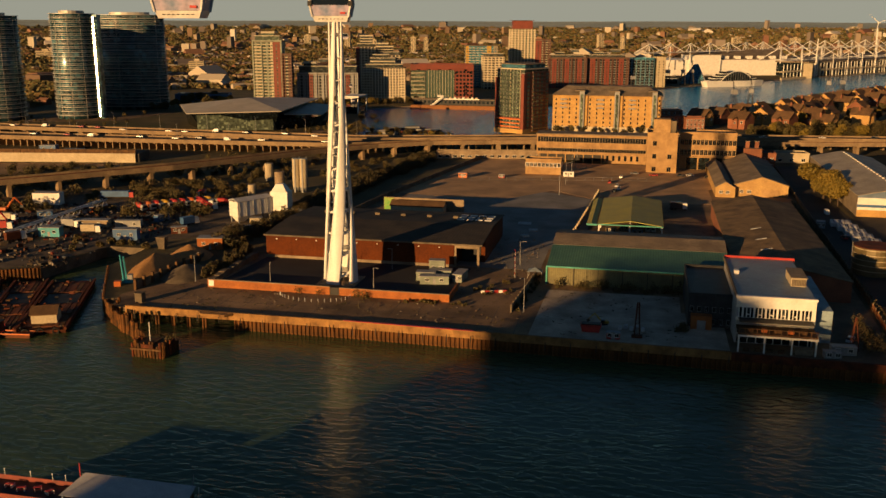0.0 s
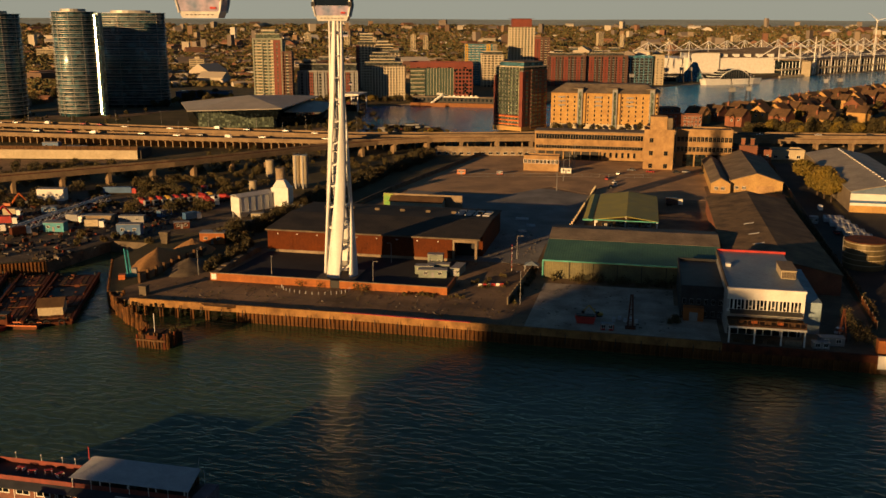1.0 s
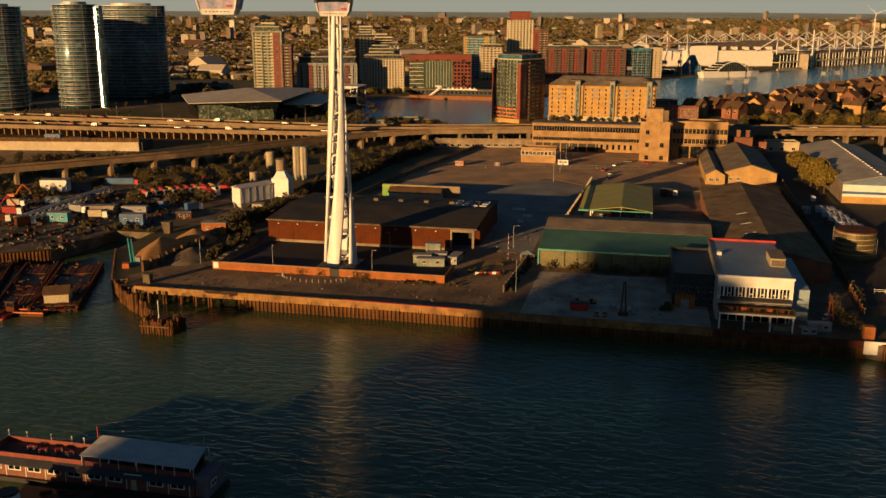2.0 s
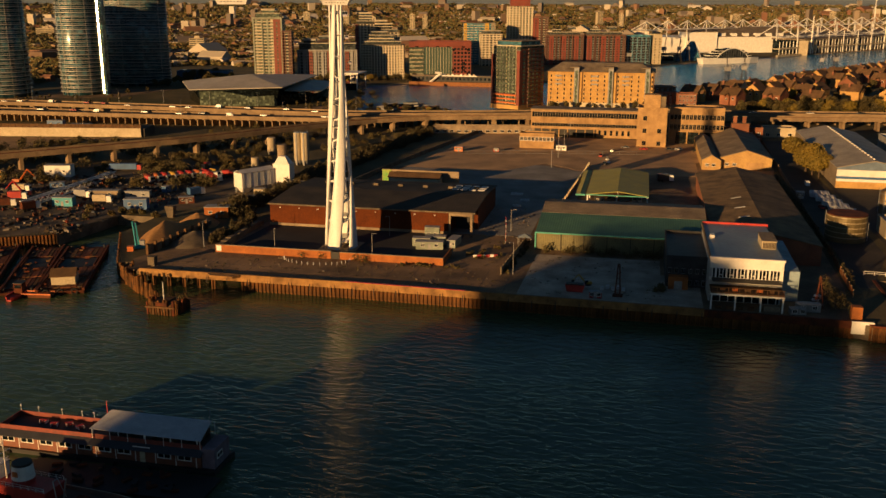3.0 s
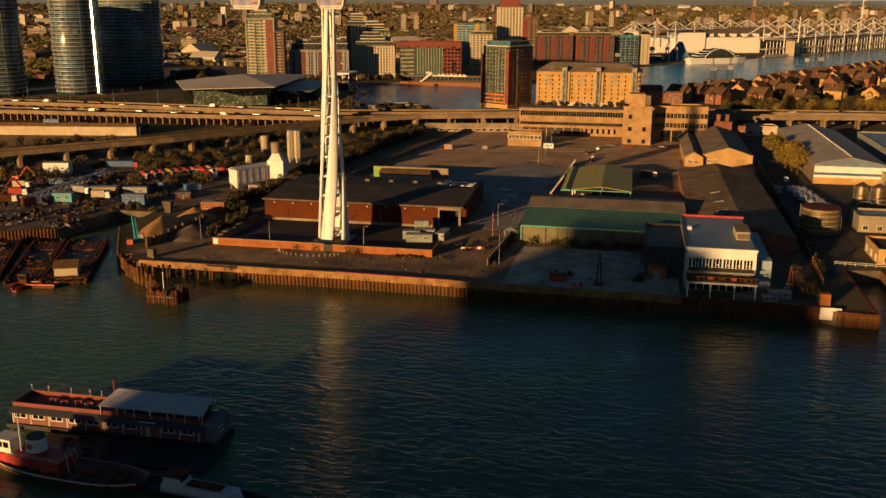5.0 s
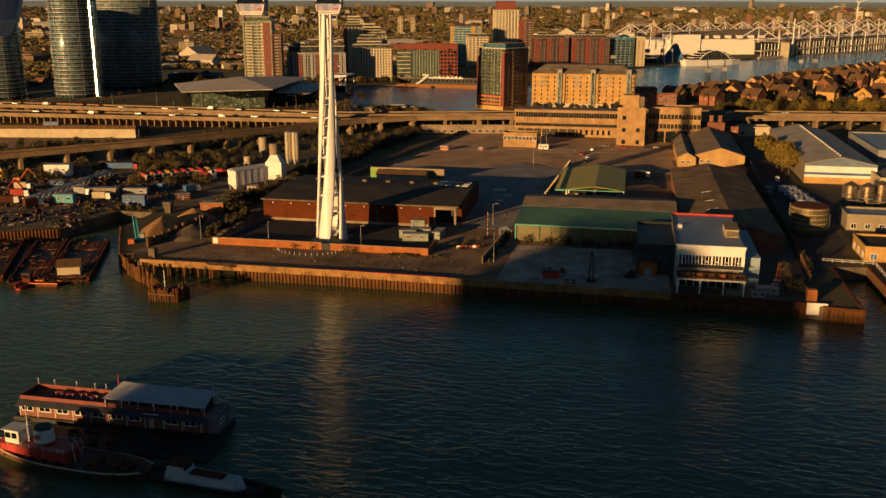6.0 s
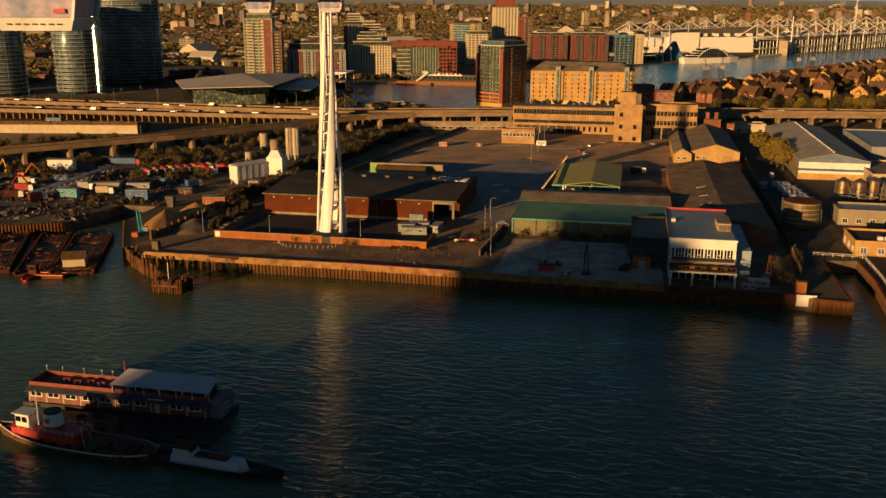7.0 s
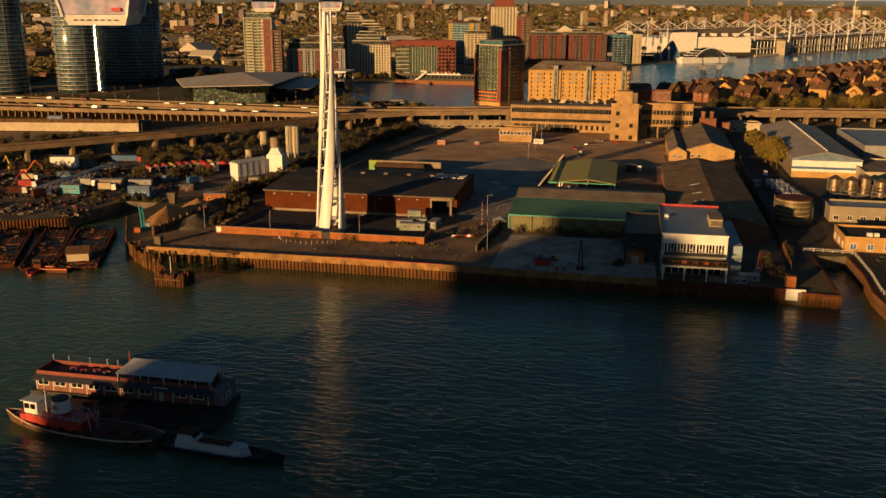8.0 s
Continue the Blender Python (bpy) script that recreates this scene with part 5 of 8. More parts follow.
part("roof", B(-249.9, -216.7, -318.3, -299.7, 80.4, 80.9), GREYROOF, sb)

# ---- far land ----
def lift(x, y):
    r = math.hypot(x, y)
    return 0.0 if r < 2300 else 77.0 * ((r - 2300) / 2500) ** 1.5 + 5 * noise.noise((x / 900, y / 900, 0)) * min(1, (r - 2300) / 800)


def heading(a, r):
    return r * math.sin(radians(a)), r * math.cos(radians(a))


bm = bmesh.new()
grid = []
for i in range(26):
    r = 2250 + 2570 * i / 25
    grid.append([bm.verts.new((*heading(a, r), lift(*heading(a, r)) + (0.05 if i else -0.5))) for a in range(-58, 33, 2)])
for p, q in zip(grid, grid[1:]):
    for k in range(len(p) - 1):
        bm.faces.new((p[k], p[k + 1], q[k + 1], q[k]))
# Haze is painted into the hills: faces past 4050 m turn pale blue-grey
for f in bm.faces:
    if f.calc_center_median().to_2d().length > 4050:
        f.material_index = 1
tagged(part("ground_far_hills", bm, [mat("hazy_far_land", (0.32, 0.25, 0.14), (0.22, 0.185, 0.105), 160, 0.95, 0.2, fine=20), mat("haze_tinted_far_hills", (0.38, 0.37, 0.31), (0.28, 0.28, 0.24), 260, 0.95, 0.1, fine=14)], smooth=True), "low wooded hills along the horizon with painted haze", "hills", kind="structure")


bm = bmesh.new()
rows = [[bm.verts.new((*heading(a, 4890), z)) for a in range(-62, 37, 3)] for z in (-20, 900)]
for k in range(len(rows[0]) - 1):
    bm.faces.new((rows[0][k], rows[0][k + 1], rows[1][k + 1], rows[1][k]))
HAZE = bpy.data.materials.new("hazy_evening_sky")
HAZE.use_nodes = True
hz = HAZE.node_tree.nodes["Principled BSDF"]
hz.inputs["Base Color"].default_value = (0, 0, 0, 1)
hz.inputs["Roughness"].default_value = 1.0
hg = HAZE.node_tree.nodes.new("ShaderNodeNewGeometry")
hs_ = HAZE.node_tree.nodes.new("ShaderNodeSeparateXYZ")
hm = HAZE.node_tree.nodes.new("ShaderNodeMapRange")
hm.inputs["From Max"].default_value = 900
hr = HAZE.node_tree.nodes.new("ShaderNodeValToRGB")
hr.color_ramp.elements[0].position, hr.color_ramp.elements[0].color = 0.22, (0.235, 0.24, 0.195, 1)
hr.color_ramp.elements[1].position, hr.color_ramp.elements[1].color = 0.7, (0.10, 0.25, 0.25, 1)
HAZE.node_tree.links.new(hg.outputs["Position"], hs_.inputs["Vector"])
HAZE.node_tree.links.new(hs_.outputs["Z"], hm.inputs["Value"])
HAZE.node_tree.links.new(hm.outputs["Result"], hr.inputs["Fac"])
HAZE.node_tree.links.new(hr.outputs["Color"], hz.inputs["Emission Color"])
hz.inputs["Emission Strength"].default_value = 1.0
tagged(part("backdrop_sky", bm, HAZE, smooth=True), "hazy grey-beige evening sky at the horizon", "sky", kind="structure")


def inside(x, y, loop):
    c = False
    for (x0, y0), (x1, y1) in zip(loop, loop[1:] + loop[:1]):
        if (y0 > y) != (y1 > y) and x < (x1 - x0) * (y - y0) / (y1 - y0) + x0:
            c = not c
    return c


def free(x, y):
    """Open land for the far town: clear of the dock, the halls and the nearer blocks."""
    if inside(x, y, DOCK_A) or (-560 < x < -190 and y < 1010) or (-430 < x < 45 and y < 1270):
        return False
    u, v = (x - 150) * 0.616 + (y - 1400) * 0.788, -(x - 150) * 0.788 + (y - 1400) * 0.616
    if -200 < u < 800 and -30 < v < 175:
        return False
    return y > 1050 or x < -540 and y > 700


rnd = random.Random(4)
FARCOL = [(0.2, 0.10, 0.065), (0.28, 0.22, 0.16), (0.22, 0.12, 0.075), (0.24, 0.2, 0.165), (0.15, 0.10, 0.07), (0.58, 0.52, 0.44), (0.17, 0.14, 0.12), (0.24, 0.16, 0.10), (0.46, 0.40, 0.31)]
bm = bmesh.new()
made = 0
while made < 4200:
    a, r = rnd.uniform(-46, 22), 900 + 3350 * rnd.random() ** 1.2
    x, y = heading(a, r)
    if not free(x, y):
        continue
    if noise.noise((x / 200, y / 200, 3)) < -0.15:
        continue
    w, d, h = rnd.uniform(7, 20), rnd.uniform(6, 9), rnd.uniform(3.5, 5.0)
    if rnd.random() < (0.01 if r < 2400 else 0.05):
        w, d, h = rnd.uniform(12, 26), rnd.uniform(12, 18), rnd.uniform(12, 26) if r < 2600 else rnd.uniform(16, 40)
    elif rnd.random() < 0.03:
        w, d, h = rnd.uniform(25, 60), rnd.uniform(20, 40), rnd.uniform(7, 12)
    m = pose(x, y, lift(x, y), 0, 0, rnd.choice((0, 20, 45, 70, 90)) + rnd.uniform(-6, 6))
    if h > 10:
        box(bm, -w / 2, w / 2, -d / 2, d / 2, -1, h, m=m)
    else:
        k = len(bm.verts)
        bm.verts.ensure_lookup_table()
        gable_wall(bm, -w / 2, w / 2, -d / 2, d / 2, -1, h, h + d * 0.28, "x")
        bm.verts.ensure_lookup_table()
        for v in bm.verts[k:]:
            v.co = m @ v.co
    made += 1
tagged(part("distant_town", bm, island("far_town", FARCOL)), "distant low brick town with scattered pale blocks", "town", kind="stuff")


FOL = island("far_foliage", [(0.18, 0.135, 0.055), (0.12, 0.125, 0.05), (0.24, 0.145, 0.055), (0.155, 0.13, 0.055), (0.11, 0.105, 0.05)], 0.9)
def lump(n, f0, f1):
    """Unit tree crown of n small tilted sprays."""
    q = []
    for i in range(n):
        d = Vector((rnd.gauss(0, 1), rnd.gauss(0, 1), abs(rnd.gauss(0, 1)))).normalized()
        c = d * rnd.uniform(0.6, 1.0)
        nrm = (d + Vector((rnd.gauss(0, .3), rnd.gauss(0, .3), rnd.gauss(0, .3)))).normalized()
        t = nrm.orthogonal().normalized()
        b = nrm.cross(t)
        f = rnd.uniform(f0, f1)
        q += [tuple(c + t * (u * f) + b * (v * f)) for u, v in ((-1, -.5), (.3, -1), (1, .4), (-.3, 1))]
    return np.array(q)


near_lumps = [lump(64, 0.13, 0.26) for k in range(12)]
far_lumps = [lump(24, 0.22, 0.42) for k in range(12)]
VV, FF, made, at = [], [], 0, 0
while made < 20000:
    a, r = rnd.uniform(-46, 22), 850 + 3350 * rnd.random() ** 1.05
    x, y = heading(a, r)
    if not free(x, y):
        continue
    if noise.noise((x / 200, y / 200, 3)) > 0.3 and rnd.random() < 0.5:
        continue
    s = rnd.uniform(2.8, 5.4) * (1.3 if r < 1900 else 1.1 + r / 5000)
    crown = (near_lumps if r < 1800 else far_lumps)[made % 12]
    VV.append(crown * np.array([s * rnd.uniform(0.9, 1.5), s, s * rnd.uniform(0.75, 1.1)]) + np.array([x, y, lift(x, y) + s * 0.15]))
    FF.append((np.arange(len(crown)) + at).reshape(-1, 4))
    at += len(crown)
    made += 1
me = bpy.data.meshes.new("distant_woods")
me.from_pydata(np.concatenate(VV).tolist(), [], np.concatenate(FF).tolist())
me.materials.append(FOL)
tagged(new("distant_woods", me), "distant autumn trees between the houses", "trees", kind="stuff")

far_blocks = ((-675, 1360, 38, 28, CREAM), (-560, 2300, 20, 62, GREYPAINT), (-535, 2330, 20, 56, GREYPAINT), (-1210, 1760, 60, 26, REDBRICK), (-1100, 1680, 50, 30, REDBRICK), (-720, 2500, 30, 40, CREAM), (-800, 2520, 26, 52, CREAM), (-250, 2250, 14, 42, CREAM), (-290, 2260, 14, 40, CREAM), (260, 2900, 40, 40, REDBRICK), (-60, 2600, 20, 56, CREAM), (-120, 2700, 26, 60, STRIPE), (60, 2500, 34, 36, CREAM), (420, 2900, 46, 38, REDBRICK), (180, 2300, 30, 30, CREAM), (560, 3100, 30, 40, CREAM), (-1500, 2300, 40, 36, CREAM), (-980, 2700, 34, 44, CREAM), (-420, 2900, 60, 24, WHITE), (-180, 1900, 50, 22, WHITE))
for x, y, w, h, m in far_blocks:
    w, h, m = w * 0.6, h * 0.65, CREAM if m is not WHITE else WHITE
    b = thing("far_block", (x, y, lift(x, y)), "distant pale tower block above the town", "tower block", "distant tower blocks", rz=rnd.uniform(-10, 30))
    part("wall", B(-w / 2, w / 2, 0, 14, -1, h), m, b, world=False)
    part("roof", B(-w / 2 - .3, w / 2 + .3, -0.3, 14.3, h, h + 0.8), GREYROOF, b, world=False)
    part("lift_house", B(-w / 6, w / 6, 4, 10, h + 0.8, h + 3.6), m, b, world=False)
    bm = bmesh.new()
    for k in range(int(h / 3)):
        box(bm, -w / 2 + 0.6, -0.8, -0.15, 0.2, k * 3 + 1.1, k * 3 + 2.5)
        box(bm, 0.8, w / 2 - 0.6, -0.15, 0.2, k * 3 + 1.1, k * 3 + 2.5)
    tagged(part("glazing", bm, GLASS, b, world=False), "dark strips of far-off windows", kind="stuff")
wt = thing("wind_turbine", (560, 2550, lift(560, 2550)), "white wind turbine at rest on the horizon", "wind turbine")
bm = bmesh.new()
tube(bm, (0, 0, -1), (0, 0, 75), 2.2, 10, r2=1.2)
part("mast", bm, WHITE, wt, world=False)
part("nacelle", B(-1.5, 1.5, -3, 5, 74, 77), WHITE, wt, world=False)
for a in (20, 140, 260):
    bm = bmesh.new()
    tube(bm, (0, -3.5, 75.5), (30 * math.cos(radians(a)), -3.5, 75.5 + 30 * math.sin(radians(a))), 1.2, 6, r2=0.3)
    part("blade", bm, WHITE, wt, world=False)

# ---- trees ----
def tree_meshes(seed, h, r, leaf_m, n=800):
    rn = random.Random(seed)
    bm = bmesh.new()
    tube(bm, (0, 0, -0.3), (0.1, 0.05, h * 0.45), h * 0.035, 7, r2=h * 0.02)
    for i in range(6):
        a = i * 1.05 + rn.uniform(-.3, .3)
        tube(bm, (0.05, 0, h * (0.28 + 0.03 * i)), (r * 0.6 * math.cos(a), r * 0.6 * math.sin(a), h * (0.55 + 0.05 * i)), h * 0.014, 5, r2=h * 0.005)
    trunk = mesh_of("trunk", bm, BARK)
    bm = bmesh.new()
    clump(bm, (0, 0, h * 0.57), r, h * 0.46, n, r * (0.085 if n < 2000 else 0.062), rn)
    return trunk, mesh_of("crown", bm, leaf_m)


TREES = [tree_meshes(1, 9, 3.6, LEAF, 1700), tree_meshes(2, 8, 4.2, LEAF, 1700), tree_meshes(3, 10, 3.8, LEAF, 1700), tree_meshes(4, 9, 4.4, LEAF_Y, 6500)]


def tree(x, y, s=1.0, k=0, z=0.0, label="leafy broadleaf tree turning autumn brown", group="trees"):
    t = thing("tree", (x, y, z), label, "tree", group, rz=(x * 37 + y * 11) % 360)
    t.scale = (s, s, s * (0.9 + 0.2 * ((x * 7 + y) % 1)))
    place("trunk", TREES[k][0], t, Matrix())
    place("crown", TREES[k][1], t, Matrix())


for i in range(44):
    tree(76 + i * 3.6 + rnd.uniform(-.6, .6), 676 + i * 1.0 + rnd.uniform(-1, 1), rnd.uniform(1.3, 1.6), rnd.choice((0, 1, 2, 3)), group="tree row by the viaduct")
for i in range(11):
    tree(-62 + i * 7 + rnd.uniform(-2, 2), 690 + rnd.uniform(-4, 6), rnd.uniform(0.5, 0.9), rnd.randrange(3), group="trees before the yellow warehouse")
for x, y, s in ((85, 458, 1.7), (88.2, 441, 1.3), (84, 476, 1.75), (86.5, 449, 1.35)):
    tree(x, y, s, 3, label="yellowing broadleaf tree beside the lane", group="yellow trees by the lane")
for i in range(26):
    tree(-332 + i * 4.6 + rnd.uniform(-2, 2), 848 + i * 1.9 + rnd.uniform(-3, 3) + (10 if i > 12 else 0), rnd.uniform(0.7, 1.1), rnd.choice((0, 1, 2, 3)), group="dockside trees")
for x, y in ((-577, 815), (-592, 830), (-562, 835), (-580, 850), (-540, 850), (-548, 826), (-425, 720), (-420, 745), (-198, 640), (-210, 646), (-134, 630), (-140, 636), (-214, 742), (-222, 735), (-228, 752), (-240, 730), (-205, 720), (-262, 700), (-290, 700)):
    tree(x, y, rnd.uniform(0.9, 1.5) if x < -500 else rnd.uniform(0.5, 0.9), rnd.randrange(3))

for x, y, s in ((112, 318, 0.62), (116, 316, 0.5), (128, 318, 0.55)):
    tree(x, y, s, 3, label="small yellowing tree before the works office", group="works trees")
for i in range(34):
    tree(-212 + i * 2.4 + rnd.uniform(-4, 4), 646 + (10 if i % 3 else -4) + rnd.uniform(-6, 6) + (18 if i < 12 else 0), rnd.uniform(0.3, 0.62), rnd.choice((0, 1, 2, 3)), group="bushes on the dock bank")
block("low_blue_shed", "low blue industrial shed behind the pavilion", -424, 862, 52, 20, 8.5, 14, BLUE, DARKROOF, 4, 6, (1.8, 1.6), GREYPAINT, GLASS_D, "F", "shed", floors=1)
for i in range(30):
    tree(rnd.uniform(-432, -372), rnd.uniform(775, 872), rnd.uniform(0.8, 1.5), rnd.choice((0, 1, 2, 2, 3)), group="trees behind the pavilion")
for i in range(14):
    tree(rnd.uniform(-498, -484), rnd.uniform(730, 860), rnd.uniform(1.0, 1.7), rnd.choice((0, 1, 2, 3)), group="trees between the glass towers")

# hedges, scrub and weeds
def scrub(name, label, spots, n, leaf, mtl=LEAF):
    bm = bmesh.new()
    rn = random.Random(len(spots))
    for x, y, r, h in spots:
        clump(bm, (x, y, h * 0.45), r, h * 0.8, n, leaf, rn)
    tagged(part(name, bm, mtl), label, "bushes", kind="stuff")


sp = []
for p, a in along([(-146, 306), (-141, 340), (-138, 385), (-134, 444), (-122, 540)], 3.2):
    for k in range(3):
        sp.append((p.x - 1 + rnd.uniform(-4, 6), p.y + rnd.uniform(-2, 2), rnd.uniform(2.2, 3.8), rnd.uniform(3, 5.5)))
sp += [(-133.5 + rnd.uniform(-3, 3), 268 + i * 1.9, rnd.uniform(1.6, 2.8), rnd.uniform(2, 3.6)) for i in range(20)]
scrub("hedge_scrub", "dense dark scrub along the yard boundary", sp, 420, 0.3)
sp = [(rnd.uniform(-330, -175), rnd.uniform(345, 470), rnd.uniform(2, 5), rnd.uniform(2, 5)) for _ in range(230)]
sp += [(x + rnd.uniform(-2, 2), y + rnd.uniform(-2, 2), rnd.uniform(1.2, 2.4), rnd.uniform(1.5, 3)) for x, y in ((-187, 303), (-182, 304), (-178, 303), (-174, 302), (-190, 298), (-194, 292), (-205, 305), (-200, 300))]
sp = [q for q in sp if abs((q[0] + 233) - (q[1] - 434) * 0.9) > 11]
scrub("waste_ground_scrub", "tangled autumn scrub on waste ground", sp, 400, 0.3)
sp = [(-25 + rnd.uniform(0, 42), 281 + rnd.uniform(-1.5, 2), rnd.uniform(1, 2.2), rnd.uniform(1.2, 3.2)) for _ in range(36)]
sp += [(-32 + rnd.uniform(-1, 1.5) + i * 0.1, 254 + i * 1.6, 0.8, rnd.uniform(0.6, 1.5)) for i in range(24)]
sp += [(rnd.uniform(-47, -35), rnd.uniform(268, 284), 0.9, 1.0) for _ in range(12)] + [(x, 256.8, 1.6, 2.2) for x in (-98, -80, -78.5, -76.5, -92)]
sp += [(rnd.uniform(-66, -46), rnd.uniform(255, 258), 0.7, 0.7) for _ in range(18)] + [(rnd.uniform(12, 15), rnd.uniform(244, 250), 1.2, 1.6) for _ in range(8)]
sp += [(62 + rnd.uniform(-1, 1), 234 + i * 1.5, 1.3, rnd.uniform(1.5, 3)) for i in range(14)] + [(68.5, 262 + i * 4, 1.4, 2.5) for i in range(45)]
sp += [(59.5 + rnd.uniform(-1.6, 1.2), 237 + i * 1.5, 1.7, rnd.uniform(2.6, 4.6)) for i in range(16)]
scrub("yard_weeds", "overgrown weeds and bushes along the walls", sp, 70, 0.22)
bm = bmesh.new()
rn = random.Random(9)
for _ in range(500):
    x, y = rn.uniform(-140, 60), rn.uniform(236, 300)
    if -27 < x < 66 and y > 279 or -128 < x < -52 and y > 257 or x > 14:
        continue
    clump(bm, (x, y, 0.15), rn.uniform(.4, 1.2), 0.25, 10, 0.16, rn)
tagged(part("yard_grass_tufts", bm, LEAF), "dry grass tufts in the yard cracks", "grass", kind="stuff")

# ---- exhibition hall, ship, cranes ----
ex = thing("exhibition_hall", (150, 1400, 0), "vast white exhibition hall with cable masts over its roof", "exhibition hall", rz=52)
part("hall", B(146, 760, 6, 150, -0.3, 20), GLASS_D, ex, world=False)
part("roof", B(144, 764, -3, 154, 20, 22.4), GREYROOF, ex, world=False)
WH = pose(17, 1480, 0, 0, 0, 20)
bm = bmesh.new()
box(bm, 0, 226, 0, 90, -0.3, 23.5, m=WH)
part("west_hall", bm, WHITE, ex, "cream clad end hall")
bm = bmesh.new()
gable(bm, 70, 226, 6, 110, 23.5, 37, "x", t=0.5)
bm.transform(WH)
part("west_hall_roof", bm, GREYROOF, ex)
bm = bmesh.new()
box(bm, 52, 102, -3, 30, -0.3, 31, m=WH)
part("upper_hall", bm, WHITE, ex)
bm = bmesh.new()
box(bm, 51, 103, -4, 31, 31, 31.8, m=WH)
part("upper_hall_roof", bm, GREYROOF, ex)
for k in range(6):
    bm = bmesh.new()
    box(bm, 112 + k * 19, 120 + k * 19, 8, 16, 24, 29, m=WH)
    part("roof_light", bm, WHITE, ex)
part("terrace", B(70, 760, -6, 5.9, 9, 10), CREAM, ex, world=False)
part("terrace_parapet", B(70, 760, -6.4, -6.02, 9, 11.2), CREAM, ex, world=False)
bm = bmesh.new()
tube(bm, (0, 0, -0.3), (0, 0, 20), 0.5, 6)
col_me = mesh_of("column", bm, WHITE)
for i in range(72):
    place("column", col_me, ex, pose(74 + i * 9.5, -3.5, 0))
    if i % 2 == 0 and i < 60:
        part("bay_panel", B(150 + i * 9.5, 156 + i * 9.5, 5.6, 5.98, 0.2, 19), CREAM, ex, world=False)


def mast_set(u0, v0, v1, apex, low, reach, foot):
    """A mast with four stays down to the roof booms."""
    vm = (v0 + v1) / 2
    bm = bmesh.new()
    tube(bm, (u0, vm, foot), (u0, vm, apex), 0.75, 6, r2=0.5)
    mast = part("mast", bm, WHITE, ex, world=False)
    for du in (-reach, reach):
        for vv in (v0, v1):
            bm = bmesh.new()
            tube(bm, (u0, vm, apex), (u0 + du, vv, low), 0.75, 5)
            part("stay", bm, WHITE, mast, world=False)
    bm = bmesh.new()
    for vv in (v0, v1):
        tube(bm, (u0 - reach, vv, low), (u0 + reach, vv, low), 0.6, 5)
    tube(bm, (u0, v0, low), (u0, v1, low), 0.4, 5)
    part("boom", bm, WHITE, mast, world=False)


for i in range(17):
    mast_set(-79 + i * 49.5, 112, 130, 48.5, 36, 23, 20)
for i in range(11):
    mast_set(103 + i * 59, 2, 38, 44.3, 25, 29, 20)
for i in range(14):
    bm = bmesh.new()
    x = 120 + i * 46
    tube(bm, (x, -5, 0), (x, -5, 33), 0.8, 6, r2=0.6)
    tube(bm, (x, -5, 32), (x + 20, 16, 25), 0.5, 5)
    part("front_mast", bm, WHITE, ex, world=False)
bm = bmesh.new()
tube(bm, (158, -6.5, -2), (158, -6.5, 56), 1.1, 8, r2=0.8)
part("light_mast", bm, WHITE, ex, world=False)
bm = bmesh.new()
box(bm, -6.5, 6.5, 0, 4, -2, 20.4, m=pose(238, 1496, 0, 0, 0, 12))
part("end_pylon", bm, CREAM, ex, "tall cream pylon slab at the water's edge")
part("quay_ledge", B(60, 125, -10, -7, -2, 1.5), CREAM, ex, world=False)
py = thing("blue_glass_pyramid", (60, 1318, 0), "dark blue faceted glass pavilion", "pavilion")
bm = bmesh.new()
prism(bm, [(46, 1304), (80, 1312), (84, 1330), (50, 1332)], -0.2, 25, top=[(66, 1320), (71, 1321), (71, 1324), (66, 1324)])
part("shell", bm, GLASS_B, py)
part("entrance", B(22, 44, 1300, 1314, -0.2, 6), GLASS_D, py, "low dark glass entrance block")

ship = thing("white_yacht_hotel", (114, 1286, -1.4), "white yacht hotel with an arched glazed superstructure", "ship", rz=34)
ship.scale = (0.72, 0.8, 0.92)
bm = bmesh.new()
hullp = [(-66, 0), (-64, -8), (20, -9), (44, -7), (68, 0), (44, 7), (20, 9), (-64, 8)]
prism(bm, [(x * 0.94, y * 0.85) for x, y in hullp], -1.5, 8, top=hullp)
part("hull", bm, WHITE, ship, world=False)
for k in range(4):
    part("deck", B(-56 + k * 8, -16, -8.2, 8.2, 7.9 + k * 3.2, 8.7 + k * 3.2), WHITE, ship, world=False)
    part("deck_glazing", B(-50 + k * 8, -16, -7.0, 7.0, 8.7 + k * 3.2, 11.1 + k * 3.2), GLASS_D, ship, world=False)
    part("bow_deck", B(28, 52 - k * 6, -6.6 + k, 6.6 - k, 7.9 + k * 2.6, 8.5 + k * 2.6), WHITE, ship, world=False)
    part("bow_glazing", B(28, 49 - k * 6, -5.8 + k, 5.8 - k, 8.5 + k * 2.6, 10.5 + k * 2.6), GLASS_D, ship, world=False)
arc = [(-34 + 70 * i / 16, 8 + 13.5 * math.sin(math.pi * i / 16) ** 0.75) for i in range(17)]
bm = bmesh.new()
lo_ = [bm.verts.new((x, -8.6, z)) for x, z in arc]
hi_ = [bm.verts.new((x, 8.6, z)) for x, z in arc]
for k in range(16):
    bm.faces.new((lo_[k], lo_[k + 1], hi_[k + 1], hi_[k]))
bm.faces.new(lo_)
bm.faces.new(hi_[::-1])
part("arched_glazing", bm, GLASS_D, ship, world=False)
for y in (-8.8, 8.8):
    bm = bmesh.new()
    for (xa, za), (xb, zb) in zip(arc, arc[1:]):
        tube(bm, (xa, y, za), (xb, y, zb), 0.7, 6)
    part("arch_rim", bm, WHITE, ship, world=False)
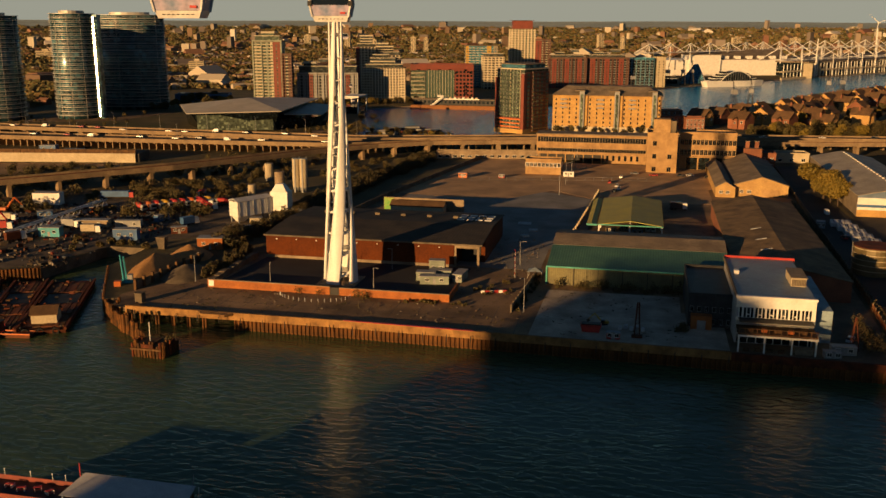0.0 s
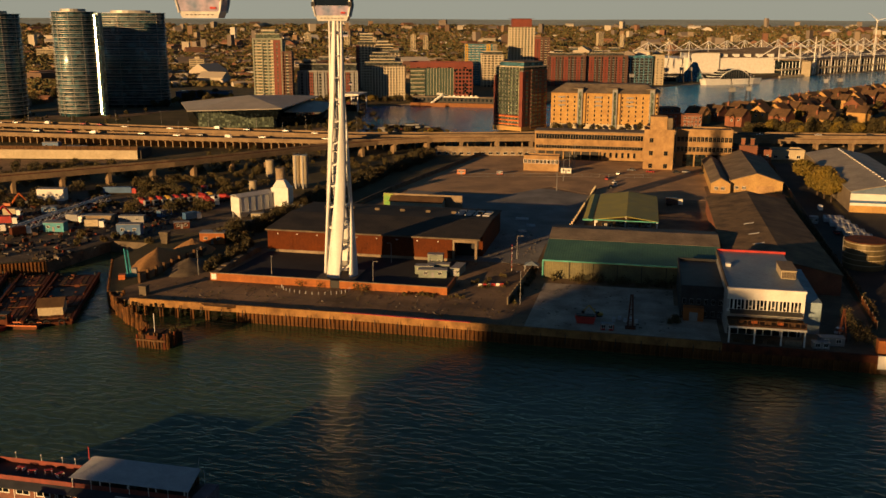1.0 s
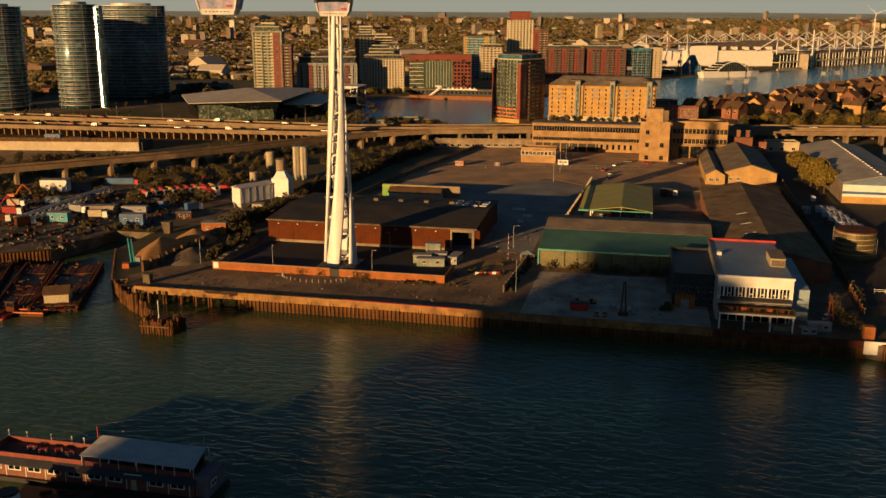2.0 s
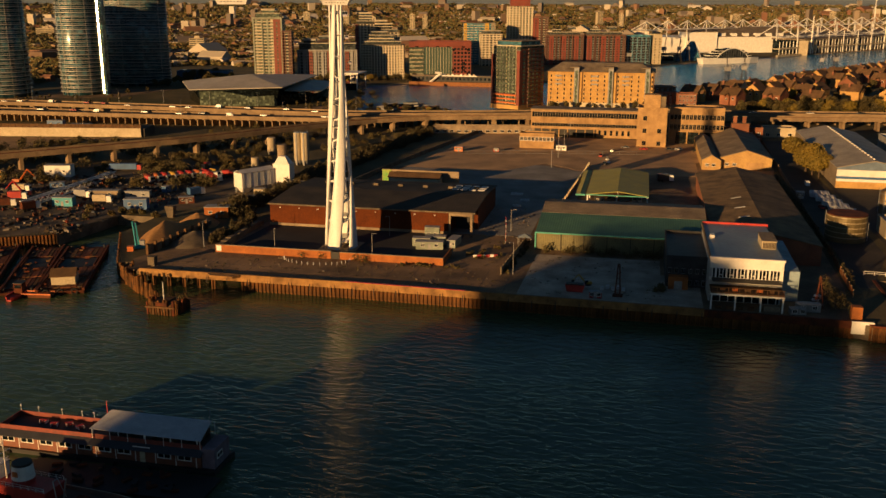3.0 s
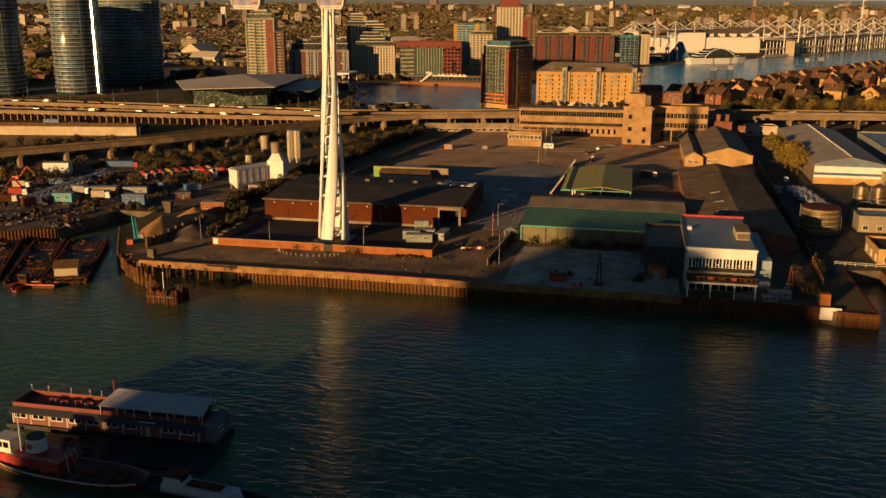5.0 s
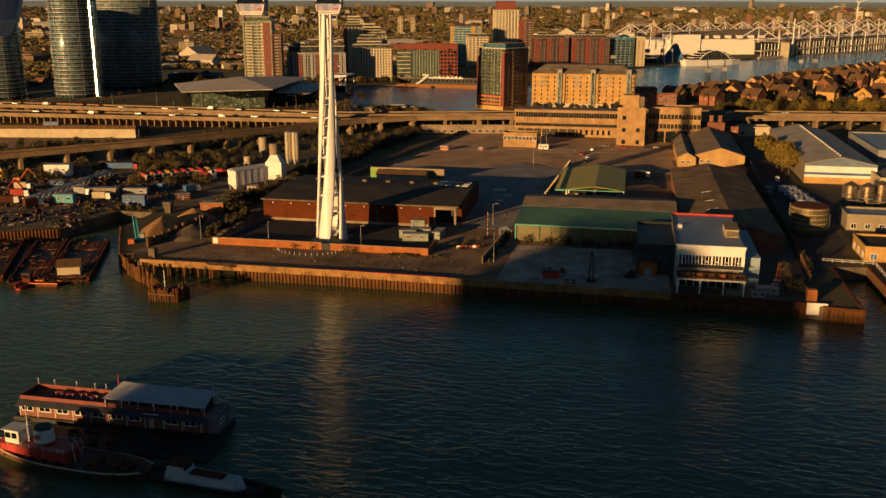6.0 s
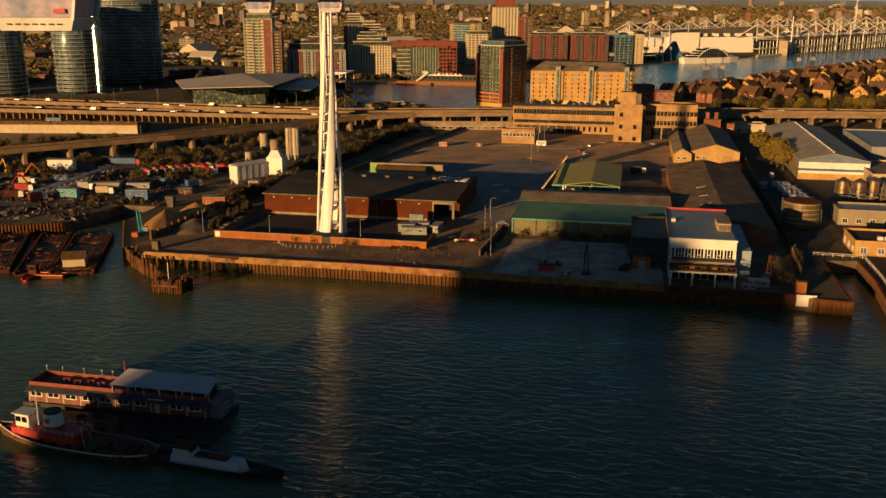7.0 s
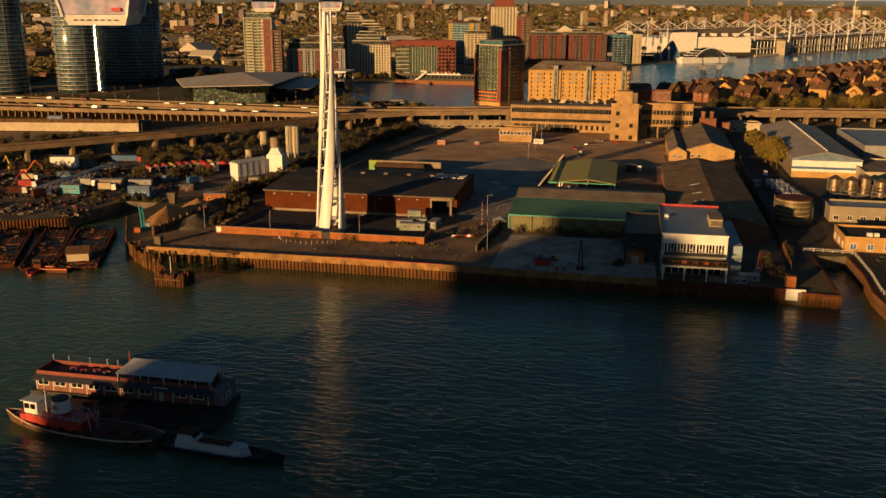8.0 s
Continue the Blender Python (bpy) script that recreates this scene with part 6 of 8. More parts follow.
for i in range(12):
    x = -29 + i * 5.2
    part("rib", B(x - 0.25, x + 0.25, -8.95, -8.62, 8, 8 + 13.2 * math.sin(math.pi * (x + 34) / 70) ** .75), STEEL, ship, world=False)
bm = bmesh.new()
tube(bm, (-22, 0, 20), (-22, 0, 27), 0.3, 5)
part("mast", bm, WHITE, ship, world=False)


def dock_crane(x, y, h, rz):
    c = thing("dock_crane", (x, y, 0), "dark preserved quayside crane", "crane", "dock cranes", rz=rz)
    for sx, sy in ((-3, -3), (3, -3), (3, 3), (-3, 3)):
        bm = bmesh.new()
        tube(bm, (sx, sy, -0.2), (sx * .45, sy * .45, h * 0.6), 0.4, 5)
        part("leg", bm, BLACK, c, world=False)
    for k in (0.2, 0.4):
        part("brace", B(-2.6 + k * 2, 2.6 - k * 2, -2.6 + k * 2, 2.6 - k * 2, h * k, h * k + .5), BLACK, c, world=False)
    part("cab", B(-2.2, 2.2, -2.8, 2.8, h * 0.6, h * 0.76), GREYPAINT, c, world=False)
    bm = bmesh.new()
    for s in (-.6, .6):
        tube(bm, (s, -1, h * .76), (s * .3, -5, h * 1.25), 0.25, 5)
    part("jib", bm, BLACK, c, world=False)


for x, y, h, r in ((30, 1262, 26, 30), (50, 1276, 26, 10), (84, 925, 24, 200), (100, 935, 25, 180), (196, 1090, 24, 170), (214, 1110, 24, 190), (-12, 1135, 24, 20), (62, 1296, 25, 0)):
    dock_crane(x, y, h, r)

# ---- houses ----
HB = [YELLOWBRICK, REDBRICK, YELLOWBRICK, CREAM]
house_protos = []
for k, wm in enumerate(HB):
    hs = thing("terraced_house", (0, 0, -60 - k * 30), "brick dockside house with steep brown tiled gable roof" if k < 3 else "cream rendered house with brown tiled roof", "house", "dockside houses")
    bm = bmesh.new()
    gable_wall(bm, -7, 7, -7.6, 7.6, -0.3, 7.6, 13, "x" if k % 2 else "y")
    part("wall", bm, wm, hs, world=False)
    bm = bmesh.new()
    gable(bm, -7, 7, -7.6, 7.6, 7.5, 12.95, "x" if k % 2 else "y", over=0.5)
    part("roof", bm, TILE_R, hs, world=False)
    part("chimney", B(-3.5, -2.3, 1, 2.4, 9, 14.2), REDBRICK, hs, world=False)
    part("porch", B(-2, 2, -9.8, -7.62, -0.2, 6.8), wm, hs, world=False)
    bm = bmesh.new()
    gable(bm, -2.4, 2.4, -10.2, -6.6, 6.8, 9.2, "y")
    part("porch_roof", bm, TILE_R, hs, world=False)
    wme = window_mesh(1.3, 1.5, WHITE, GLASS_D)
    place("window", wme, hs, pose(4.4, -7.6, 4.6))
    place("window", wme, hs, pose(0, -9.8, 4.2))
    house_protos.append(hs)
rn = random.Random(21)
placed = []
for k in range(6):
    for i in range(24):
        s = i * 24.0
        x, y = 48 + s * 0.53 + k * 25 + rn.uniform(-3, 3), 775 + s * 0.85 - k * 14 + rn.uniform(-3, 3)
        if y < 722 + 0.12 * x or x > 60 + 0.36 * y or any(inside(x + dx, y + dy, DOCK_A) for dx in (-9, 9) for dy in (-9, 9)):
            continue
        if k >= 2 and rn.random() < 0.62 or rn.random() < 0.08:
            tree(x, y, rn.uniform(0.7, 1.2), rn.choice((0, 1, 2, 3)), group="garden trees")
            continue
        placed.append((x, y, k))
for n_, (x, y, k) in enumerate(placed):
    pr = house_protos[rn.choice((0, 0, 1, 2, 0, 1) if k < 4 else (3, 1, 0))]
    if n_ < 4:
        house_protos[n_].matrix_basis = pose(x, y, 0, 0, 0, -33 if n_ % 2 else 57)
    else:
        copy_thing(pr, pose(x, y, 0, 0, 0, rn.choice((57, -33, -33, -30)) + rn.uniform(-4, 4)))
for x, y, w, d in ((24, 742, 18, 14), (40, 735, 14, 12), (22, 790, 22, 16)):
    block("brick_terrace", "low red brick terrace with flat metal roof", x, y, w, d, 9, 10, REDBRICK, GREYROOF, 3, 5, (1.3, 1.5), WHITE, GLASS_D, "F", "house")

# ---- dockside pavilion, cable station, floating platform ----
cr = thing("faceted_pavilion", (-290, 660, 0), "low faceted glass exhibition pavilion with sharp grey roofs", "pavilion")
bm = bmesh.new()
prism(bm, [(-352, 690), (-316, 642), (-268, 662), (-270, 735), (-300, 760)], 0, 13.5, top=[(-360, 700), (-322, 636), (-262, 655), (-266, 742), (-306, 768)])
part("glass_wall", bm, GLASS_D, cr)
bm = bmesh.new()


def facet(bm, *pts, t=0.6):
    lo = [bm.verts.new(p) for p in pts]
    hi = [bm.verts.new((p[0], p[1], p[2] + t)) for p in pts]
    bm.faces.new(lo)
    bm.faces.new(hi)
    for i in range(len(pts)):
        bm.faces.new((lo[i], lo[(i + 1) % len(pts)], hi[(i + 1) % len(pts)], hi[i]))


facet(bm, (-366, 705, 13), (-324, 633, 13.5), (-300, 690, 21))
facet(bm, (-366, 705, 13), (-300, 690, 21), (-304, 772, 15))
FOLD = mat("folded_metal_roof", (0.46, 0.42, 0.36), (0.34, 0.31, 0.26), 9, 0.6, 0.1)
part("roof", bm, FOLD, cr, "grey folded metal roof")
bm = bmesh.new()
facet(bm, (-324, 633, 13.5), (-258, 652, 15), (-300, 690, 21))
facet(bm, (-258, 652, 15), (-262, 746, 17), (-300, 690, 21))
facet(bm, (-300, 690, 21), (-262, 746, 17), (-304, 772, 15))
part("roof", bm, FOLD, cr)
bm = bmesh.new()
prism(bm, [(-317, 640.5), (-266, 660), (-266.6, 656.4), (-317.6, 636.6)], 1, 12.4)
part("green_glazing", bm, GLASS_G, cr, "green-tinted glazed entrance wall")
bm = bmesh.new()
prism(bm, [(-268, 668), (-250, 690), (-256, 736), (-268, 748)], 0, 8, top=[(-272, 660), (-244, 692), (-252, 744), (-270, 752)])
part("east_wing", bm, GLASS_D, cr)
bm = bmesh.new()
facet(bm, (-290, 652, 12), (-240, 690, 9.5), (-270, 722, 16))
facet(bm, (-240, 690, 9.5), (-250, 752, 11), (-270, 722, 16))
part("east_roof", bm, FOLD, cr)

stn = thing("cable_station", (-252, 808, 0), "white arched cable-car terminal over the dock", "station")
part("base", B(-259, -245, 800, 826, -1.6, 6), GLASS_D, stn)
bm = bmesh.new()
for y in (800, 826):
    for x in (-259, -245):
        tube(bm, (x, y, 0), (x, y, 13), 0.6, 6)
    tube(bm, (-259, y, 13), (-245, y, 14.5), 0.6, 6)
part("portal_frame", bm, WHITE, stn)
part("roof", B(-260, -244, 799, 827, 14.3, 15.3), WHITE, stn)
pf = thing("floating_platform", (-175, 880, -1.4), "timber floating restaurant platform with white stair", "platform")
# Sunlight on the pontoon side is painted in as brighter, redder timber
part("pontoon", B(-216, -112, 876, 892, -1.8, 2.2), mat("sunlit_timber", (0.30, 0.13, 0.05), (0.18, 0.075, 0.03), 2, 0.8, 0.4, ribs=0.6), pf)
part("pavilion", B(-214, -114, 880, 890, 2.2, 7.5), BLACK, pf)
for i in range(24):
    part("window", B(-212 + i * 4.05, -210 + i * 4.05, 879.8, 879.98, 4.0, 6.2), GLASS_D, pf)
part("terrace_rail", B(-190, -150, 878.6, 878.8, 7.6, 8.6), WHITE, pf)
for i in range(9):
    part("parasol", B(-188 + i * 4.2, -186 + i * 4.2, 882, 884, 8.1, 9.6), WHITE if i % 2 else CREAM, pf)
part("roof", B(-215, -113, 879, 891, 7.5, 8.1), GREYROOF, pf)
bm = bmesh.new()
tube(bm, (-196, 877, 1.5), (-184, 877, 10.5), 1.1, 4)
tube(bm, (-184, 877, 10.5), (-190, 877, 11), 1.0, 4)
part("stair", bm, WHITE, pf)

# ---- cables and cabins ----
cab_m = mat("cabin_shell", (0.82, 0.8, 0.77), None, 2, 0.35, 0.03)
VINYL = mat("printed_vinyl", (0.42, 0.36, 0.48), (0.18, 0.26, 0.42), 1.2, 0.4, 0.0, fine=4, stain=0.2)


def gondola(x, y, z, s=1.0, rz=0.0, hang=3.2, label="white cable-car cabin with printed vinyl windows"):
    c = thing("cable_cabin", (x, y, z), label, "cable car", "cable-car cabins", rz=rz)
    c.scale = (s, s, s)
    bm = bmesh.new()
    prism(bm, [(-0.98, -0.8), (0.98, -0.8), (0.98, 0.8), (-0.98, 0.8)], 0, 0.36, top=[(-1.12, -0.92), (1.12, -0.92), (1.12, 0.92), (-1.12, 0.92)])
    part("shell", bm, cab_m, c, world=False)
    bm = bmesh.new()
    prism(bm, [(-1.09, -0.9), (1.09, -0.9), (1.09, 0.9), (-1.09, 0.9)], 0.37, 1.0, top=[(-1.24, -0.99), (1.24, -0.99), (1.24, 0.99), (-1.24, 0.99)])
    part("pane", bm, VINYL, c, "printed purple and orange vinyl panes", world=False)
    bm = bmesh.new()
    prism(bm, [(-1.2, -0.98), (1.2, -0.98), (1.2, 0.98), (-1.2, 0.98)], 1.02, 2.1, top=[(-1.12, -0.9), (1.12, -0.9), (1.12, 0.9), (-1.12, 0.9)])
    part("pane", bm, GLASS_D, c, "dark tinted upper panes", world=False)
    for sx in (-1, 1):
        for sy in (-1, 1):
            bm = bmesh.new()
            tube(bm, (sx * 1.1, sy * 0.9, 0.3), (sx * 1.25, sy * 1.0, 1.0), 0.07, 6)
            tube(bm, (sx * 1.25, sy * 1.0, 1.0), (sx * 1.15, sy * 0.92, 2.1), 0.08, 6)
            part("corner_post", bm, cab_m, c, world=False)
        part("bumper", B(sx * 1.24 - 0.12, sx * 1.24 + 0.12, -1.08, -0.6, 0.95, 1.25), BLACK, c, world=False)
    part("roof", B(-1.15, 1.15, -0.93, 0.93, 2.1, 2.25), cab_m, c, world=False)
    for i in range(7):
        part("vent", B(-0.75 + i * 0.23, -0.63 + i * 0.23, -0.9, -0.83, 0.16, 0.2), BLACK, c, world=False)
    part("route_badge", B(0.6, 0.92, -1.0, -0.95, 0.48, 0.6), RED, c, world=False)
    bm = bmesh.new()
    tube(bm, (0, 0, 2.25), (0, 0, 2.25 + hang), 0.07, 6)
    tube(bm, (0, -0.5, 2.25 + hang), (0, 0.5, 2.25 + hang), 0.12, 6)
    part("hanger", bm, STEEL, c, world=False)


gondola(-18.5, 37.6, 80.15, 0.85, 12, hang=4.0)
gondola(-2.5, -16.7, 80.55, 0.9, 12, hang=3.75)
gondola(-17.9, 55.1, 80.0, 0.95, 12, hang=3.3)
slope_top = [(-90, 273.5, 86.6), (-179, 549, 73.6), (-252, 800, 12)]
for (x0, y0, z0), (x1, y1, z1), us in ((slope_top[0], slope_top[1], (0.45,)), (slope_top[1], slope_top[2], (0.2, 0.55, 0.85))):
    for u in us:
        sag = 4 * u * (1 - u) * 3
        gondola(x0 + (x1 - x0) * u + 3.5, y0 + (y1 - y0) * u, z0 + (z1 - z0) * u - sag - 5.45, 1.0, 12)
cables = thing("cable_line", (-90, 273.5, 0), "thin steel ropes of the cable-car line", "cable")
for off, hung in ((-3.5, [(-18.5, 37.6, 85.46)]), (3.5, [(-2.5, -16.7, 85.95), (-17.9, 55.1, 85.27)])):
    stops = [(20 + off, -190, 92)] + hung + [(-90 + off, 273.5, 87.9), (-179 + off, 549, 73.6), (-252 + off, 800, 12)]
    spans = list(zip(stops, stops[1:]))
    for k, (p, q) in enumerate(spans):
        p, q = Vector(p), Vector(q)
        bm = bmesh.new()
        last = p
        for i in range(1, 9):
            u = i / 8
            pt = p + (q - p) * u - Vector((0, 0, 4 * u * (1 - u) * (3 if k > len(hung) else 0.0)))
            tube(bm, last, pt, 0.04, 4)
            last = pt
        part("rope", bm, STEEL, cables)
sm = thing("south_cable_mast", (20, -190, -6), "white steel cable mast standing in the river", "cable tower")
bm = bmesh.new()
tube(bm, (20, -190, -8), (20, -190, 92), 3.2, 10, r2=1.5)
part("mast", bm, TOWERW, sm)
part("crossarm", B(15, 25, -191, -189, 91, 92.5), TOWERW, sm)

# ---- boats ----
def hull(bm, L, beam, z0, z1, bow=1.0, sheer=0.8, n=14, stern=0.75, mi=0):
    """Round-ended boat hull along x, bow at +x; rails rise towards the ends."""
    rows = []
    for i in range(n + 1):
        u = -1 + 2 * i / n
        k = max(0.02, (1 - max(0, u) ** 2.4)) if u > 0 else max(0.02, 1 - (1 - stern * 0.4) * (-u) ** 5)
        hb = beam / 2 * k
        top = z1 + sheer * (u ** 2) * (1.6 if u > 0 else 0.7)
        x = u * L / 2
        rows.append([bm.verts.new((x * (0.93 if u > 0 else 0.96), -hb * 0.72, z0)), bm.verts.new((x, -hb, top)), bm.verts.new((x, -hb + 0.25 * k, top)), bm.verts.new((x * .97, -hb * .85, z1 - 0.5)),
                     bm.verts.new((x * .97, hb * .85, z1 - 0.5)), bm.verts.new((x, hb - 0.25 * k, top)), bm.verts.new((x, hb, top)), bm.verts.new((x * (0.93 if u > 0 else 0.96), hb * 0.72, z0))])
    for a, b in zip(rows, rows[1:]):
        for j in range(8):
            bm.faces.new((a[j], a[(j + 1) % 8], b[(j + 1) % 8], b[j])).material_index = mi
    bm.faces.new(rows[0])
    bm.faces.new(rows[-1][::-1])


MAROON = mat("faded_maroon_paint", (0.26, 0.05, 0.03), (0.13, 0.03, 0.02), 2, 0.7, 0.3)
hb = thing("houseboat", (-90.2, 130.8, -4), "long brown floating restaurant boat with roof terrace", "boat", rz=-0.5)
hb.scale = (0.87, 0.68, 0.86)
part("pontoon_hull", B(-26, 27, -6, 6.4, -1.2, 1.0), BLACK, hb, world=False)
part("cabin", B(-24.5, 23.5, -5, 5, 1.0, 4.6), VARNISH, hb, "brown planked cabin", world=False)
wme = window_mesh(2.8, 1.0, WHITE, GLASS_D, 1, 0.2)
for i in range(10):
    if i != 7:
        place("window", wme, hb, pose(-22.5 + i * 4.7, -5, 2.6))
part("door", B(9.4, 10.6, -5.1, -5.0, 1.0, 3.4), CREAM, hb, world=False)
part("name_board", B(8, 12, -5.4, -5.2, 4.1, 4.7), WHITE, hb, "white name board with plain bars", world=False)
for i in range(11):
    part("pilaster", B(-24.6 + i * 4.7, -24.45 + i * 4.7, -5.12, -5.0, 1, 4.4), WHITE, hb, world=False)
bm = bmesh.new()
slope(bm, -25, 24, -6.4, 4.0, -4.2, 4.9, 0.12)
part("side_roof", bm, mat("dark_slate", (0.045, 0.05, 0.06), None, 2, 0.6), hb, world=False)
part("roof_deck", B(-25, 24, -4.2, 5.4, 4.75, 4.95), BLACK, hb, world=False)
for x0, x1, y0, y1 in ((-24.8, -2, -4.1, -3.9), (-24.8, -2, 5.0, 5.2), (-24.8, -24.6, -3.9, 5.0), (-2, 23.6, -4.1, -3.9)):
    part("bulwark", B(x0, x1, y0, y1, 4.95, 6.0), MAROON, hb, "red-brown terrace bulwark", world=False)
bm = bmesh.new()
facet(bm, (-2.5, -4.4, 7.2), (23.5, -4.4, 7.0), (22.5, 5.2, 8.2), (-1.5, 5.2, 8.4), t=0.1)
part("canopy", bm, TARP, hb, "grey tarpaulin canopy", world=False)
for i in range(7):
    x = -2 + i * 4.2
    for y in (-4.2, 5.0):
        bm = bmesh.new()
        tube(bm, (x, y, 4.95), (x, y, 7.1 if y < 0 else 8.2), 0.08, 5)
        part("canopy_post", bm, WHITE, hb, world=False)
    part("canopy_seam", B(x, x + 0.12, -4.3, -4.2, 6.6, 7.1), WHITE, hb, world=False)
part("terrace_screen", B(4, 22, 5.0, 5.15, 4.95, 6.6), WOOD, hb, world=False)
for i in range(4):
    tb = thing("picnic_table", (0, 0, 0), "red picnic table on the boat terrace", "table", "boat terrace tables")
    tb.matrix_basis = base_of(hb) @ pose(-17 + i * 3.2, 1.6 - (i % 2), 4.95, 0, 0, 20 * i)
    part("tabletop", B(-0.9, 0.9, -0.4, 0.4, 0.7, 0.78), RED, tb, world=False)
    for y in (-0.75, 0.75):
        part("bench", B(-0.9, 0.9, y - .15, y + .15, 0.42, 0.48), RED, tb, world=False)
    for x in (-.7, .7):
        part("trestle", B(x - .05, x + .05, -0.8, 0.8, 0, 0.7), WHITE, tb, world=False)
bm = bmesh.new()
tube(bm, (-2.5, 4.8, 4.95), (-2.5, 4.8, 10.6), 0.1, 5)
part("flag_pole", bm, RED, hb, world=False)
for x in (-24.5, -20, -14, -9, -6):
    bm = bmesh.new()
    tube(bm, (x, 5, 6), (x, 5, 7.2), 0.05, 5)
    cyl(bm, x, 5, 7.2, 7.5, 0.14, n=6)
    part("deck_lamp", bm, WHITE, hb, world=False)
part("stern_cabin", B(23.6, 26.5, -4.6, 4.6, 1.0, 5.4), mat("faded_purple_canvas", (0.22, 0.17, 0.2), None, 2, 0.8), hb, world=False)
place("window", wme, hb, pose(26.5, -1.5, 3.0, 0, 0, 90))
rb_ = random.Random(12)
for i in range(9):
    x = 0.5 + i * 2.5
    part("stored_chair", B(x, x + 0.9, rb_.uniform(-3, 3), rb_.uniform(3.2, 4.2), 4.95, 5.9), rb_.choice((WOOD, BLACK, GREYPAINT)), hb, world=False)
bm = bmesh.new()
tube(bm, (21.5, 4.6, 4.95), (22.5, 4.6, 11.0), 0.07, 5)
part("aerial", bm, STEEL, hb, world=False)
for i in range(6):
    bm = bmesh.new()
    cyl(bm, -22 + i * 8.6, -6.15, -0.2, 0.7, 0.55, n=10)
    part("fender", bm, RUBBER, hb, world=False)
for k in range(5):
    part("canopy_rib", B(-1.9 + k * 6.1, -1.7 + k * 6.1, -4.4, -4.2, 6.2, 7.2), WHITE, hb, world=False)

tg = thing("red_tug", (-91.2, 112.0, -4), "old red and white tug with rusty hull and white funnel", "boat", rz=173.5)
tg.scale = (1, 0.95, 0.82)
bm = bmesh.new()
hull(bm, 37, 8.5, -1.2, 1.7, sheer=0.9)
part("hull", bm, mat("rust_brown_hull", (0.16, 0.065, 0.03), (0.05, 0.03, 0.02), 3, 0.7, 0.3), tg, world=False)
for s in (-1, 1):
    pts = [(-18 + i * 3.0, s * 4.25 * (1 - max(0, (-18 + i * 3.0) / 18.5) ** 2.4 if i > 6 else 1 - 0.6 * (abs(-18 + i * 3.0) / 18.5) ** 5), 1.5 + 0.9 * ((-18 + i * 3.0) / 18.5) ** 2 * (1.6 if i > 6 else 0.7)) for i in range(13)]
    for p, q in zip(pts, pts[1:]):
        bm = bmesh.new()
        tube(bm, p, q, 0.22, 5)
        part("rubbing_strake", bm, CREAM, tg, "cream rubbing strake", world=False)
bm = bmesh.new()
prism(bm, [(-2, -2.6), (13, -2.4), (14.4, 0), (13, 2.4), (-2, 2.6)], 1.2, 3.9)
part("deckhouse", bm, RED, tg, "red painted deckhouse", world=False)
bm = bmesh.new()
prism(bm, [(9, -1.8), (12.4, -1.6), (13.2, 0), (12.4, 1.6), (9, 1.8)], 3.9, 7.0)
wh = part("wheelhouse", bm, WHITE, tg, "white wheelhouse", world=False)
part("wheelhouse_roof", B(8.8, 13.1, -1.85, 1.85, 7.0, 7.15), TARP, wh, world=False)
for i in range(2):
    part("pane", B(9.5 + i * 1.5, 10.6 + i * 1.5, 1.72, 1.86, 5.2, 6.5), GLASS_D, wh, world=False)
    part("pane", B(9.5 + i * 1.5, 10.6 + i * 1.5, -1.86, -1.72, 5.2, 6.5), GLASS_D, wh, world=False)
bm = bmesh.new()
cyl(bm, 4.5, 0, 3.9, 5.0, 2.0, 1.95, n=18)
part("funnel_base", bm, RED, tg, world=False)
bm = bmesh.new()
cyl(bm, 4.5, 0, 5.0, 8.0, 2.0, 1.75, n=18)
fn = part("funnel", bm, WHITE, tg, "white funnel with dark cap", world=False, smooth=False)
bm = bmesh.new()
cyl(bm, 4.5, 0, 8.0, 8.5, 1.75, 1.7, n=18)
part("funnel_cap", bm, BLACK, fn, world=False)
bm = bmesh.new()
prism(bm, [(3.9, 1.99), (4.5, 2.06), (5.1, 1.99), (4.5, 2.0)], 6.0, 7.2)
part("emblem", bm, ORANGE, fn, world=False)
bm = bmesh.new()
tube(bm, (8.2, 0, 3.9), (8.2, 0, 13.0), 0.16, 6, r2=0.08)
tube(bm, (8.2, -1.6, 10.0), (8.2, 1.6, 10.0), 0.07, 5)
tube(bm, (8.2, -1.0, 8.4), (8.2, 1.0, 8.4), 0.07, 5)
part("mast", bm, WHITE, tg, world=False)
for i in range(9):
    x = -1.8 + i * 1.6
    for s in (-2.6, 2.6):
        bm = bmesh.new()
        tube(bm, (x, s, 3.9), (x, s, 4.9), 0.05, 4)
        part("stanchion", bm, WHITE, tg, world=False)
bm = bmesh.new()
for s in (-2.6, 2.6):
    for z in (4.4, 4.9):
        tube(bm, (-1.8, s, z), (8.6, s, z), 0.04, 4)
part("guard_rail", bm, WHITE, tg, world=False)
bm = bmesh.new()
tube(bm, (-3.5, 0, 1.2), (-4.5, 0, 6.4), 0.15, 5)
part("derrick", bm, STEEL, tg, world=False)
for i in range(10):
    bm = bmesh.new()
    cyl(bm, -16.5 + i * 3.2, 3.6 - 0.02 * i * i, 0.9, 1.9, 0.5, n=10)
    part("tyre_fender", bm, RUBBER, tg, world=False)
part("windlass", B(14.6, 16.0, -0.7, 0.7, 1.4, 2.5), STEEL, tg, world=False)
bm = bmesh.new()
tube(bm, (-3.2, 1.2, 1.2), (-2.2, 0.6, 5.6), 0.1, 5)
tube(bm, (-3.2, -1.2, 1.2), (-2.2, -0.6, 5.6), 0.1, 5)
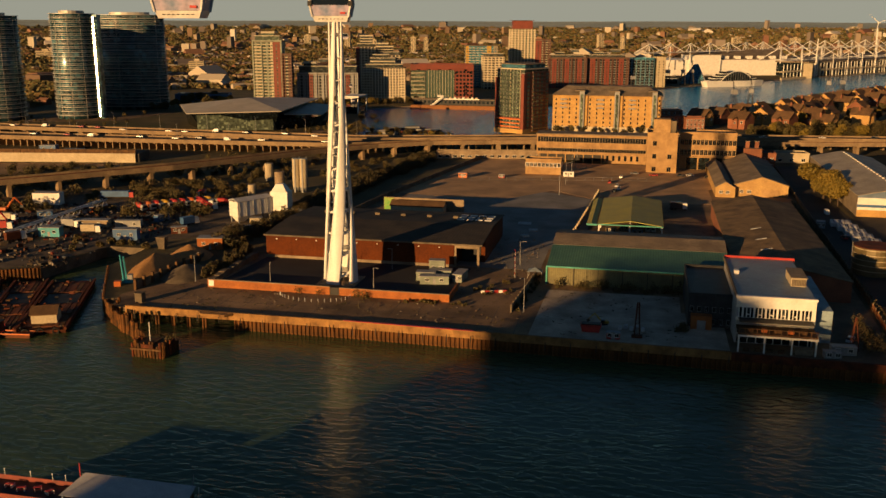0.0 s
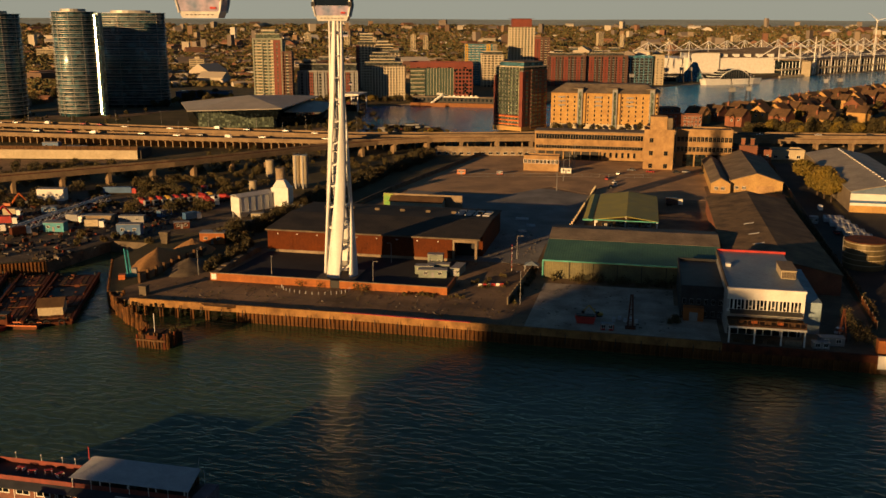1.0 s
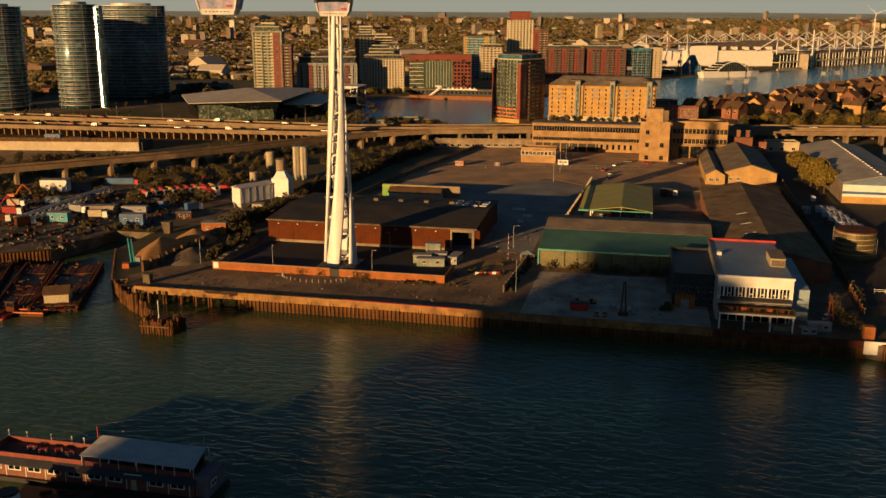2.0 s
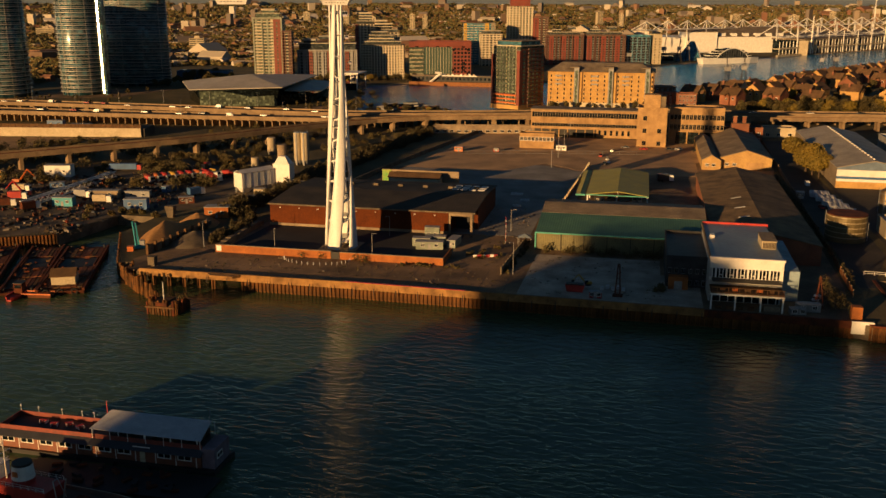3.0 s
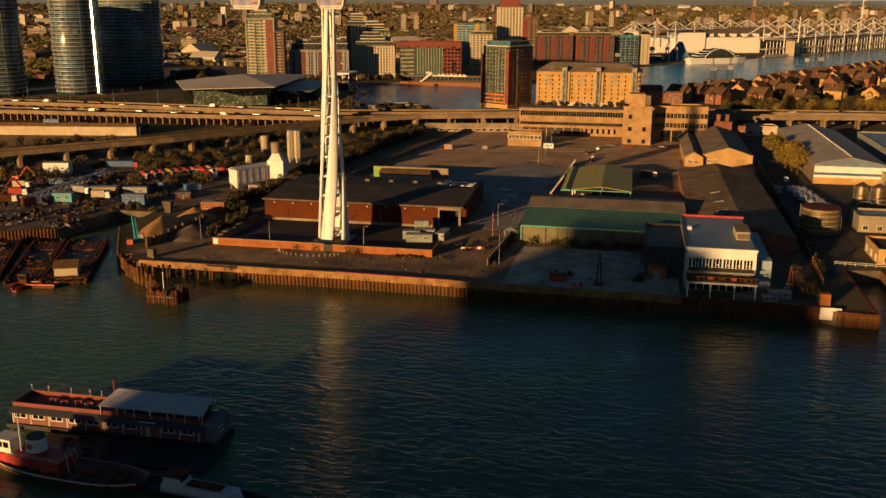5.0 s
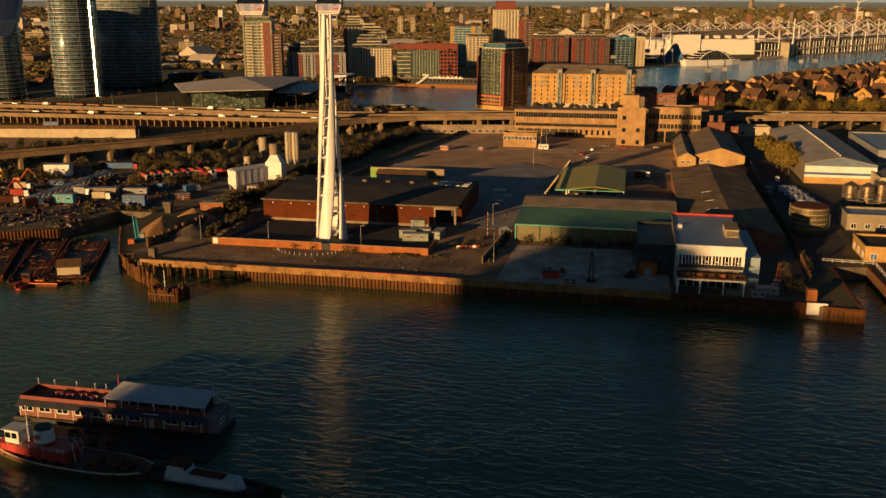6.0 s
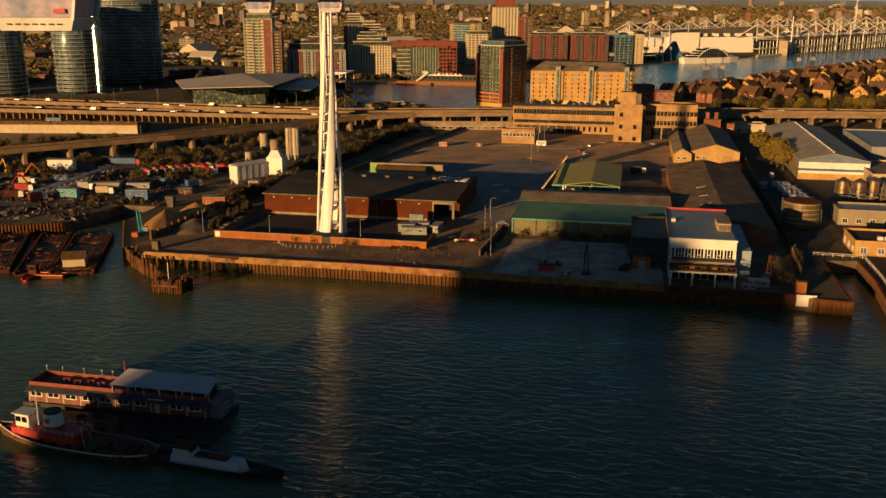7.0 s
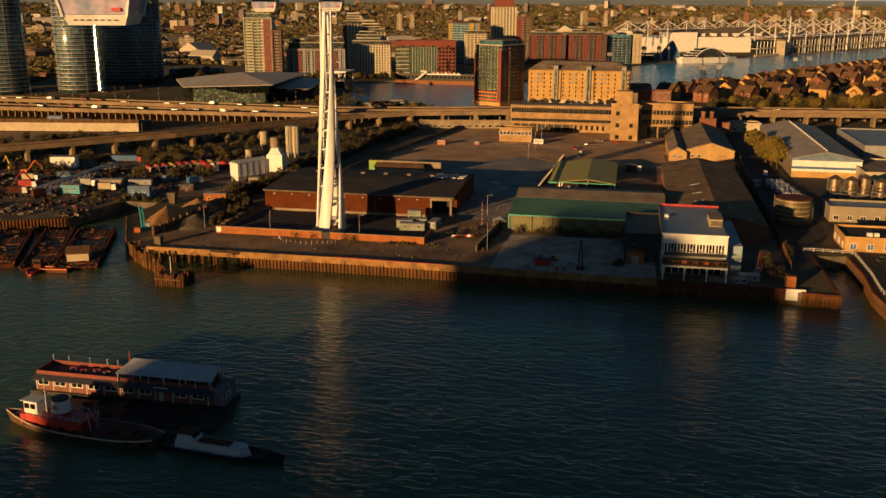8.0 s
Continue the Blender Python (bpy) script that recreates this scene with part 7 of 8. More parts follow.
tube(bm, (-2.2, 0.6, 5.6), (-2.2, -0.6, 5.6), 0.1, 5)
part("gallows", bm, STEEL, tg, world=False)
for x, w in ((-7, 2.2), (-11, 3.0), (-14, 1.6)):
    part("hatch", B(x - w / 2, x + w / 2, -1.4, 1.4, 1.2, 2.2), RUST, tg, world=False)
lt = thing("grey_launch", (-60.5, 109.6, -4), "low dark launch with grey cabin and red wheelhouse top", "boat", rz=-7)
lt.scale = (0.97, 0.95, 0.85)
bm = bmesh.new()
hull(bm, 30, 6.2, -1.0, 0.9, sheer=0.55)
part("hull", bm, BLACK, lt, world=False)
bm = bmesh.new()
prism(bm, [(-9, -2.0), (6, -1.7), (7.5, 0), (6, 1.7), (-9, 2.0)], 0.4, 2.3, top=[(-8.8, -1.8), (5.6, -1.5), (6.8, 0), (5.6, 1.5), (-8.8, 1.8)])
part("cabin", bm, TARP, lt, "pale grey long cabin", world=False)
bm = bmesh.new()
prism(bm, [(-8.5, -1.8), (-4.5, -1.8), (-4.5, 1.8), (-8.5, 1.8)], 2.3, 4.0, top=[(-8.3, -1.6), (-5.2, -1.6), (-5.2, 1.6), (-8.3, 1.6)])
wl = part("wheelhouse", bm, TARP, lt, world=False)
part("wheelhouse_roof", B(-8.7, -4.9, -1.9, 1.9, 4.0, 4.2), RUST, wl, "rusty red roof", world=False)
part("pane", B(-5.1, -4.75, -1.3, 1.3, 2.8, 3.8), GLASS_D, wl, world=False)
part("aft_hatch", B(-4, 3, -1.1, 1.1, 2.3, 2.55), RUST, lt, world=False)
part("mooring_bitt", B(10.5, 11.1, -0.3, 0.3, 0.4, 1.8), RUST, lt, world=False)
bs_ = thing("dark_lighter", (-84, 119.4, -4), "black flat lighter loaded with dark debris", "barge", rz=0)
part("hull", B(-18, 19, -2.6, 6, -1, 0.5), BLACK, bs_, world=False)
for i in range(24):
    bm = bmesh.new()
    x, y = random.uniform(-16, 17), random.uniform(-2.2, 5)
    box(bm, -0.9, 0.9, -0.4, 0.4, 0.45, 0.8 + random.random() * 0.4, m=pose(x, y, 0, 0, 0, random.uniform(0, 180)))
    part("debris", bm, RUST if i % 3 else BLACK, bs_, world=False)


# derelict barges in the creek
RUSTDECK = mat("rusted_deck_plate", (0.20, 0.07, 0.03), (0.075, 0.03, 0.018), 2.5, 0.8, 0.5, vary=0.35)


def barge(x0, y0, x1, y1, w, z, label, holds=4):
    L = math.hypot(x1 - x0, y1 - y0)
    b = thing("scrap_barge", ((x0 + x1) / 2, (y0 + y1) / 2, -4), label, "barge", "creek barges", rz=math.degrees(math.atan2(y1 - y0, x1 - x0)))
    bm = bmesh.new()
    prism(bm, [(-L / 2 + 1.5, -w / 2), (L / 2, -w / 2), (L / 2, w / 2), (-L / 2 + 1.5, w / 2)], -1.2, z - 0.3, top=[(-L / 2, -w / 2), (L / 2, -w / 2), (L / 2, w / 2), (-L / 2, w / 2)])
    part("hull", bm, RUST, b, world=False)
    for s in (-1, 1):
        part("side_coaming", B(-L / 2, L / 2, s * w / 2 - 0.35, s * w / 2 + 0.35, z - 0.3, z + 0.5), RUST, b, world=False)
    for i in range(holds):
        xa = -L / 2 + 3 + i * (L - 5) / holds
        xb = xa + (L - 5) / holds - 1.2
        if (i + int(w)) % 3 == 0:
            # Thin black sheet painted in for the shade down the open hold
            part("open_hold", B(xa, xb, -w / 2 + 1, w / 2 - 1, z - 0.28, z - 0.2), BLACK, b, "black sheet standing for the shaded open hold", world=False)
            for y0 in (-w / 2 + 0.8, w / 2 - 1.1):
                part("hold_coaming", B(xa, xb, y0, y0 + 0.3, z - 0.28, z + 0.5), RUST, b, world=False)
        else:
            n = 7
            for q in range(n):
                ya = -w / 2 + 0.9 + q * (w - 1.8) / n
                part("deck_plate", B(xa, xb, ya, ya + (w - 1.8) / n - 0.12, z - 0.28, z + 0.06 * ((q + i) % 3)), RUSTDECK if (q + i) % 4 else WOOD, b, world=False)
    for xx in (-L / 2 + 1.2, L / 2 - 1.0):
        for s in (-1, 1):
            bm = bmesh.new()
            cyl(bm, xx, s * (w / 2 - 1.2), z - 0.3, z + 0.7, 0.28, n=8)
            part("bollard", bm, BLACK, b, world=False)
    rn = random.Random(int(x0 * 10))
    for i in range(22):
        bm = bmesh.new()
        r = rn.uniform(0.2, 0.9)
        box(bm, -r, r, -0.25, 0.25, 0, rn.uniform(0.15, 0.7), m=pose(rn.uniform(-L / 2 + 2, L / 2 - 2), rn.uniform(-w / 2 + 1, w / 2 - 1), z, rn.uniform(-10, 10), rn.uniform(-10, 10), rn.uniform(0, 180)))
        part("scrap", bm, rn.choice((RUST, WOOD, RUST, BLACK, RUST)), b, world=False)
    return b


bg1 = barge(-158, 217, -178, 264, 13, 1.4, "rusty derelict barge with a small deckhouse")
barge(-170, 214, -192, 262, 10, 1.2, "rusty derelict barge heaped with scrap")
barge(-184, 213, -207, 258, 11, 1.6, "rusty derelict barge with open holds")
barge(-198, 210, -222, 252, 11, 1.3, "rusty derelict barge with torn decks")
bm = bmesh.new()
gable_wall(bm, -3.4, 3.4, -3, 3, 1.4, 4.0, 5.6, "x")
dh = part("deckhouse", bm, CREAM, bg1, "small cream deckhouse", world=False)
dh.matrix_basis = pose(-17, 0, 0, 0, 0, 90)
bm = bmesh.new()
gable(bm, -3.8, 3.8, -3.4, 3.4, 3.9, 5.7, "x")
part("deckhouse_roof", bm, TILE_R, dh, world=False)
for i in range(3):
    bm = bmesh.new()
    ring = [[bm.verts.new((0.28 * math.sin(q * math.tau / 8), (0.8 + 0.28 * math.cos(q * math.tau / 8)) * math.cos(j * math.tau / 16), (0.8 + 0.28 * math.cos(q * math.tau / 8)) * math.sin(j * math.tau / 16))) for q in range(8)] for j in range(16)]
    for j in range(16):
        for q in range(8):
            bm.faces.new((ring[j][q], ring[(j + 1) % 16][q], ring[(j + 1) % 16][(q + 1) % 8], ring[j][(q + 1) % 8]))
    ty = part("tyre_fender", bm, RUBBER, bg1, world=False)
    ty.matrix_basis = pose(-25.2, -4 + i * 4, 0.8)

wbt = thing("red_workboat", (-169.5, 213.5, -4), "small red workboat with a boxy wheelhouse", "boat", rz=100)
bm = bmesh.new()
hull(bm, 11, 4.0, -0.6, 1.0, sheer=0.5)
part("hull", bm, RED, wbt, world=False)
part("wheelhouse", B(0.4, 3.0, -1.2, 1.2, 0.5, 3.6), RUST, wbt, world=False)
part("wheelhouse_roof", B(0.1, 3.3, -1.5, 1.5, 3.6, 3.8), BLACK, wbt, world=False)
part("pane", B(0.3, 0.39, -0.9, 0.9, 2.2, 3.2), GLASS_D, wbt, world=False)
pun = thing("rusty_punt", (-163.5, 214.6, -4), "small rusty open punt", "boat", rz=8)
bm = bmesh.new()
prism(bm, [(-4, -1.5), (4, -1.5), (4, 1.5), (-4, 1.5)], -0.6, 0.9, top=[(-4.6, -1.7), (4.6, -1.7), (4.6, 1.7), (-4.6, 1.7)])
part("hull", bm, RUSTDECK, pun, world=False)
# Black sheet painted in for the punt's shaded hollow
part("well", B(-3.6, 3.6, -1.2, 1.2, 0.9, 0.95), BLACK, pun, world=False)
for y0 in (-1.65, 1.4):
    part("gunwale", B(-4.4, 4.4, y0, y0 + 0.25, 0.9, 1.25), ORANGE, pun, world=False)
cbt = thing("old_cabin_boat", (-206, 240, -4), "old white and red cabin boat beside the barges", "boat", rz=70)
bm = bmesh.new()
hull(bm, 15, 4.6, -0.6, 1.4, sheer=0.6)
part("hull", bm, RED, cbt, world=False)
part("cabin", B(-4.5, 3.5, -1.5, 1.5, 1.0, 3.4), WHITE, cbt, world=False)
part("cabin_roof", B(-4.8, 3.8, -1.8, 1.8, 3.4, 3.6), RUST, cbt, world=False)
for i in range(4):
    part("pane", B(-4 + i * 1.9, -2.8 + i * 1.9, -1.58, -1.5, 2.0, 3.0), GLASS_D, cbt, world=False)
bm = bmesh.new()
tube(bm, (4.5, 0, 1.2), (4.5, 0, 8.5), 0.1, 5)
part("mast", bm, WOOD, cbt, world=False)

# ---- vehicles ----
def car_proto(colour, label, van=False):
    c = thing("van" if van else "car", (0, 0, -200), label, "van" if van else "car", "vehicles")
    bm = bmesh.new()
    h = 1.3 if van else 0.85
    prism(bm, [(-2.2, -0.88), (2.2, -0.85), (2.2, 0.85), (-2.2, 0.88)], 0.3, h, top=[(-2.15, -0.82), (2.05, -0.8), (2.05, 0.8), (-2.15, 0.82)])
    part("body", bm, colour, c, world=False)
    bm = bmesh.new()
    if van:
        prism(bm, [(-2.15, -0.85), (1.6, -0.85), (1.6, 0.85), (-2.15, 0.85)], h, 2.1, top=[(-2.1, -0.78), (0.9, -0.78), (0.9, 0.78), (-2.1, 0.78)])
        part("upper_body", bm, colour, c, world=False)
    else:
        prism(bm, [(-1.8, -0.8), (1.0, -0.8), (1.0, 0.8), (-1.8, 0.8)], h, 1.4, top=[(-1.3, -0.65), (0.35, -0.65), (0.35, 0.65), (-1.3, 0.65)])
        part("glazing", bm, GLASS_D, c, world=False)
        part("roof", B(-1.3, 0.35, -0.66, 0.66, 1.4, 1.45), colour, c, world=False)
    return c


bm = bmesh.new()
prism(bm, [(0.32 * math.cos(i * math.tau / 10), 0.32 * math.sin(i * math.tau / 10)) for i in range(10)], -0.1, 0.1)
W_ME = mesh_of("wheel", bm, RUBBER)
PALE = mat("white_car_paint", (0.8, 0.79, 0.76), None, 4, 0.3, 0.0)
DGREY = mat("dark_car_paint", (0.05, 0.055, 0.06), None, 4, 0.3, 0.0)
cars = [car_proto(PALE, "white car parked on the road"), car_proto(DGREY, "dark grey car parked on the road"), car_proto(RED, "red car parked on the road"), car_proto(STEEL, "silver car parked on the road"), car_proto(PALE, "white delivery van on the road", True)]
for c in cars:
    for x in (-1.35, 1.35):
        for y in (-0.8, 0.8):
            place("wheel", W_ME, c, pose(x, y, 0.32, 90, 0, 0))
spots = []
for p, a in along([(-560, 553), (-410, 547.5), (-290, 551.5), (-190, 557)], 24):
    spots.append((p.x + rn.uniform(-9, 9), p.y + rn.choice((-4.5, -1, 3)), 6.32, a))
for p, a in along([(-560, 597), (-480, 591), (-390, 589), (-285, 585), (-190, 581)], 22):
    spots.append((p.x + rn.uniform(-9, 9), p.y + rn.choice((-3.5, 1, 4)), 6.72, a))
for p, a in along([(70, 638), (150, 652), (330, 672)], 40):
    spots.append((p.x + rn.uniform(-9, 9), p.y + 1, 6.72, a))
for p, a in along([(-560, 650), (-480, 640), (-380, 618), (-280, 606)], 20):
    spots.append((p.x, p.y + rn.uniform(-9, 9), 0.08, a))
for x, y, a in ((-8.5, 498, 80), (-11, 455, 85), (-9, 462, 90), (36, 508, 10), (39, 512, 8), (-10, 470, 85), (-14, 480, 90), (8, 508, 10), (22, 510, 5), (27, 512, 4), (-2, 512, 8), (80, 420, 90), (78, 372, 95), (82, 396, 88), (56, 247, 70), (97, 268, 40), (104, 262, 40), (101, 246, 30)):
    spots.append((x, y, 0.06, a))
for i in range(18):
    spots.append((-190 + rn.uniform(0, 60), 645 + rn.uniform(0, 40) + 10, 0.03, rn.uniform(0, 30)))
spots = [s for s in spots if not inside(s[0], s[1], DOCK_A)]
for i, (x, y, z, a) in enumerate(spots):
    m = pose(x, y, z, 0, 0, a + rn.choice((0, 180)))
    if i < 5:
        cars[i].matrix_basis = m
    else:
        copy_thing(cars[rn.choice((0, 0, 1, 3, 0, 2, 4, 1))], m)


def lorry(x, y, rz, body, label, drum=False, z=0.06, L=7.5, cab=WHITE):
    c = thing("mixer_lorry" if drum else "lorry", (x, y, z), label, "lorry", "", rz=rz)
    part("chassis", B(-L / 2, L / 2, -1.0, 1.0, 0.6, 1.0), BLACK, c, world=False)
    bm = bmesh.new()
    prism(bm, [(L / 2 - 2.0, -1.2), (L / 2, -1.2), (L / 2, 1.2), (L / 2 - 2.0, 1.2)], 0.6, 3.0, top=[(L / 2 - 2.0, -1.15), (L / 2 - 0.25, -1.15), (L / 2 - 0.25, 1.15), (L / 2 - 2.0, 1.15)])
    cb = part("cab", bm, cab, c, world=False)
    part("windscreen", B(L / 2 - 0.1, L / 2 + 0.03, -1.0, 1.0, 1.7, 2.6), GLASS_D, cb, world=False)
    if drum:
        bm = bmesh.new()
        tube(bm, (L / 2 - 2.4, 0, 1.9), (-0.6, 0, 2.5), 0.8, 12, r2=1.35)
        tube(bm, (-0.6, 0, 2.5), (-L / 2 + 0.3, 0, 3.1), 1.35, 12, r2=0.6)
        part("drum", bm, body, c, world=False)
        part("chute", B(-L / 2 - 0.6, -L / 2 + 0.4, -0.5, 0.5, 1.6, 3.4), GREYPAINT, c, world=False)
    else:
        part("box_body", B(-L / 2, L / 2 - 2.2, -1.25, 1.25, 1.0, 3.6), body, c, world=False)
    for xx in (-L / 2 + 1, -L / 2 + 2.3, L / 2 - 1.2):
        for s in (-1, 1):
            w = place("wheel", W_ME, c, pose(xx, s * 1.0, 0.5, 90, 0, 0) @ Matrix.Scale(1.55, 4))


STRIPED = [RED, ORANGE, RED, YELLOW, RED]
for i in range(9):
    lorry(-207 + i * 2.9 - 2, 362 + i * 2.4, -28, STRIPED[i % 5], "concrete mixer lorry with red and yellow drum", True, cab=GREYPAINT)
for x, y, a in ((-198, 396, -100), (-181, 370, 25), (-178, 380, 25), (-186, 376, 20)):
    lorry(x, y, a, RED, "white-cabbed concrete mixer lorry with red drum", True)
lorry(-234, 386, 14, BLUE, "long blue curtain-sided lorry", L=15, cab=RED)
for x, y, a, m in ((-238, 303, 30, RUST), (-242, 316, 20, RED), (-218, 325, 0, GREYPAINT), (-225, 300, 60, RUST), (-250, 330, 10, CREAM), (-205, 318, 15, CREAM), (18, 416, 10, DGREY), (-175, 340, 60, BLUE)):
    lorry(x, y, a, m, "worn lorry parked in the yard")

# ---- batching plant and scrapyard ----
bp = thing("batching_plant", (-152, 356, 0), "white concrete batching plant with hoppers", "plant")
HM = pose(-155, 355, 0, 0, 0, 58)
bm = bmesh.new()
box(bm, -8.5, 8, -3, 3, 2.6, 8.8, m=HM)
part("hopper_house", bm, WHITE, bp)
for i in range(5):
    bm = bmesh.new()
    box(bm, -7.6 + i * 3.4, -7.4 + i * 3.4, -3.12, -3.0, 2.6, 8.8, m=HM)
    part("cladding_rib", bm, GREYPAINT, bp)
bm = bmesh.new()
prism(bm, [(-6.6, -1.2), (-4, -1.2), (-4, 1.2), (-6.6, 1.2)], 0.2, 2.6, top=[(-8, -2.6), (-2.4, -2.6), (-2.4, 2.6), (-8, 2.6)])
bm.transform(HM)
part("hopper", bm, WHITE, bp)
bm = bmesh.new()
gable(bm, -8.8, 8.3, -3.2, 3.2, 8.8, 9.9, "x", t=0.2)
bm.transform(HM)
part("roof", bm, TARP, bp)
part("mixer_house", B(-149, -141.5, 361, 367, 3, 11), WHITE, bp)
bm = bmesh.new()
prism(bm, [(-148.6, 361.4), (-142, 361.4), (-142, 366.6), (-148.6, 366.6)], 11, 14, top=[(-147, 362.8), (-144, 362.8), (-144, 365.4), (-147, 365.4)])
part("hopper_top", bm, WHITE, bp)
bm = bmesh.new()
cyl(bm, -150.5, 376, 2, 17, 2.1, n=16)
part("cement_silo", bm, CONC, bp)
for x, y in ((-7.8, -2.6), (-7.8, 2.6), (7.4, -2.6), (7.4, 2.6)):
    bm = bmesh.new()
    box(bm, x - .3, x + .3, y - .3, y + .3, 0, 2.6, m=HM)
    part("leg", bm, GREYPAINT, bp)
for x in (-148, -142):
    part("leg", B(x - .3, x + .3, 361.2, 361.8, 0, 3.1), GREYPAINT, bp)
bm = bmesh.new()
tube(bm, (-140, 361, 4), (-122, 368, 0.6), 0.7, 4)
part("conveyor", bm, GREYPAINT, bp)
ts = thing("twin_silo", (-159, 420, 0), "pair of tall cream cement silos", "silo")
for x in (-160.0, -156.3):
    bm = bmesh.new()
    cyl(bm, x, 421, 2.5, 16, 1.9, n=20)
    sl = part("silo_body", bm, CREAM, ts)
    bm = bmesh.new()
    cyl(bm, x, 421, 0, 2.5, 1.2, 1.8, n=12)
    part("cone", bm, GREYPAINT, sl)
    bm = bmesh.new()
    for i in range(5):
        a = i * 1.25
        tube(bm, (x + 1.7 * math.cos(a), 421 + 1.7 * math.sin(a), 16), (x + 1.7 * math.cos(a), 421 + 1.7 * math.sin(a), 17.3), 0.07, 4)
    cyl(bm, x, 421, 16.0, 16.2, 1.95, n=16)
    part("top_rail", bm, STEEL, sl)
    part("ladder", B(x - 0.3, x + 0.3, 418.8, 419.05, 0, 16), GREYPAINT, sl)
for x, y, r, h in ((-185, 448, 2.2, 9), (-174, 400, 1.8, 6.5)):
    s_ = thing("small_silo", (x, y, 0), "small cream steel silo on legs", "silo")
    bm = bmesh.new()
    cyl(bm, x, y, 1.5, h, r, n=16)
    part("silo_body", bm, CREAM, s_)
    bm = bmesh.new()
    cyl(bm, x, y, 0, 1.5, r * 0.7, r, n=12)
    part("cone", bm, GREYPAINT, s_)
for x, y, w, d, h, rz, m, lb in ((-149, 346, 5, 3, 3, 15, CREAM, "cream site office cabin by the plant"), (-148, 330, 8, 3, 3, 20, CREAM, "long cream cabin beside the scrub"), (-256, 366, 12, 5, 5.4, 12, WHITE, "white two-storey yard office cabin"), (-186, 311, 9, 4, 4.2, 12, BLUE, "blue portable cabin on a block base"), (-217, 310, 8, 4, 3.6, 10, CYAN, "turquoise and cream yard cabin"), (-211, 328, 14, 4, 3.0, 12, CONC, "long dirty tan storage container"), (-149, 305, 9, 5, 4.2, 12, BRICK, "brick weighbridge hut with flat roof"), (-196, 330, 10, 3, 3, 12, GREYPAINT, "grey storage container with barred end"), (-240, 340, 6, 3, 2.8, 30, BLUE, "blue shipping container in the yard"), (-228, 352, 6, 3, 2.8, 10, RUST, "rusty shipping container in the yard"), (-270, 330, 6, 3, 2.8, 5, GREYPAINT, "grey shipping container in the yard"), (-190, 345, 6, 2.6, 2.6, 70, BLUE, "blue shipping container beside lorries"), (-172, 325, 6, 2.6, 2.6, 30, RUST, "rusty shipping container beside the wall"), (-300, 345, 10, 4, 3, 10, CREAM, "cream container office in the yard"), (-330, 500, 12, 6, 5, 10, CREAM, "cream hut beneath the flyover"), (-360, 520, 10, 5, 4, 10, BLUE, "blue hut beneath the flyover")):
    cabin(x, y, w, d, h, rz, m, lb, z=0.06)
gt_ = thing("steel_truss_gantry", (-229, 334, 0), "fallen white lattice steel gantry", "gantry", rz=math.degrees(math.atan2(67, -1)))
Lg = 68
for dy in (-1.1, 1.1):
    for dz in (0.8, 3.2):
        bm = bmesh.new()
        tube(bm, (-Lg / 2, dy, dz), (Lg / 2, dy, dz), 0.3, 5)
        part("chord", bm, WHITE, gt_, world=False)
for i in range(15):
    x = -Lg / 2 + i * Lg / 15
    for dy in (-1.1, 1.1):
        bm = bmesh.new()
        tube(bm, (x, dy, 0.8), (x + Lg / 30, dy, 3.2), 0.17, 4)
        tube(bm, (x + Lg / 30, dy, 3.2), (x + Lg / 15, dy, 0.8), 0.17, 4)
        part("lacing", bm, WHITE, gt_, world=False)
for x in (-Lg / 2 + 1, 0, Lg / 2 - 1):
    part("trestle", B(x - .5, x + .5, -1.3, 1.3, 0, 0.7), RUST, gt_, world=False)


def excavator(x, y, rz, m, label):
    e = thing("excavator", (x, y, 0.06), label, "excavator", rz=rz)
    if m is YELLOW and x > -50:
        e.scale = (0.55, 0.55, 0.5)
    for s in (-1, 1):
        bm = bmesh.new()
        box(bm, -2.0, 2.0, s * 1.2 - 0.3, s * 1.2 + 0.3, 0, 0.9)
        bmesh.ops.bevel(bm, geom=bm.edges[:], offset=0.25, segments=1, affect="EDGES")
        part("track", bm, BLACK, e, world=False)
    part("house", B(-2.4, 0.6, -1.3, 1.3, 1.0, 2.3), m, e, world=False)
    part("cab", B(-0.4, 1.4, 0.2, 1.3, 1.0, 3.1), GLASS_D, e, world=False)
    bm = bmesh.new()
    tube(bm, (0.8, -0.4, 1.8), (4.4, -0.4, 6.6), 0.42, 4, r2=0.34)
    part("boom", bm, m, e, world=False)
    bm = bmesh.new()
    tube(bm, (4.3, -0.4, 6.7), (7.6, -0.4, 3.4), 0.34, 4, r2=0.22)
    part("dipper", bm, m, e, world=False)
    part("bucket", B(7.0, 8.3, -1.0, 0.2, 2.3, 3.5), BLACK, e, world=False)


excavator(-263, 346, 10, ORANGE, "orange tracked excavator with raised arm")
excavator(-243, 322, 200, RED, "red scrap grab excavator")
excavator(-276, 352, 150, YELLOW, "yellow excavator standing among scrap")
tc = thing("turquoise_loader", (-156, 257, 0), "turquoise folded loading crane on the creek quay", "crane", rz=20)
for i in range(2):
    bm = bmesh.new()
    tube(bm, (0.2 + i * 0.9, 0, 0.4), (-0.4 + i * 0.8, 0.3 * i, 9.0 - i * 0.5), 0.36, 4, r2=0.28)
    part("boom", bm, CYAN, tc, world=False)
part("base", B(-0.8, 3, -1.1, 1.1, 0, 0.9), CYAN, tc, world=False)
part("counterweight", B(1.5, 3, -1.0, 1.0, 0.9, 2.6), GREYPAINT, tc, world=False)
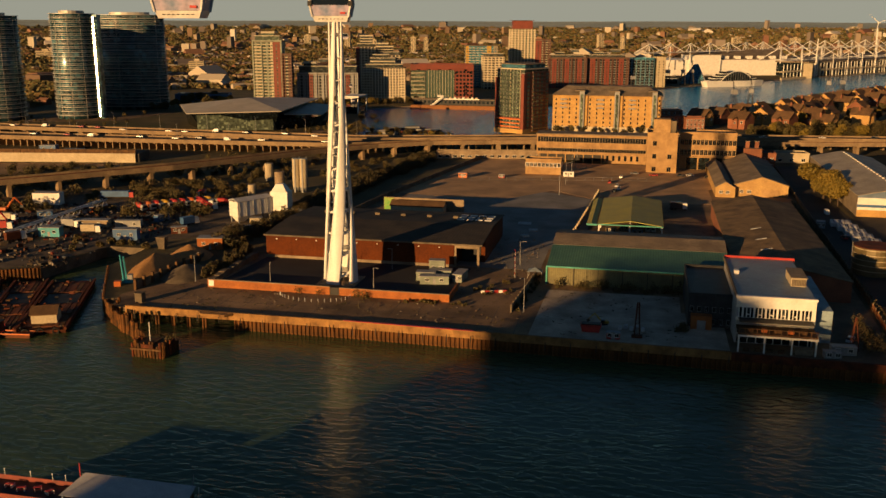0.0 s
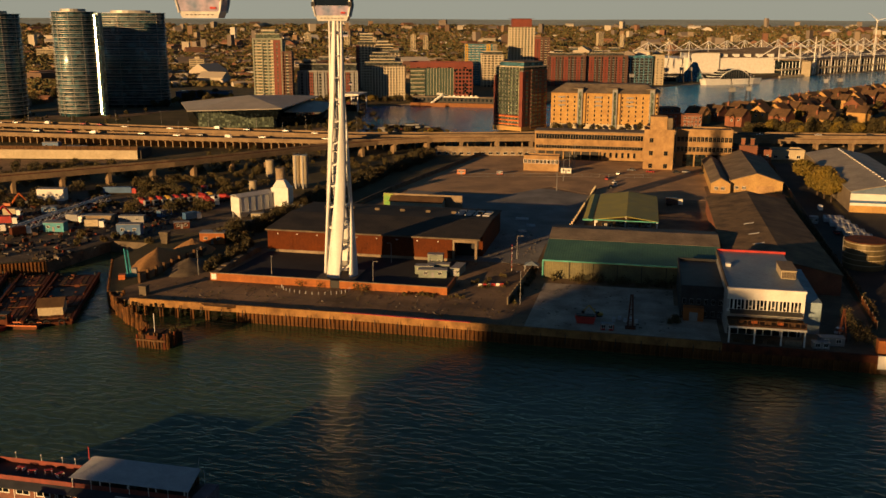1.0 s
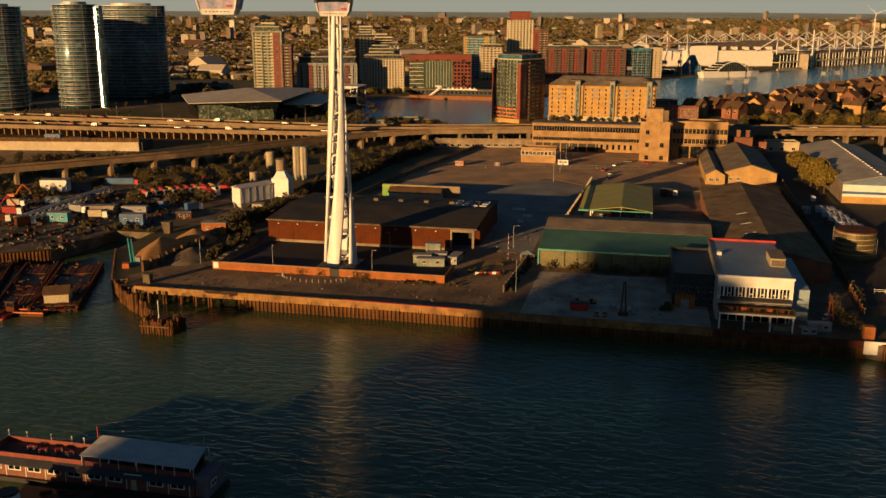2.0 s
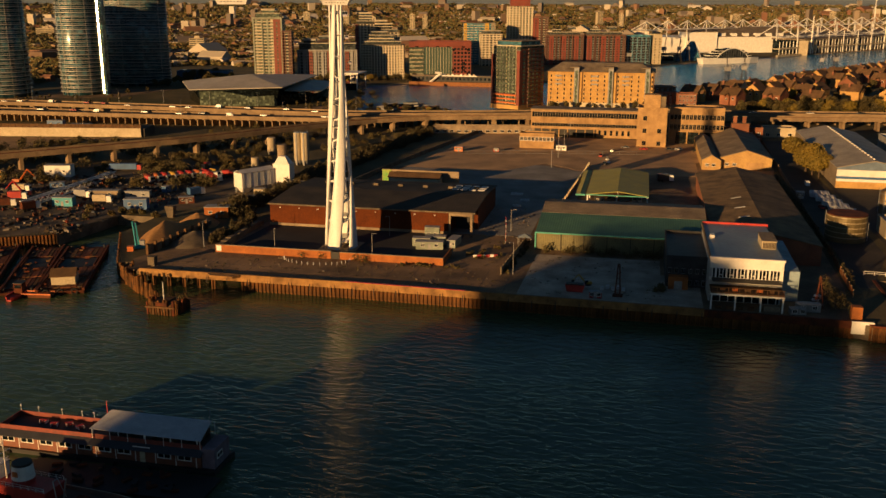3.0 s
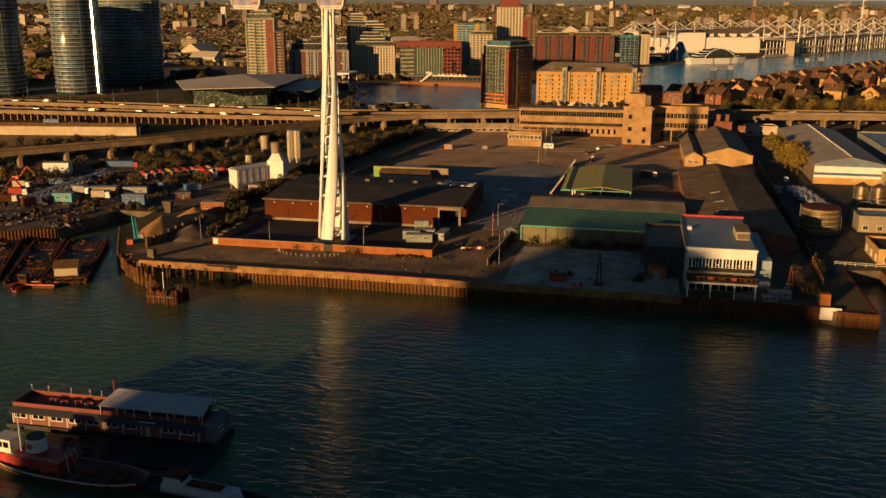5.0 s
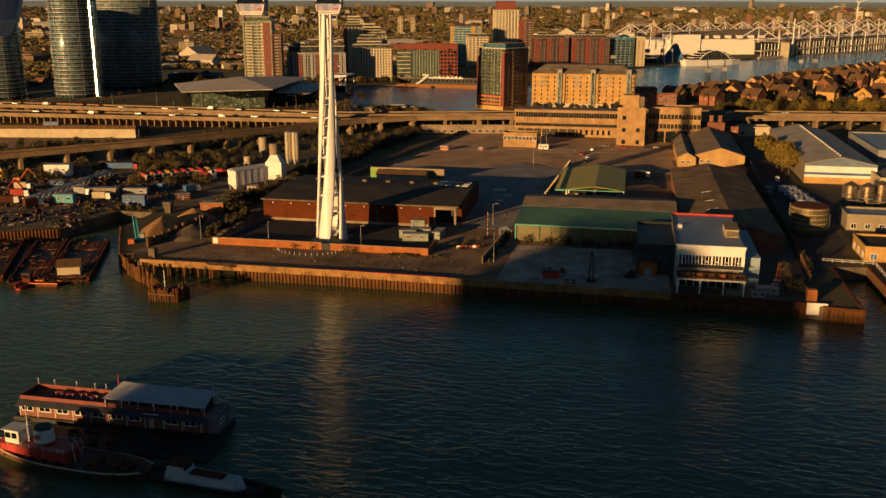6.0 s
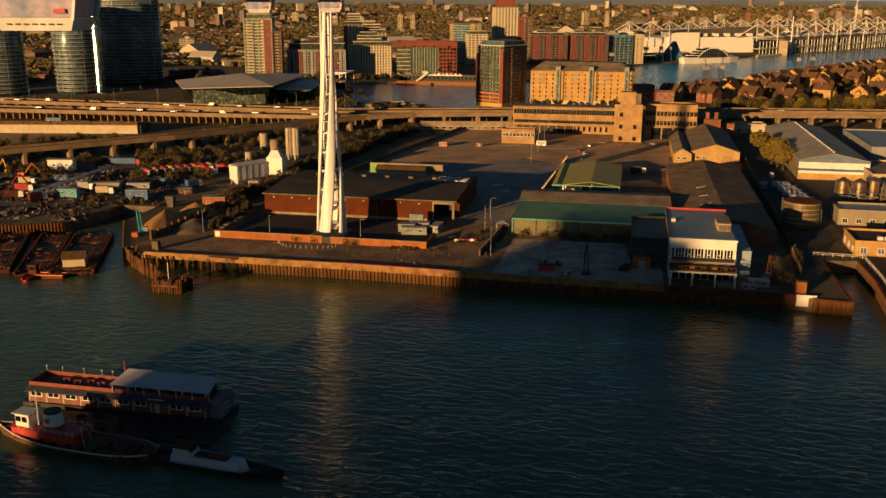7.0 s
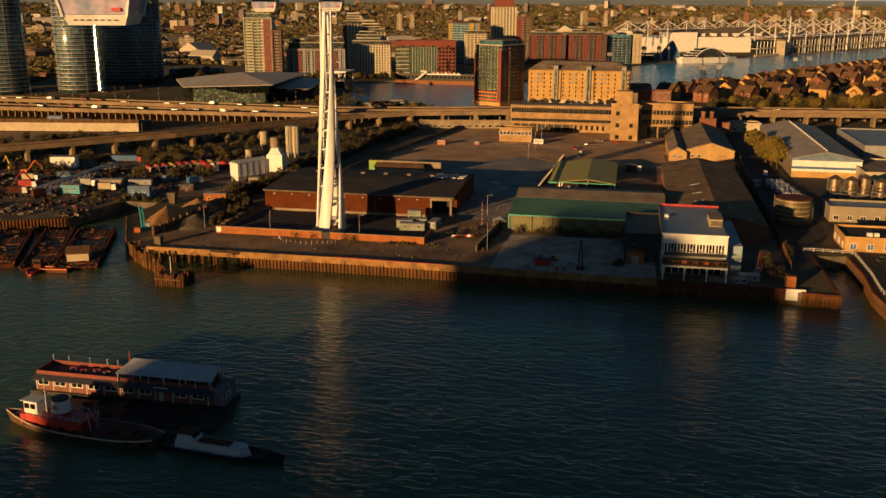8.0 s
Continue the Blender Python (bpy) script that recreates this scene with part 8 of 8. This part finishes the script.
part("fuel_tank", B(-2, 0, -4.5, -2.6, 0, 1.6), ORANGE, tc, world=False)
cbx = thing("concrete_plinth", (-139, 240, 0), "square dirty concrete block on the quay corner", "block")
part("block", B(-141.2, -139.0, 238, 240.2, -0.1, 2.8), CONC_D, cbx)
part("ledge", B(-141.4, -138.8, 237.8, 240.4, 2.8, 3.0), CONC_D, cbx)
pst = thing("capped_post", (-166, 301, 0), "pale concrete mast base with flared top", "post")
bm = bmesh.new()
prism(bm, [(-167.2, 300), (-165, 300), (-165, 302), (-167.2, 302)], 0, 4.4, top=[(-168.0, 299.6), (-164.4, 299.6), (-164.4, 302.4), (-168.0, 302.4)])
part("post", bm, CONC_D, pst)


def heap(name, label, x, y, rx, ry, h, mtl, seed):
    bm = bmesh.new()
    rings = []
    for k in range(9):
        u = k / 8
        ring = []
        for i in range(28):
            a = i * math.tau / 28
            q = (1 - u) * (1 + 0.14 * noise.noise((math.cos(a) * 2 + seed, math.sin(a) * 2, u * 2)))
            ring.append(bm.verts.new((x + rx * q * math.cos(a), y + ry * q * math.sin(a), h * (u ** 0.85) + 0.1 * noise.noise((a * 3, u * 9, seed)) - (0.2 if k == 0 else 0))))
        rings.append(ring)
    for p, q in zip(rings, rings[1:]):
        for i in range(28):
            bm.faces.new((p[i], p[(i + 1) % 28], q[(i + 1) % 28], q[i]))
    bm.faces.new(rings[-1])
    tagged(part(name, bm, mtl, smooth=True), label, "heap")


heap("sand_mound", "large orange-lit heap of building sand", -155.5, 276, 6, 15, 5.0, SAND, 1)
heap("sand_mound", "broad pale sand heap by the wall", -151, 292, 8, 9, 4.6, SAND, 2)
heap("gravel_mound", "dark gravel heap behind the block wall", -141, 270, 8, 12, 3.6, CONC_D, 3)
bay = thing("aggregate_bay_wall", (-145, 275, 0), "rough timber and concrete bay wall", "wall")
for i in range(9):
    y = 250 + i * 4.5
    part("bay_post", B(-148.4 + i * .4, -147.6 + i * .4, y, y + 0.8, 0, 3.4), WOOD, bay)
    part("bay_panel", B(-148.1 + i * .4, -147.9 + i * .4, y + 0.8, y + 4.4, 0, 2.4), CONC_D, bay)
bm = bmesh.new()
rn2 = random.Random(5)
for _ in range(5200):
    x, y = rn2.uniform(-300, -178), rn2.uniform(268, 372)
    if x > -187 and y < 303 or y < 262 + max(0, (-214 - x)) * 0.12 or rn2.random() > 0.3 + 0.7 * (noise.noise((x / 14, y / 14, 0)) > 0):
        continue
    r = 0.2 + 0.85 * rn2.random() ** 2.5
    box(bm, -r, r, -r * rn2.uniform(.2, .6), r * .4, 0, r * rn2.uniform(0.3, 1.4), m=pose(x, y, 0, rn2.uniform(-14, 14), rn2.uniform(-14, 14), rn2.uniform(0, 180)))
tagged(part("scrap_piles", bm, island("mixed_scrap", [(0.09, 0.035, 0.018), (0.05, 0.042, 0.034), (0.10, 0.075, 0.05), (0.03, 0.026, 0.022), (0.05, 0.06, 0.08), (0.22, 0.19, 0.16), (0.15, 0.035, 0.02), (0.04, 0.03, 0.022), (0.03, 0.03, 0.03), (0.07, 0.04, 0.025)])), "scattered scrap metal and vehicle parts", "scrap", kind="stuff")
cw = thing("creek_quay_west", (-202, 264, -5), "timber-boarded creek quay wall", "quay", kind="structure")
for p, a in along([(-262, 261.8), (-214, 256.4), (-192.5, 267)], 1.2):
    place("sheet_pile", pile_me, cw, base_of(cw).inverted() @ pose(p.x, p.y - 0.2, 0.2, 0, 0, a))

# ---- works beyond the lane ----
bl = thing("blue_gabled_shed", (107, 418, 0), "large shed with blue gable and white cladding band", "shed")
bm = bmesh.new()
gable_wall(bm, 91.5, 122.5, 418.5, 540, -0.3, 8.9, 12.2, "y")
part("wall", bm, GREYROOF, bl)
bm = bmesh.new()
gable(bm, 91.5, 122.5, 418.5, 540, 8.9, 12.25, "y", over=0.4)
rf = part("roof", bm, mat("pale_sheet_roof", (0.42, 0.37, 0.29), (0.28, 0.245, 0.19), 9, 0.7, 0.4, ribs=0.8, ribdir="Y"), bl)
for i in range(20):
    part("ridge_vent", B(106.6, 107.4, 422 + i * 5.8, 423 + i * 5.8, 12.4, 12.95), WHITE, rf)
part("lower_cladding", B(91.4, 122.6, 418.1, 418.48, 0, 3.0), YELLOWBRICK, bl, "tan lower cladding")
part("white_band", B(91.4, 122.6, 418.0, 418.48, 3.0, 8.2), WHITE, bl, "white cladding band")
part("blue_stripe", B(91.3, 122.7, 417.9, 417.99, 4.2, 5.3), BLUE, bl)
bm = bmesh.new()
va = [bm.verts.new(p) for p in ((91.4, 418.0, 8.2), (122.6, 418.0, 8.2), (122.6, 418.0, 8.9), (107, 418.0, 12.1), (91.4, 418.0, 8.9))]
vb = [bm.verts.new((v.co.x, 418.45, v.co.z)) for v in va]
bm.faces.new(va)
bm.faces.new(vb)
for i in range(5):
    bm.faces.new((va[i], va[(i + 1) % 5], vb[(i + 1) % 5], vb[i]))
part("gable_panel", bm, mat("slate_blue_cladding", (0.16, 0.22, 0.3), None, 4, 0.5), bl, "slate blue gable panel")


# Steel tinted bronze, the orange evening light painted into its colour
STAINLESS = mat("bronze_lit_stainless", (0.36, 0.27, 0.17), (0.24, 0.17, 0.10), 2, 0.38, 0.08, 0.8)


def tank(x, y, r, h, m, label, bands=4, top=None, cone=0.0):
    t = thing("storage_tank", (x, y, 0), label, "tank", "storage tanks")
    bm = bmesh.new()
    cyl(bm, x, y, -0.2, h, r, n=32)
    part("shell", bm, m, t, smooth=False)
    for i in range(bands):
        bm = bmesh.new()
        z = h * (i + 1) / (bands + 0.3)
        cyl(bm, x, y, z, z + 0.18, r + 0.12, n=32)
        part("band", bm, CREAM if bands > 3 else STEEL, t)
    bm = bmesh.new()
    cyl(bm, x, y, h, h + 0.25 + cone, r + 0.2, r * (1.0 if not cone else 0.2), n=32)
    part("lid", bm, top or m, t)
    bm = bmesh.new()
    tube(bm, (x - r - .4, y, 0), (x - r - .4, y, h + 1), 0.15, 5)
    part("pipe", bm, STEEL, t)
    bm = bmesh.new()
    tube(bm, (x + r + .4, y - 1, 0), (x + r + .4, y - 1, h * .7), 0.12, 5)
    part("pipe", bm, STEEL, t)


tank(77.2, 321, 6.6, 9.2, mat("olive_tank_steel", (0.17, 0.13, 0.06), (0.11, 0.085, 0.04), 3, 0.45, 0.1, 0.3), "large olive banded storage tank", 5, RUST)
for x, y, r, h in ((101, 368, 2.6, 9), (107, 366, 2.6, 9), (113, 369, 2.6, 9.5), (119, 367, 2.4, 8.5)):
    tank(x, y, r, h, STAINLESS, "shiny stainless process tank", 2, STAINLESS, 1.2)
pg = thing("pipe_gantry", (110, 358, 0), "galvanised pipework gantry round the tanks", "gantry")
for i in range(8):
    bm = bmesh.new()
    x = 97 + i * 4
    tube(bm, (x, 356, 0), (x, 356, 8 + (i % 3)), 0.15, 5)
    tube(bm, (x, 356, 4), (x + 4, 356, 4 + (i % 2)), 0.12, 5)
    tube(bm, (x, 356, 7), (x + 4, 360, 7), 0.12, 5)
    part("pipe", bm, STEEL, pg)
for i in range(6):
    part("walkway", B(97 + i * 5, 101.8 + i * 5, 354.4, 355.6, 5 + (i % 2), 5.2 + (i % 2)), STEEL, pg)
block("works_office", "low tan works office with grey roof", 108, 324, 34, 14, 5.2, 0, BEIGE, BLUEROOF, 4, 7, (1.6, 1.6), WHITE, GLASS_D, "F", "office")
b = block("creekside_pump_house", "tan flat-roofed pump house with glazed end", 101, 279, 27, 18, 4.3, 0, YELLOWBRICK, DARKROOF, 3.2, 5, (1.8, 1.8), WHITE, BLUE, "FL", "building")
for i in range(2):
    part("air_unit", B(-6 + i * 2.2, -4.4 + i * 2.2, 3, 4.6, 4.5, 5.9), WHITE, b, world=False)
for i in range(6):
    for j in range(2):
        sheeted(79.5 + i * 1.0 + j * 4, 398 - i * 8.5, 3.7, 7.6, 1.9, -6, "pallet stack under pale blue-white sheeting", "sheeted_stack")
cabin(72.6, 391, 3, 4, 2.6, -4, BLUEROOF, "small pale blue gate hut on the lane")
b = block("sheeted_store", "pale open store shed beside the works", 132, 400, 24, 40, 6, 0, CREAM, GREYROOF, 5, 4, (2, 2), WHITE, GLASS_D, "F", "shed")
block("works_shed", "grey works shed beyond the blue gable", 150, 470, 30, 70, 8, 0, GREYPAINT, BLUEROOF, 5, 5, (2, 2), WHITE, GLASS_D, "F", "shed")
block("works_shed", "low cream shed beneath the viaduct", 84, 575, 26, 12, 5, 5, CREAM, GREYROOF, 4, 4, (2, 1.6), WHITE, GLASS_D, "F", "shed")
lf = thing("lane_fence", (70, 390, 0), "pale concrete post and panel fence along the lane", "fence")
for p, a in along([(66.5, 252), (68.5, 296), (70.8, 391), (75, 557)], 4.0):
    bm = bmesh.new()
    box(bm, -0.12, 0.12, -0.12, 0.12, 0, 2.4, m=pose(p.x, p.y, 0, 0, 0, a))
    part("post", bm, CONC, lf)
    bm = bmesh.new()
    box(bm, 0.14, 3.86, -0.05, 0.05, 0.05, 1.9, m=pose(p.x, p.y, 0, 0, 0, a))
    part("panel", bm, CONC_D if p.y > 300 else BRICK, lf)
mr = thing("red_lattice_mast", (55, 239, 0), "slim rusty red lattice mast by the river", "mast")
for a in range(3):
    bm = bmesh.new()
    c, s = math.cos(a * 2.1), math.sin(a * 2.1)
    tube(bm, (1.4 * c, 1.4 * s, 0), (0.1 * c, 0.1 * s, 9), 0.12, 5)
    part("leg", bm, RUST, mr, world=False)
for k in range(4):
    bm = bmesh.new()
    cyl(bm, 0, 0, k * 2 + 1, k * 2 + 1.12, 1.25 - k * 0.3, n=3)
    part("brace", bm, RUST, mr, world=False)
for x, y, w, h in ((52, 236, 6, 2.2), (49, 233, 4, 1.6)):
    cabin(x, y, w, 2.4, h, 5, GREYPAINT, "small grey store by the white building")

# ---- yard clutter ----
sk = thing("red_skip", (-10, 240.5, 0.05), "red steel waste skip on the quay", "skip")
bm = bmesh.new()
prism(bm, [(-2.2, -1.0), (2.2, -1.0), (2.2, 1.0), (-2.2, 1.0)], 0.1, 2.1, top=[(-2.8, -1.15), (2.8, -1.15), (2.8, 1.15), (-2.8, 1.15)])
part("tub", bm, RED, sk, world=False)
part("load", B(-2.5, 2.5, -1.0, 1.0, 2.1, 2.4), BLACK, sk, world=False)
excavator(-7, 247, 200, YELLOW, "small yellow excavator parked on the quay yard")
for i in range(5):
    p_ = thing("white_bag", (-2.5 + i * 1.5, 243.5 + (i % 2) * 1.6, 0.05), "white bulk aggregate bag", "bulk bag", "bulk bags")
    bm = bmesh.new()
    box(bm, -0.5, 0.5, -0.5, 0.5, 0, 1.1)
    bmesh.ops.bevel(bm, geom=bm.edges[:], offset=0.18, segments=2, affect="EDGES")
    part("bag", bm, TARP, p_, world=False)
rm = thing("red_derrick", (2, 238.5, 0), "slim rusty red derrick on the quay", "derrick")
for s in (-.7, .7):
    bm = bmesh.new()
    tube(bm, (s, 0, 0), (s * .3, 0, 9.5), 0.2, 5)
    part("leg", bm, RUST, rm, world=False)
for i in range(6):
    part("rung", B(-0.6 + i * .06, 0.6 - i * .06, -.06, .06, 1 + i * 1.4, 1.14 + i * 1.4), RUST, rm, world=False)
part("foot", B(-1.4, 1.4, -1, 1, 0, 0.5), RUST, rm, world=False)
cabin(-4, 236, 3.4, 2, 1.7, 0, RED, "small red plant box with white labels", name="plant_box")
part_w = thing("yard_partition_wall", (-31.5, 272, 0), "leaning concrete panel wall dividing the yard", "wall")
for p, a in along([(-33, 252.5), (-30.2, 293)], 3.4):
    bm = bmesh.new()
    box(bm, 0, 3.3, -0.12, 0.12, 0, 2.2, m=pose(p.x, p.y, 0, 0, 0, a))
    part("panel", bm, CONC, part_w)
    bm = bmesh.new()
    box(bm, -0.16, 0.0, -0.2, 0.2, 0, 2.5, m=pose(p.x, p.y, 0, 0, 0, a))
    part("post", bm, CONC_D, part_w)
ys = thing("yard_stepped_fence", (-20, 400, 0), "row of pale concrete fence posts with panels", "fence")
for p, a in along([(-24, 345), (-22.5, 362), (-18, 445)], 5.0):
    bm = bmesh.new()
    box(bm, -0.3, 0.3, -0.3, 0.3, 0, 2.8, m=pose(p.x, p.y, 0))
    part("post", bm, CREAM, ys)
    bm = bmesh.new()
    box(bm, 0.3, 4.7, -0.1, 0.1, 0, 1.7, m=pose(p.x, p.y, 0, 0, 0, a))
    part("panel", bm, CONC_D, ys)
yb = thing("yard_boundary_wall", (-100, 500, 0), "long low concrete yard boundary wall", "wall", kind="structure")
bm = bmesh.new()
ribbon(bm, [(-122, 350), (-114, 418), (-88, 575)], -0.25, 0.25, -0.2, 2.2)
part("wall", bm, CONC_D, yb)
bfn = thing("mesh_barrier_fence", (-60, 480, 0), "temporary mesh barrier fence across the yard", "fence")
for p, a in along([(-88, 470), (-58, 478), (-20, 485), (8, 489)], 4.5):
    bm = bmesh.new()
    tube(bm, (p.x, p.y, 0), (p.x, p.y, 2.0), 0.09, 5)
    part("post", bm, STEEL, bfn)
    bm = bmesh.new()
    for z in (0.4, 1.9):
        box(bm, 0.1, 4.4, -0.03, 0.03, z, z + 0.08, m=pose(p.x, p.y, 0, 0, 0, a))
    part("rail", bm, STEEL, bfn)
for x, y, m, l in ((-90, 480, ORANGE, "orange welfare unit in the yard"), (-70, 484, RED, "red steel box in the yard")):
    cabin(x, y, 4.5 if m is ORANGE else 3, 2.4, 2.6 if m is ORANGE else 1.8, 0, m, l, name="yard_unit")
rb = thing("red_white_barrier", (-43, 272, 0), "red and white plastic road barrier row", "barrier")
for i in range(6):
    bm = bmesh.new()
    box(bm, -0.6, 0.6, -0.2, 0.2, 0, 0.8, m=pose(-44 + i * 1.3, 270 + i * 0.4, 0.05, 0, 0, 12))
    part("barrier_block", bm, RED if i % 2 else WHITE, rb)
for i in range(3):
    sheeted((-44, -39, -41)[i], (372, 360, 349)[i], (5, 3.4, 2.6)[i], 3, 0.6, 12 * i, "low sheeted pallet pile on the asphalt", "sheeted_pile", 0.1)
bm = bmesh.new()
rn3 = random.Random(8)
for _ in range(260):
    x, y = rn3.uniform(-48, -32), rn3.uniform(296, 345)
    if _ > 160:
        x, y = rn3.uniform(-130, 60), rn3.uniform(238, 256)
        if x > -27 and x < 12 and rn3.random() < 0.4:
            continue
        if x > 12:
            continue
    r = rn3.uniform(0.08, 0.32)
    box(bm, -r, r, -r * .6, r * .6, 0, r * rn3.uniform(.3, 1.2), m=pose(x, y, 0.05, 0, 0, rn3.uniform(0, 180)))
tagged(part("yard_rubble", bm, island("rubble", [(0.16, 0.13, 0.1), (0.09, 0.075, 0.06), (0.2, 0.17, 0.13), (0.08, 0.05, 0.035)])), "scattered rubble and litter on the yard", "rubble", kind="stuff")
# road lamps on the flyovers
for p, a in along([(-420, 537), (-290, 541), (-185, 548)], 34):
    lamp_post(p.x, p.y, 10.5, 5.9, rz=a + 90, label="grey street lamp on the flyover edge")
for p, a in along([(-470, 604), (-285, 596), (-180, 592)], 36):
    lamp_post(p.x, p.y, 10.5, 6.3, rz=a - 90, label="grey street lamp on the flyover edge")
for p, a in along([(-36, 440), (-34, 540)], 30):
    lamp_post(p.x, p.y, 11, rz=0, label="tall lamp column in the yard")

# moored barges in the dock
for i, (x, y, a) in enumerate(((-178, 662, 10), (-168, 676, 40), (-160, 690, 15), (-184, 690, 60), (-172, 705, 20), (-150, 680, -20), (-190, 672, 30))):
    b = thing("moored_barge", (x, y, -1.4), "dark moored canal barge in the dock", "boat", "moored dock barges", rz=a)
    bm = bmesh.new()
    hull(bm, 20, 4.4, -0.6, 1.1, sheer=0.4)
    part("hull", bm, BLACK, b, world=False)
    part("cabin", B(-6, 5, -1.4, 1.4, 0.6, 2.4), RUST if i % 2 else GREYPAINT, b, world=False)
    part("cabin_roof", B(-6.3, 5.3, -1.6, 1.6, 2.4, 2.6), CREAM if i % 3 == 0 else BLACK, b, world=False)
    bm = bmesh.new()
    tube(bm, (6, 0, 0.5), (6, 0, 9 + i), 0.12, 5)
    part("mast", bm, WOOD, b, world=False)

# lawns, paths and car parks between the towers and the flyover
for nm, lb, ct_, mt, pts in (("lawn_dockside", "worn grass verge beside the pavilion", "lawn", GRASSY, [(-420, 640), (-350, 625), (-345, 640), (-372, 690), (-425, 690)]),
                         ("lawn_tower", "worn grass lawn at the tower foot", "lawn", GRASSY, [(-560, 650), (-500, 640), (-495, 655), (-560, 675)]),
                         ("pavement_tower", "pale paved forecourt round the glass towers", "pavement", YARD, [(-520, 655), (-420, 695), (-405, 770), (-440, 770), (-540, 700)]),
                         ("pavement_dockside", "pale paved dockside promenade", "pavement", YARD, [(-250, 610), (-200, 612), (-200, 634), (-222, 690), (-246, 655)]),
                         ("lawn_park", "green park lawn beside the dock", "lawn", GRASSY, [(-246, 660), (-224, 695), (-240, 715), (-262, 705)]),
                         ("pavement_carpark", "asphalt car park behind the flyover", "pavement", ASPHALT, [(-190, 606), (-60, 640), (-104, 664), (-192, 636)])):
    bm = bmesh.new()
    prism(bm, pts, -0.3, 0.05)
    tagged(part(nm, bm, mt), lb, ct_, kind="structure")
rq = random.Random(77)
sp = [(rq.uniform(-560, -395), rq.uniform(612, 700), rq.uniform(1, 2.4), rq.uniform(1.2, 2.6)) for _ in range(60)]
sp += [(rq.uniform(-260, -205), rq.uniform(618, 720), rq.uniform(1, 2.6), rq.uniform(1.5, 4)) for _ in range(45)]
sp += [(rq.uniform(-250, -125), rq.uniform(455, 545), rq.uniform(1.2, 3), rq.uniform(1.2, 3.5)) for _ in range(110)]
sp += [(rq.uniform(-110, -10), rq.uniform(566, 576), rq.uniform(1, 2.2), rq.uniform(1, 2.6)) for _ in range(30)]
sp += [(rq.uniform(75, 180), rq.uniform(655, 690), rq.uniform(1.5, 3), rq.uniform(2, 4)) for _ in range(60)]
scrub("roadside_shrubs", "low autumn shrubs along roads and verges", sp, 260, 0.28)
lw = thing("dockside_low_wall", (-450, 640, 0), "long low concrete wall behind the flyover", "wall", kind="structure")
for k, path in enumerate(([(-560, 632), (-480, 620), (-380, 606)], [(-520, 652), (-430, 640), (-350, 622)], [(-250, 612), (-200, 606), (-130, 622)])):
    bm = bmesh.new()
    ribbon(bm, path, -0.2, 0.2, 0, 1.4)
    part("wall", bm, CONC if k != 1 else BRICK, lw)
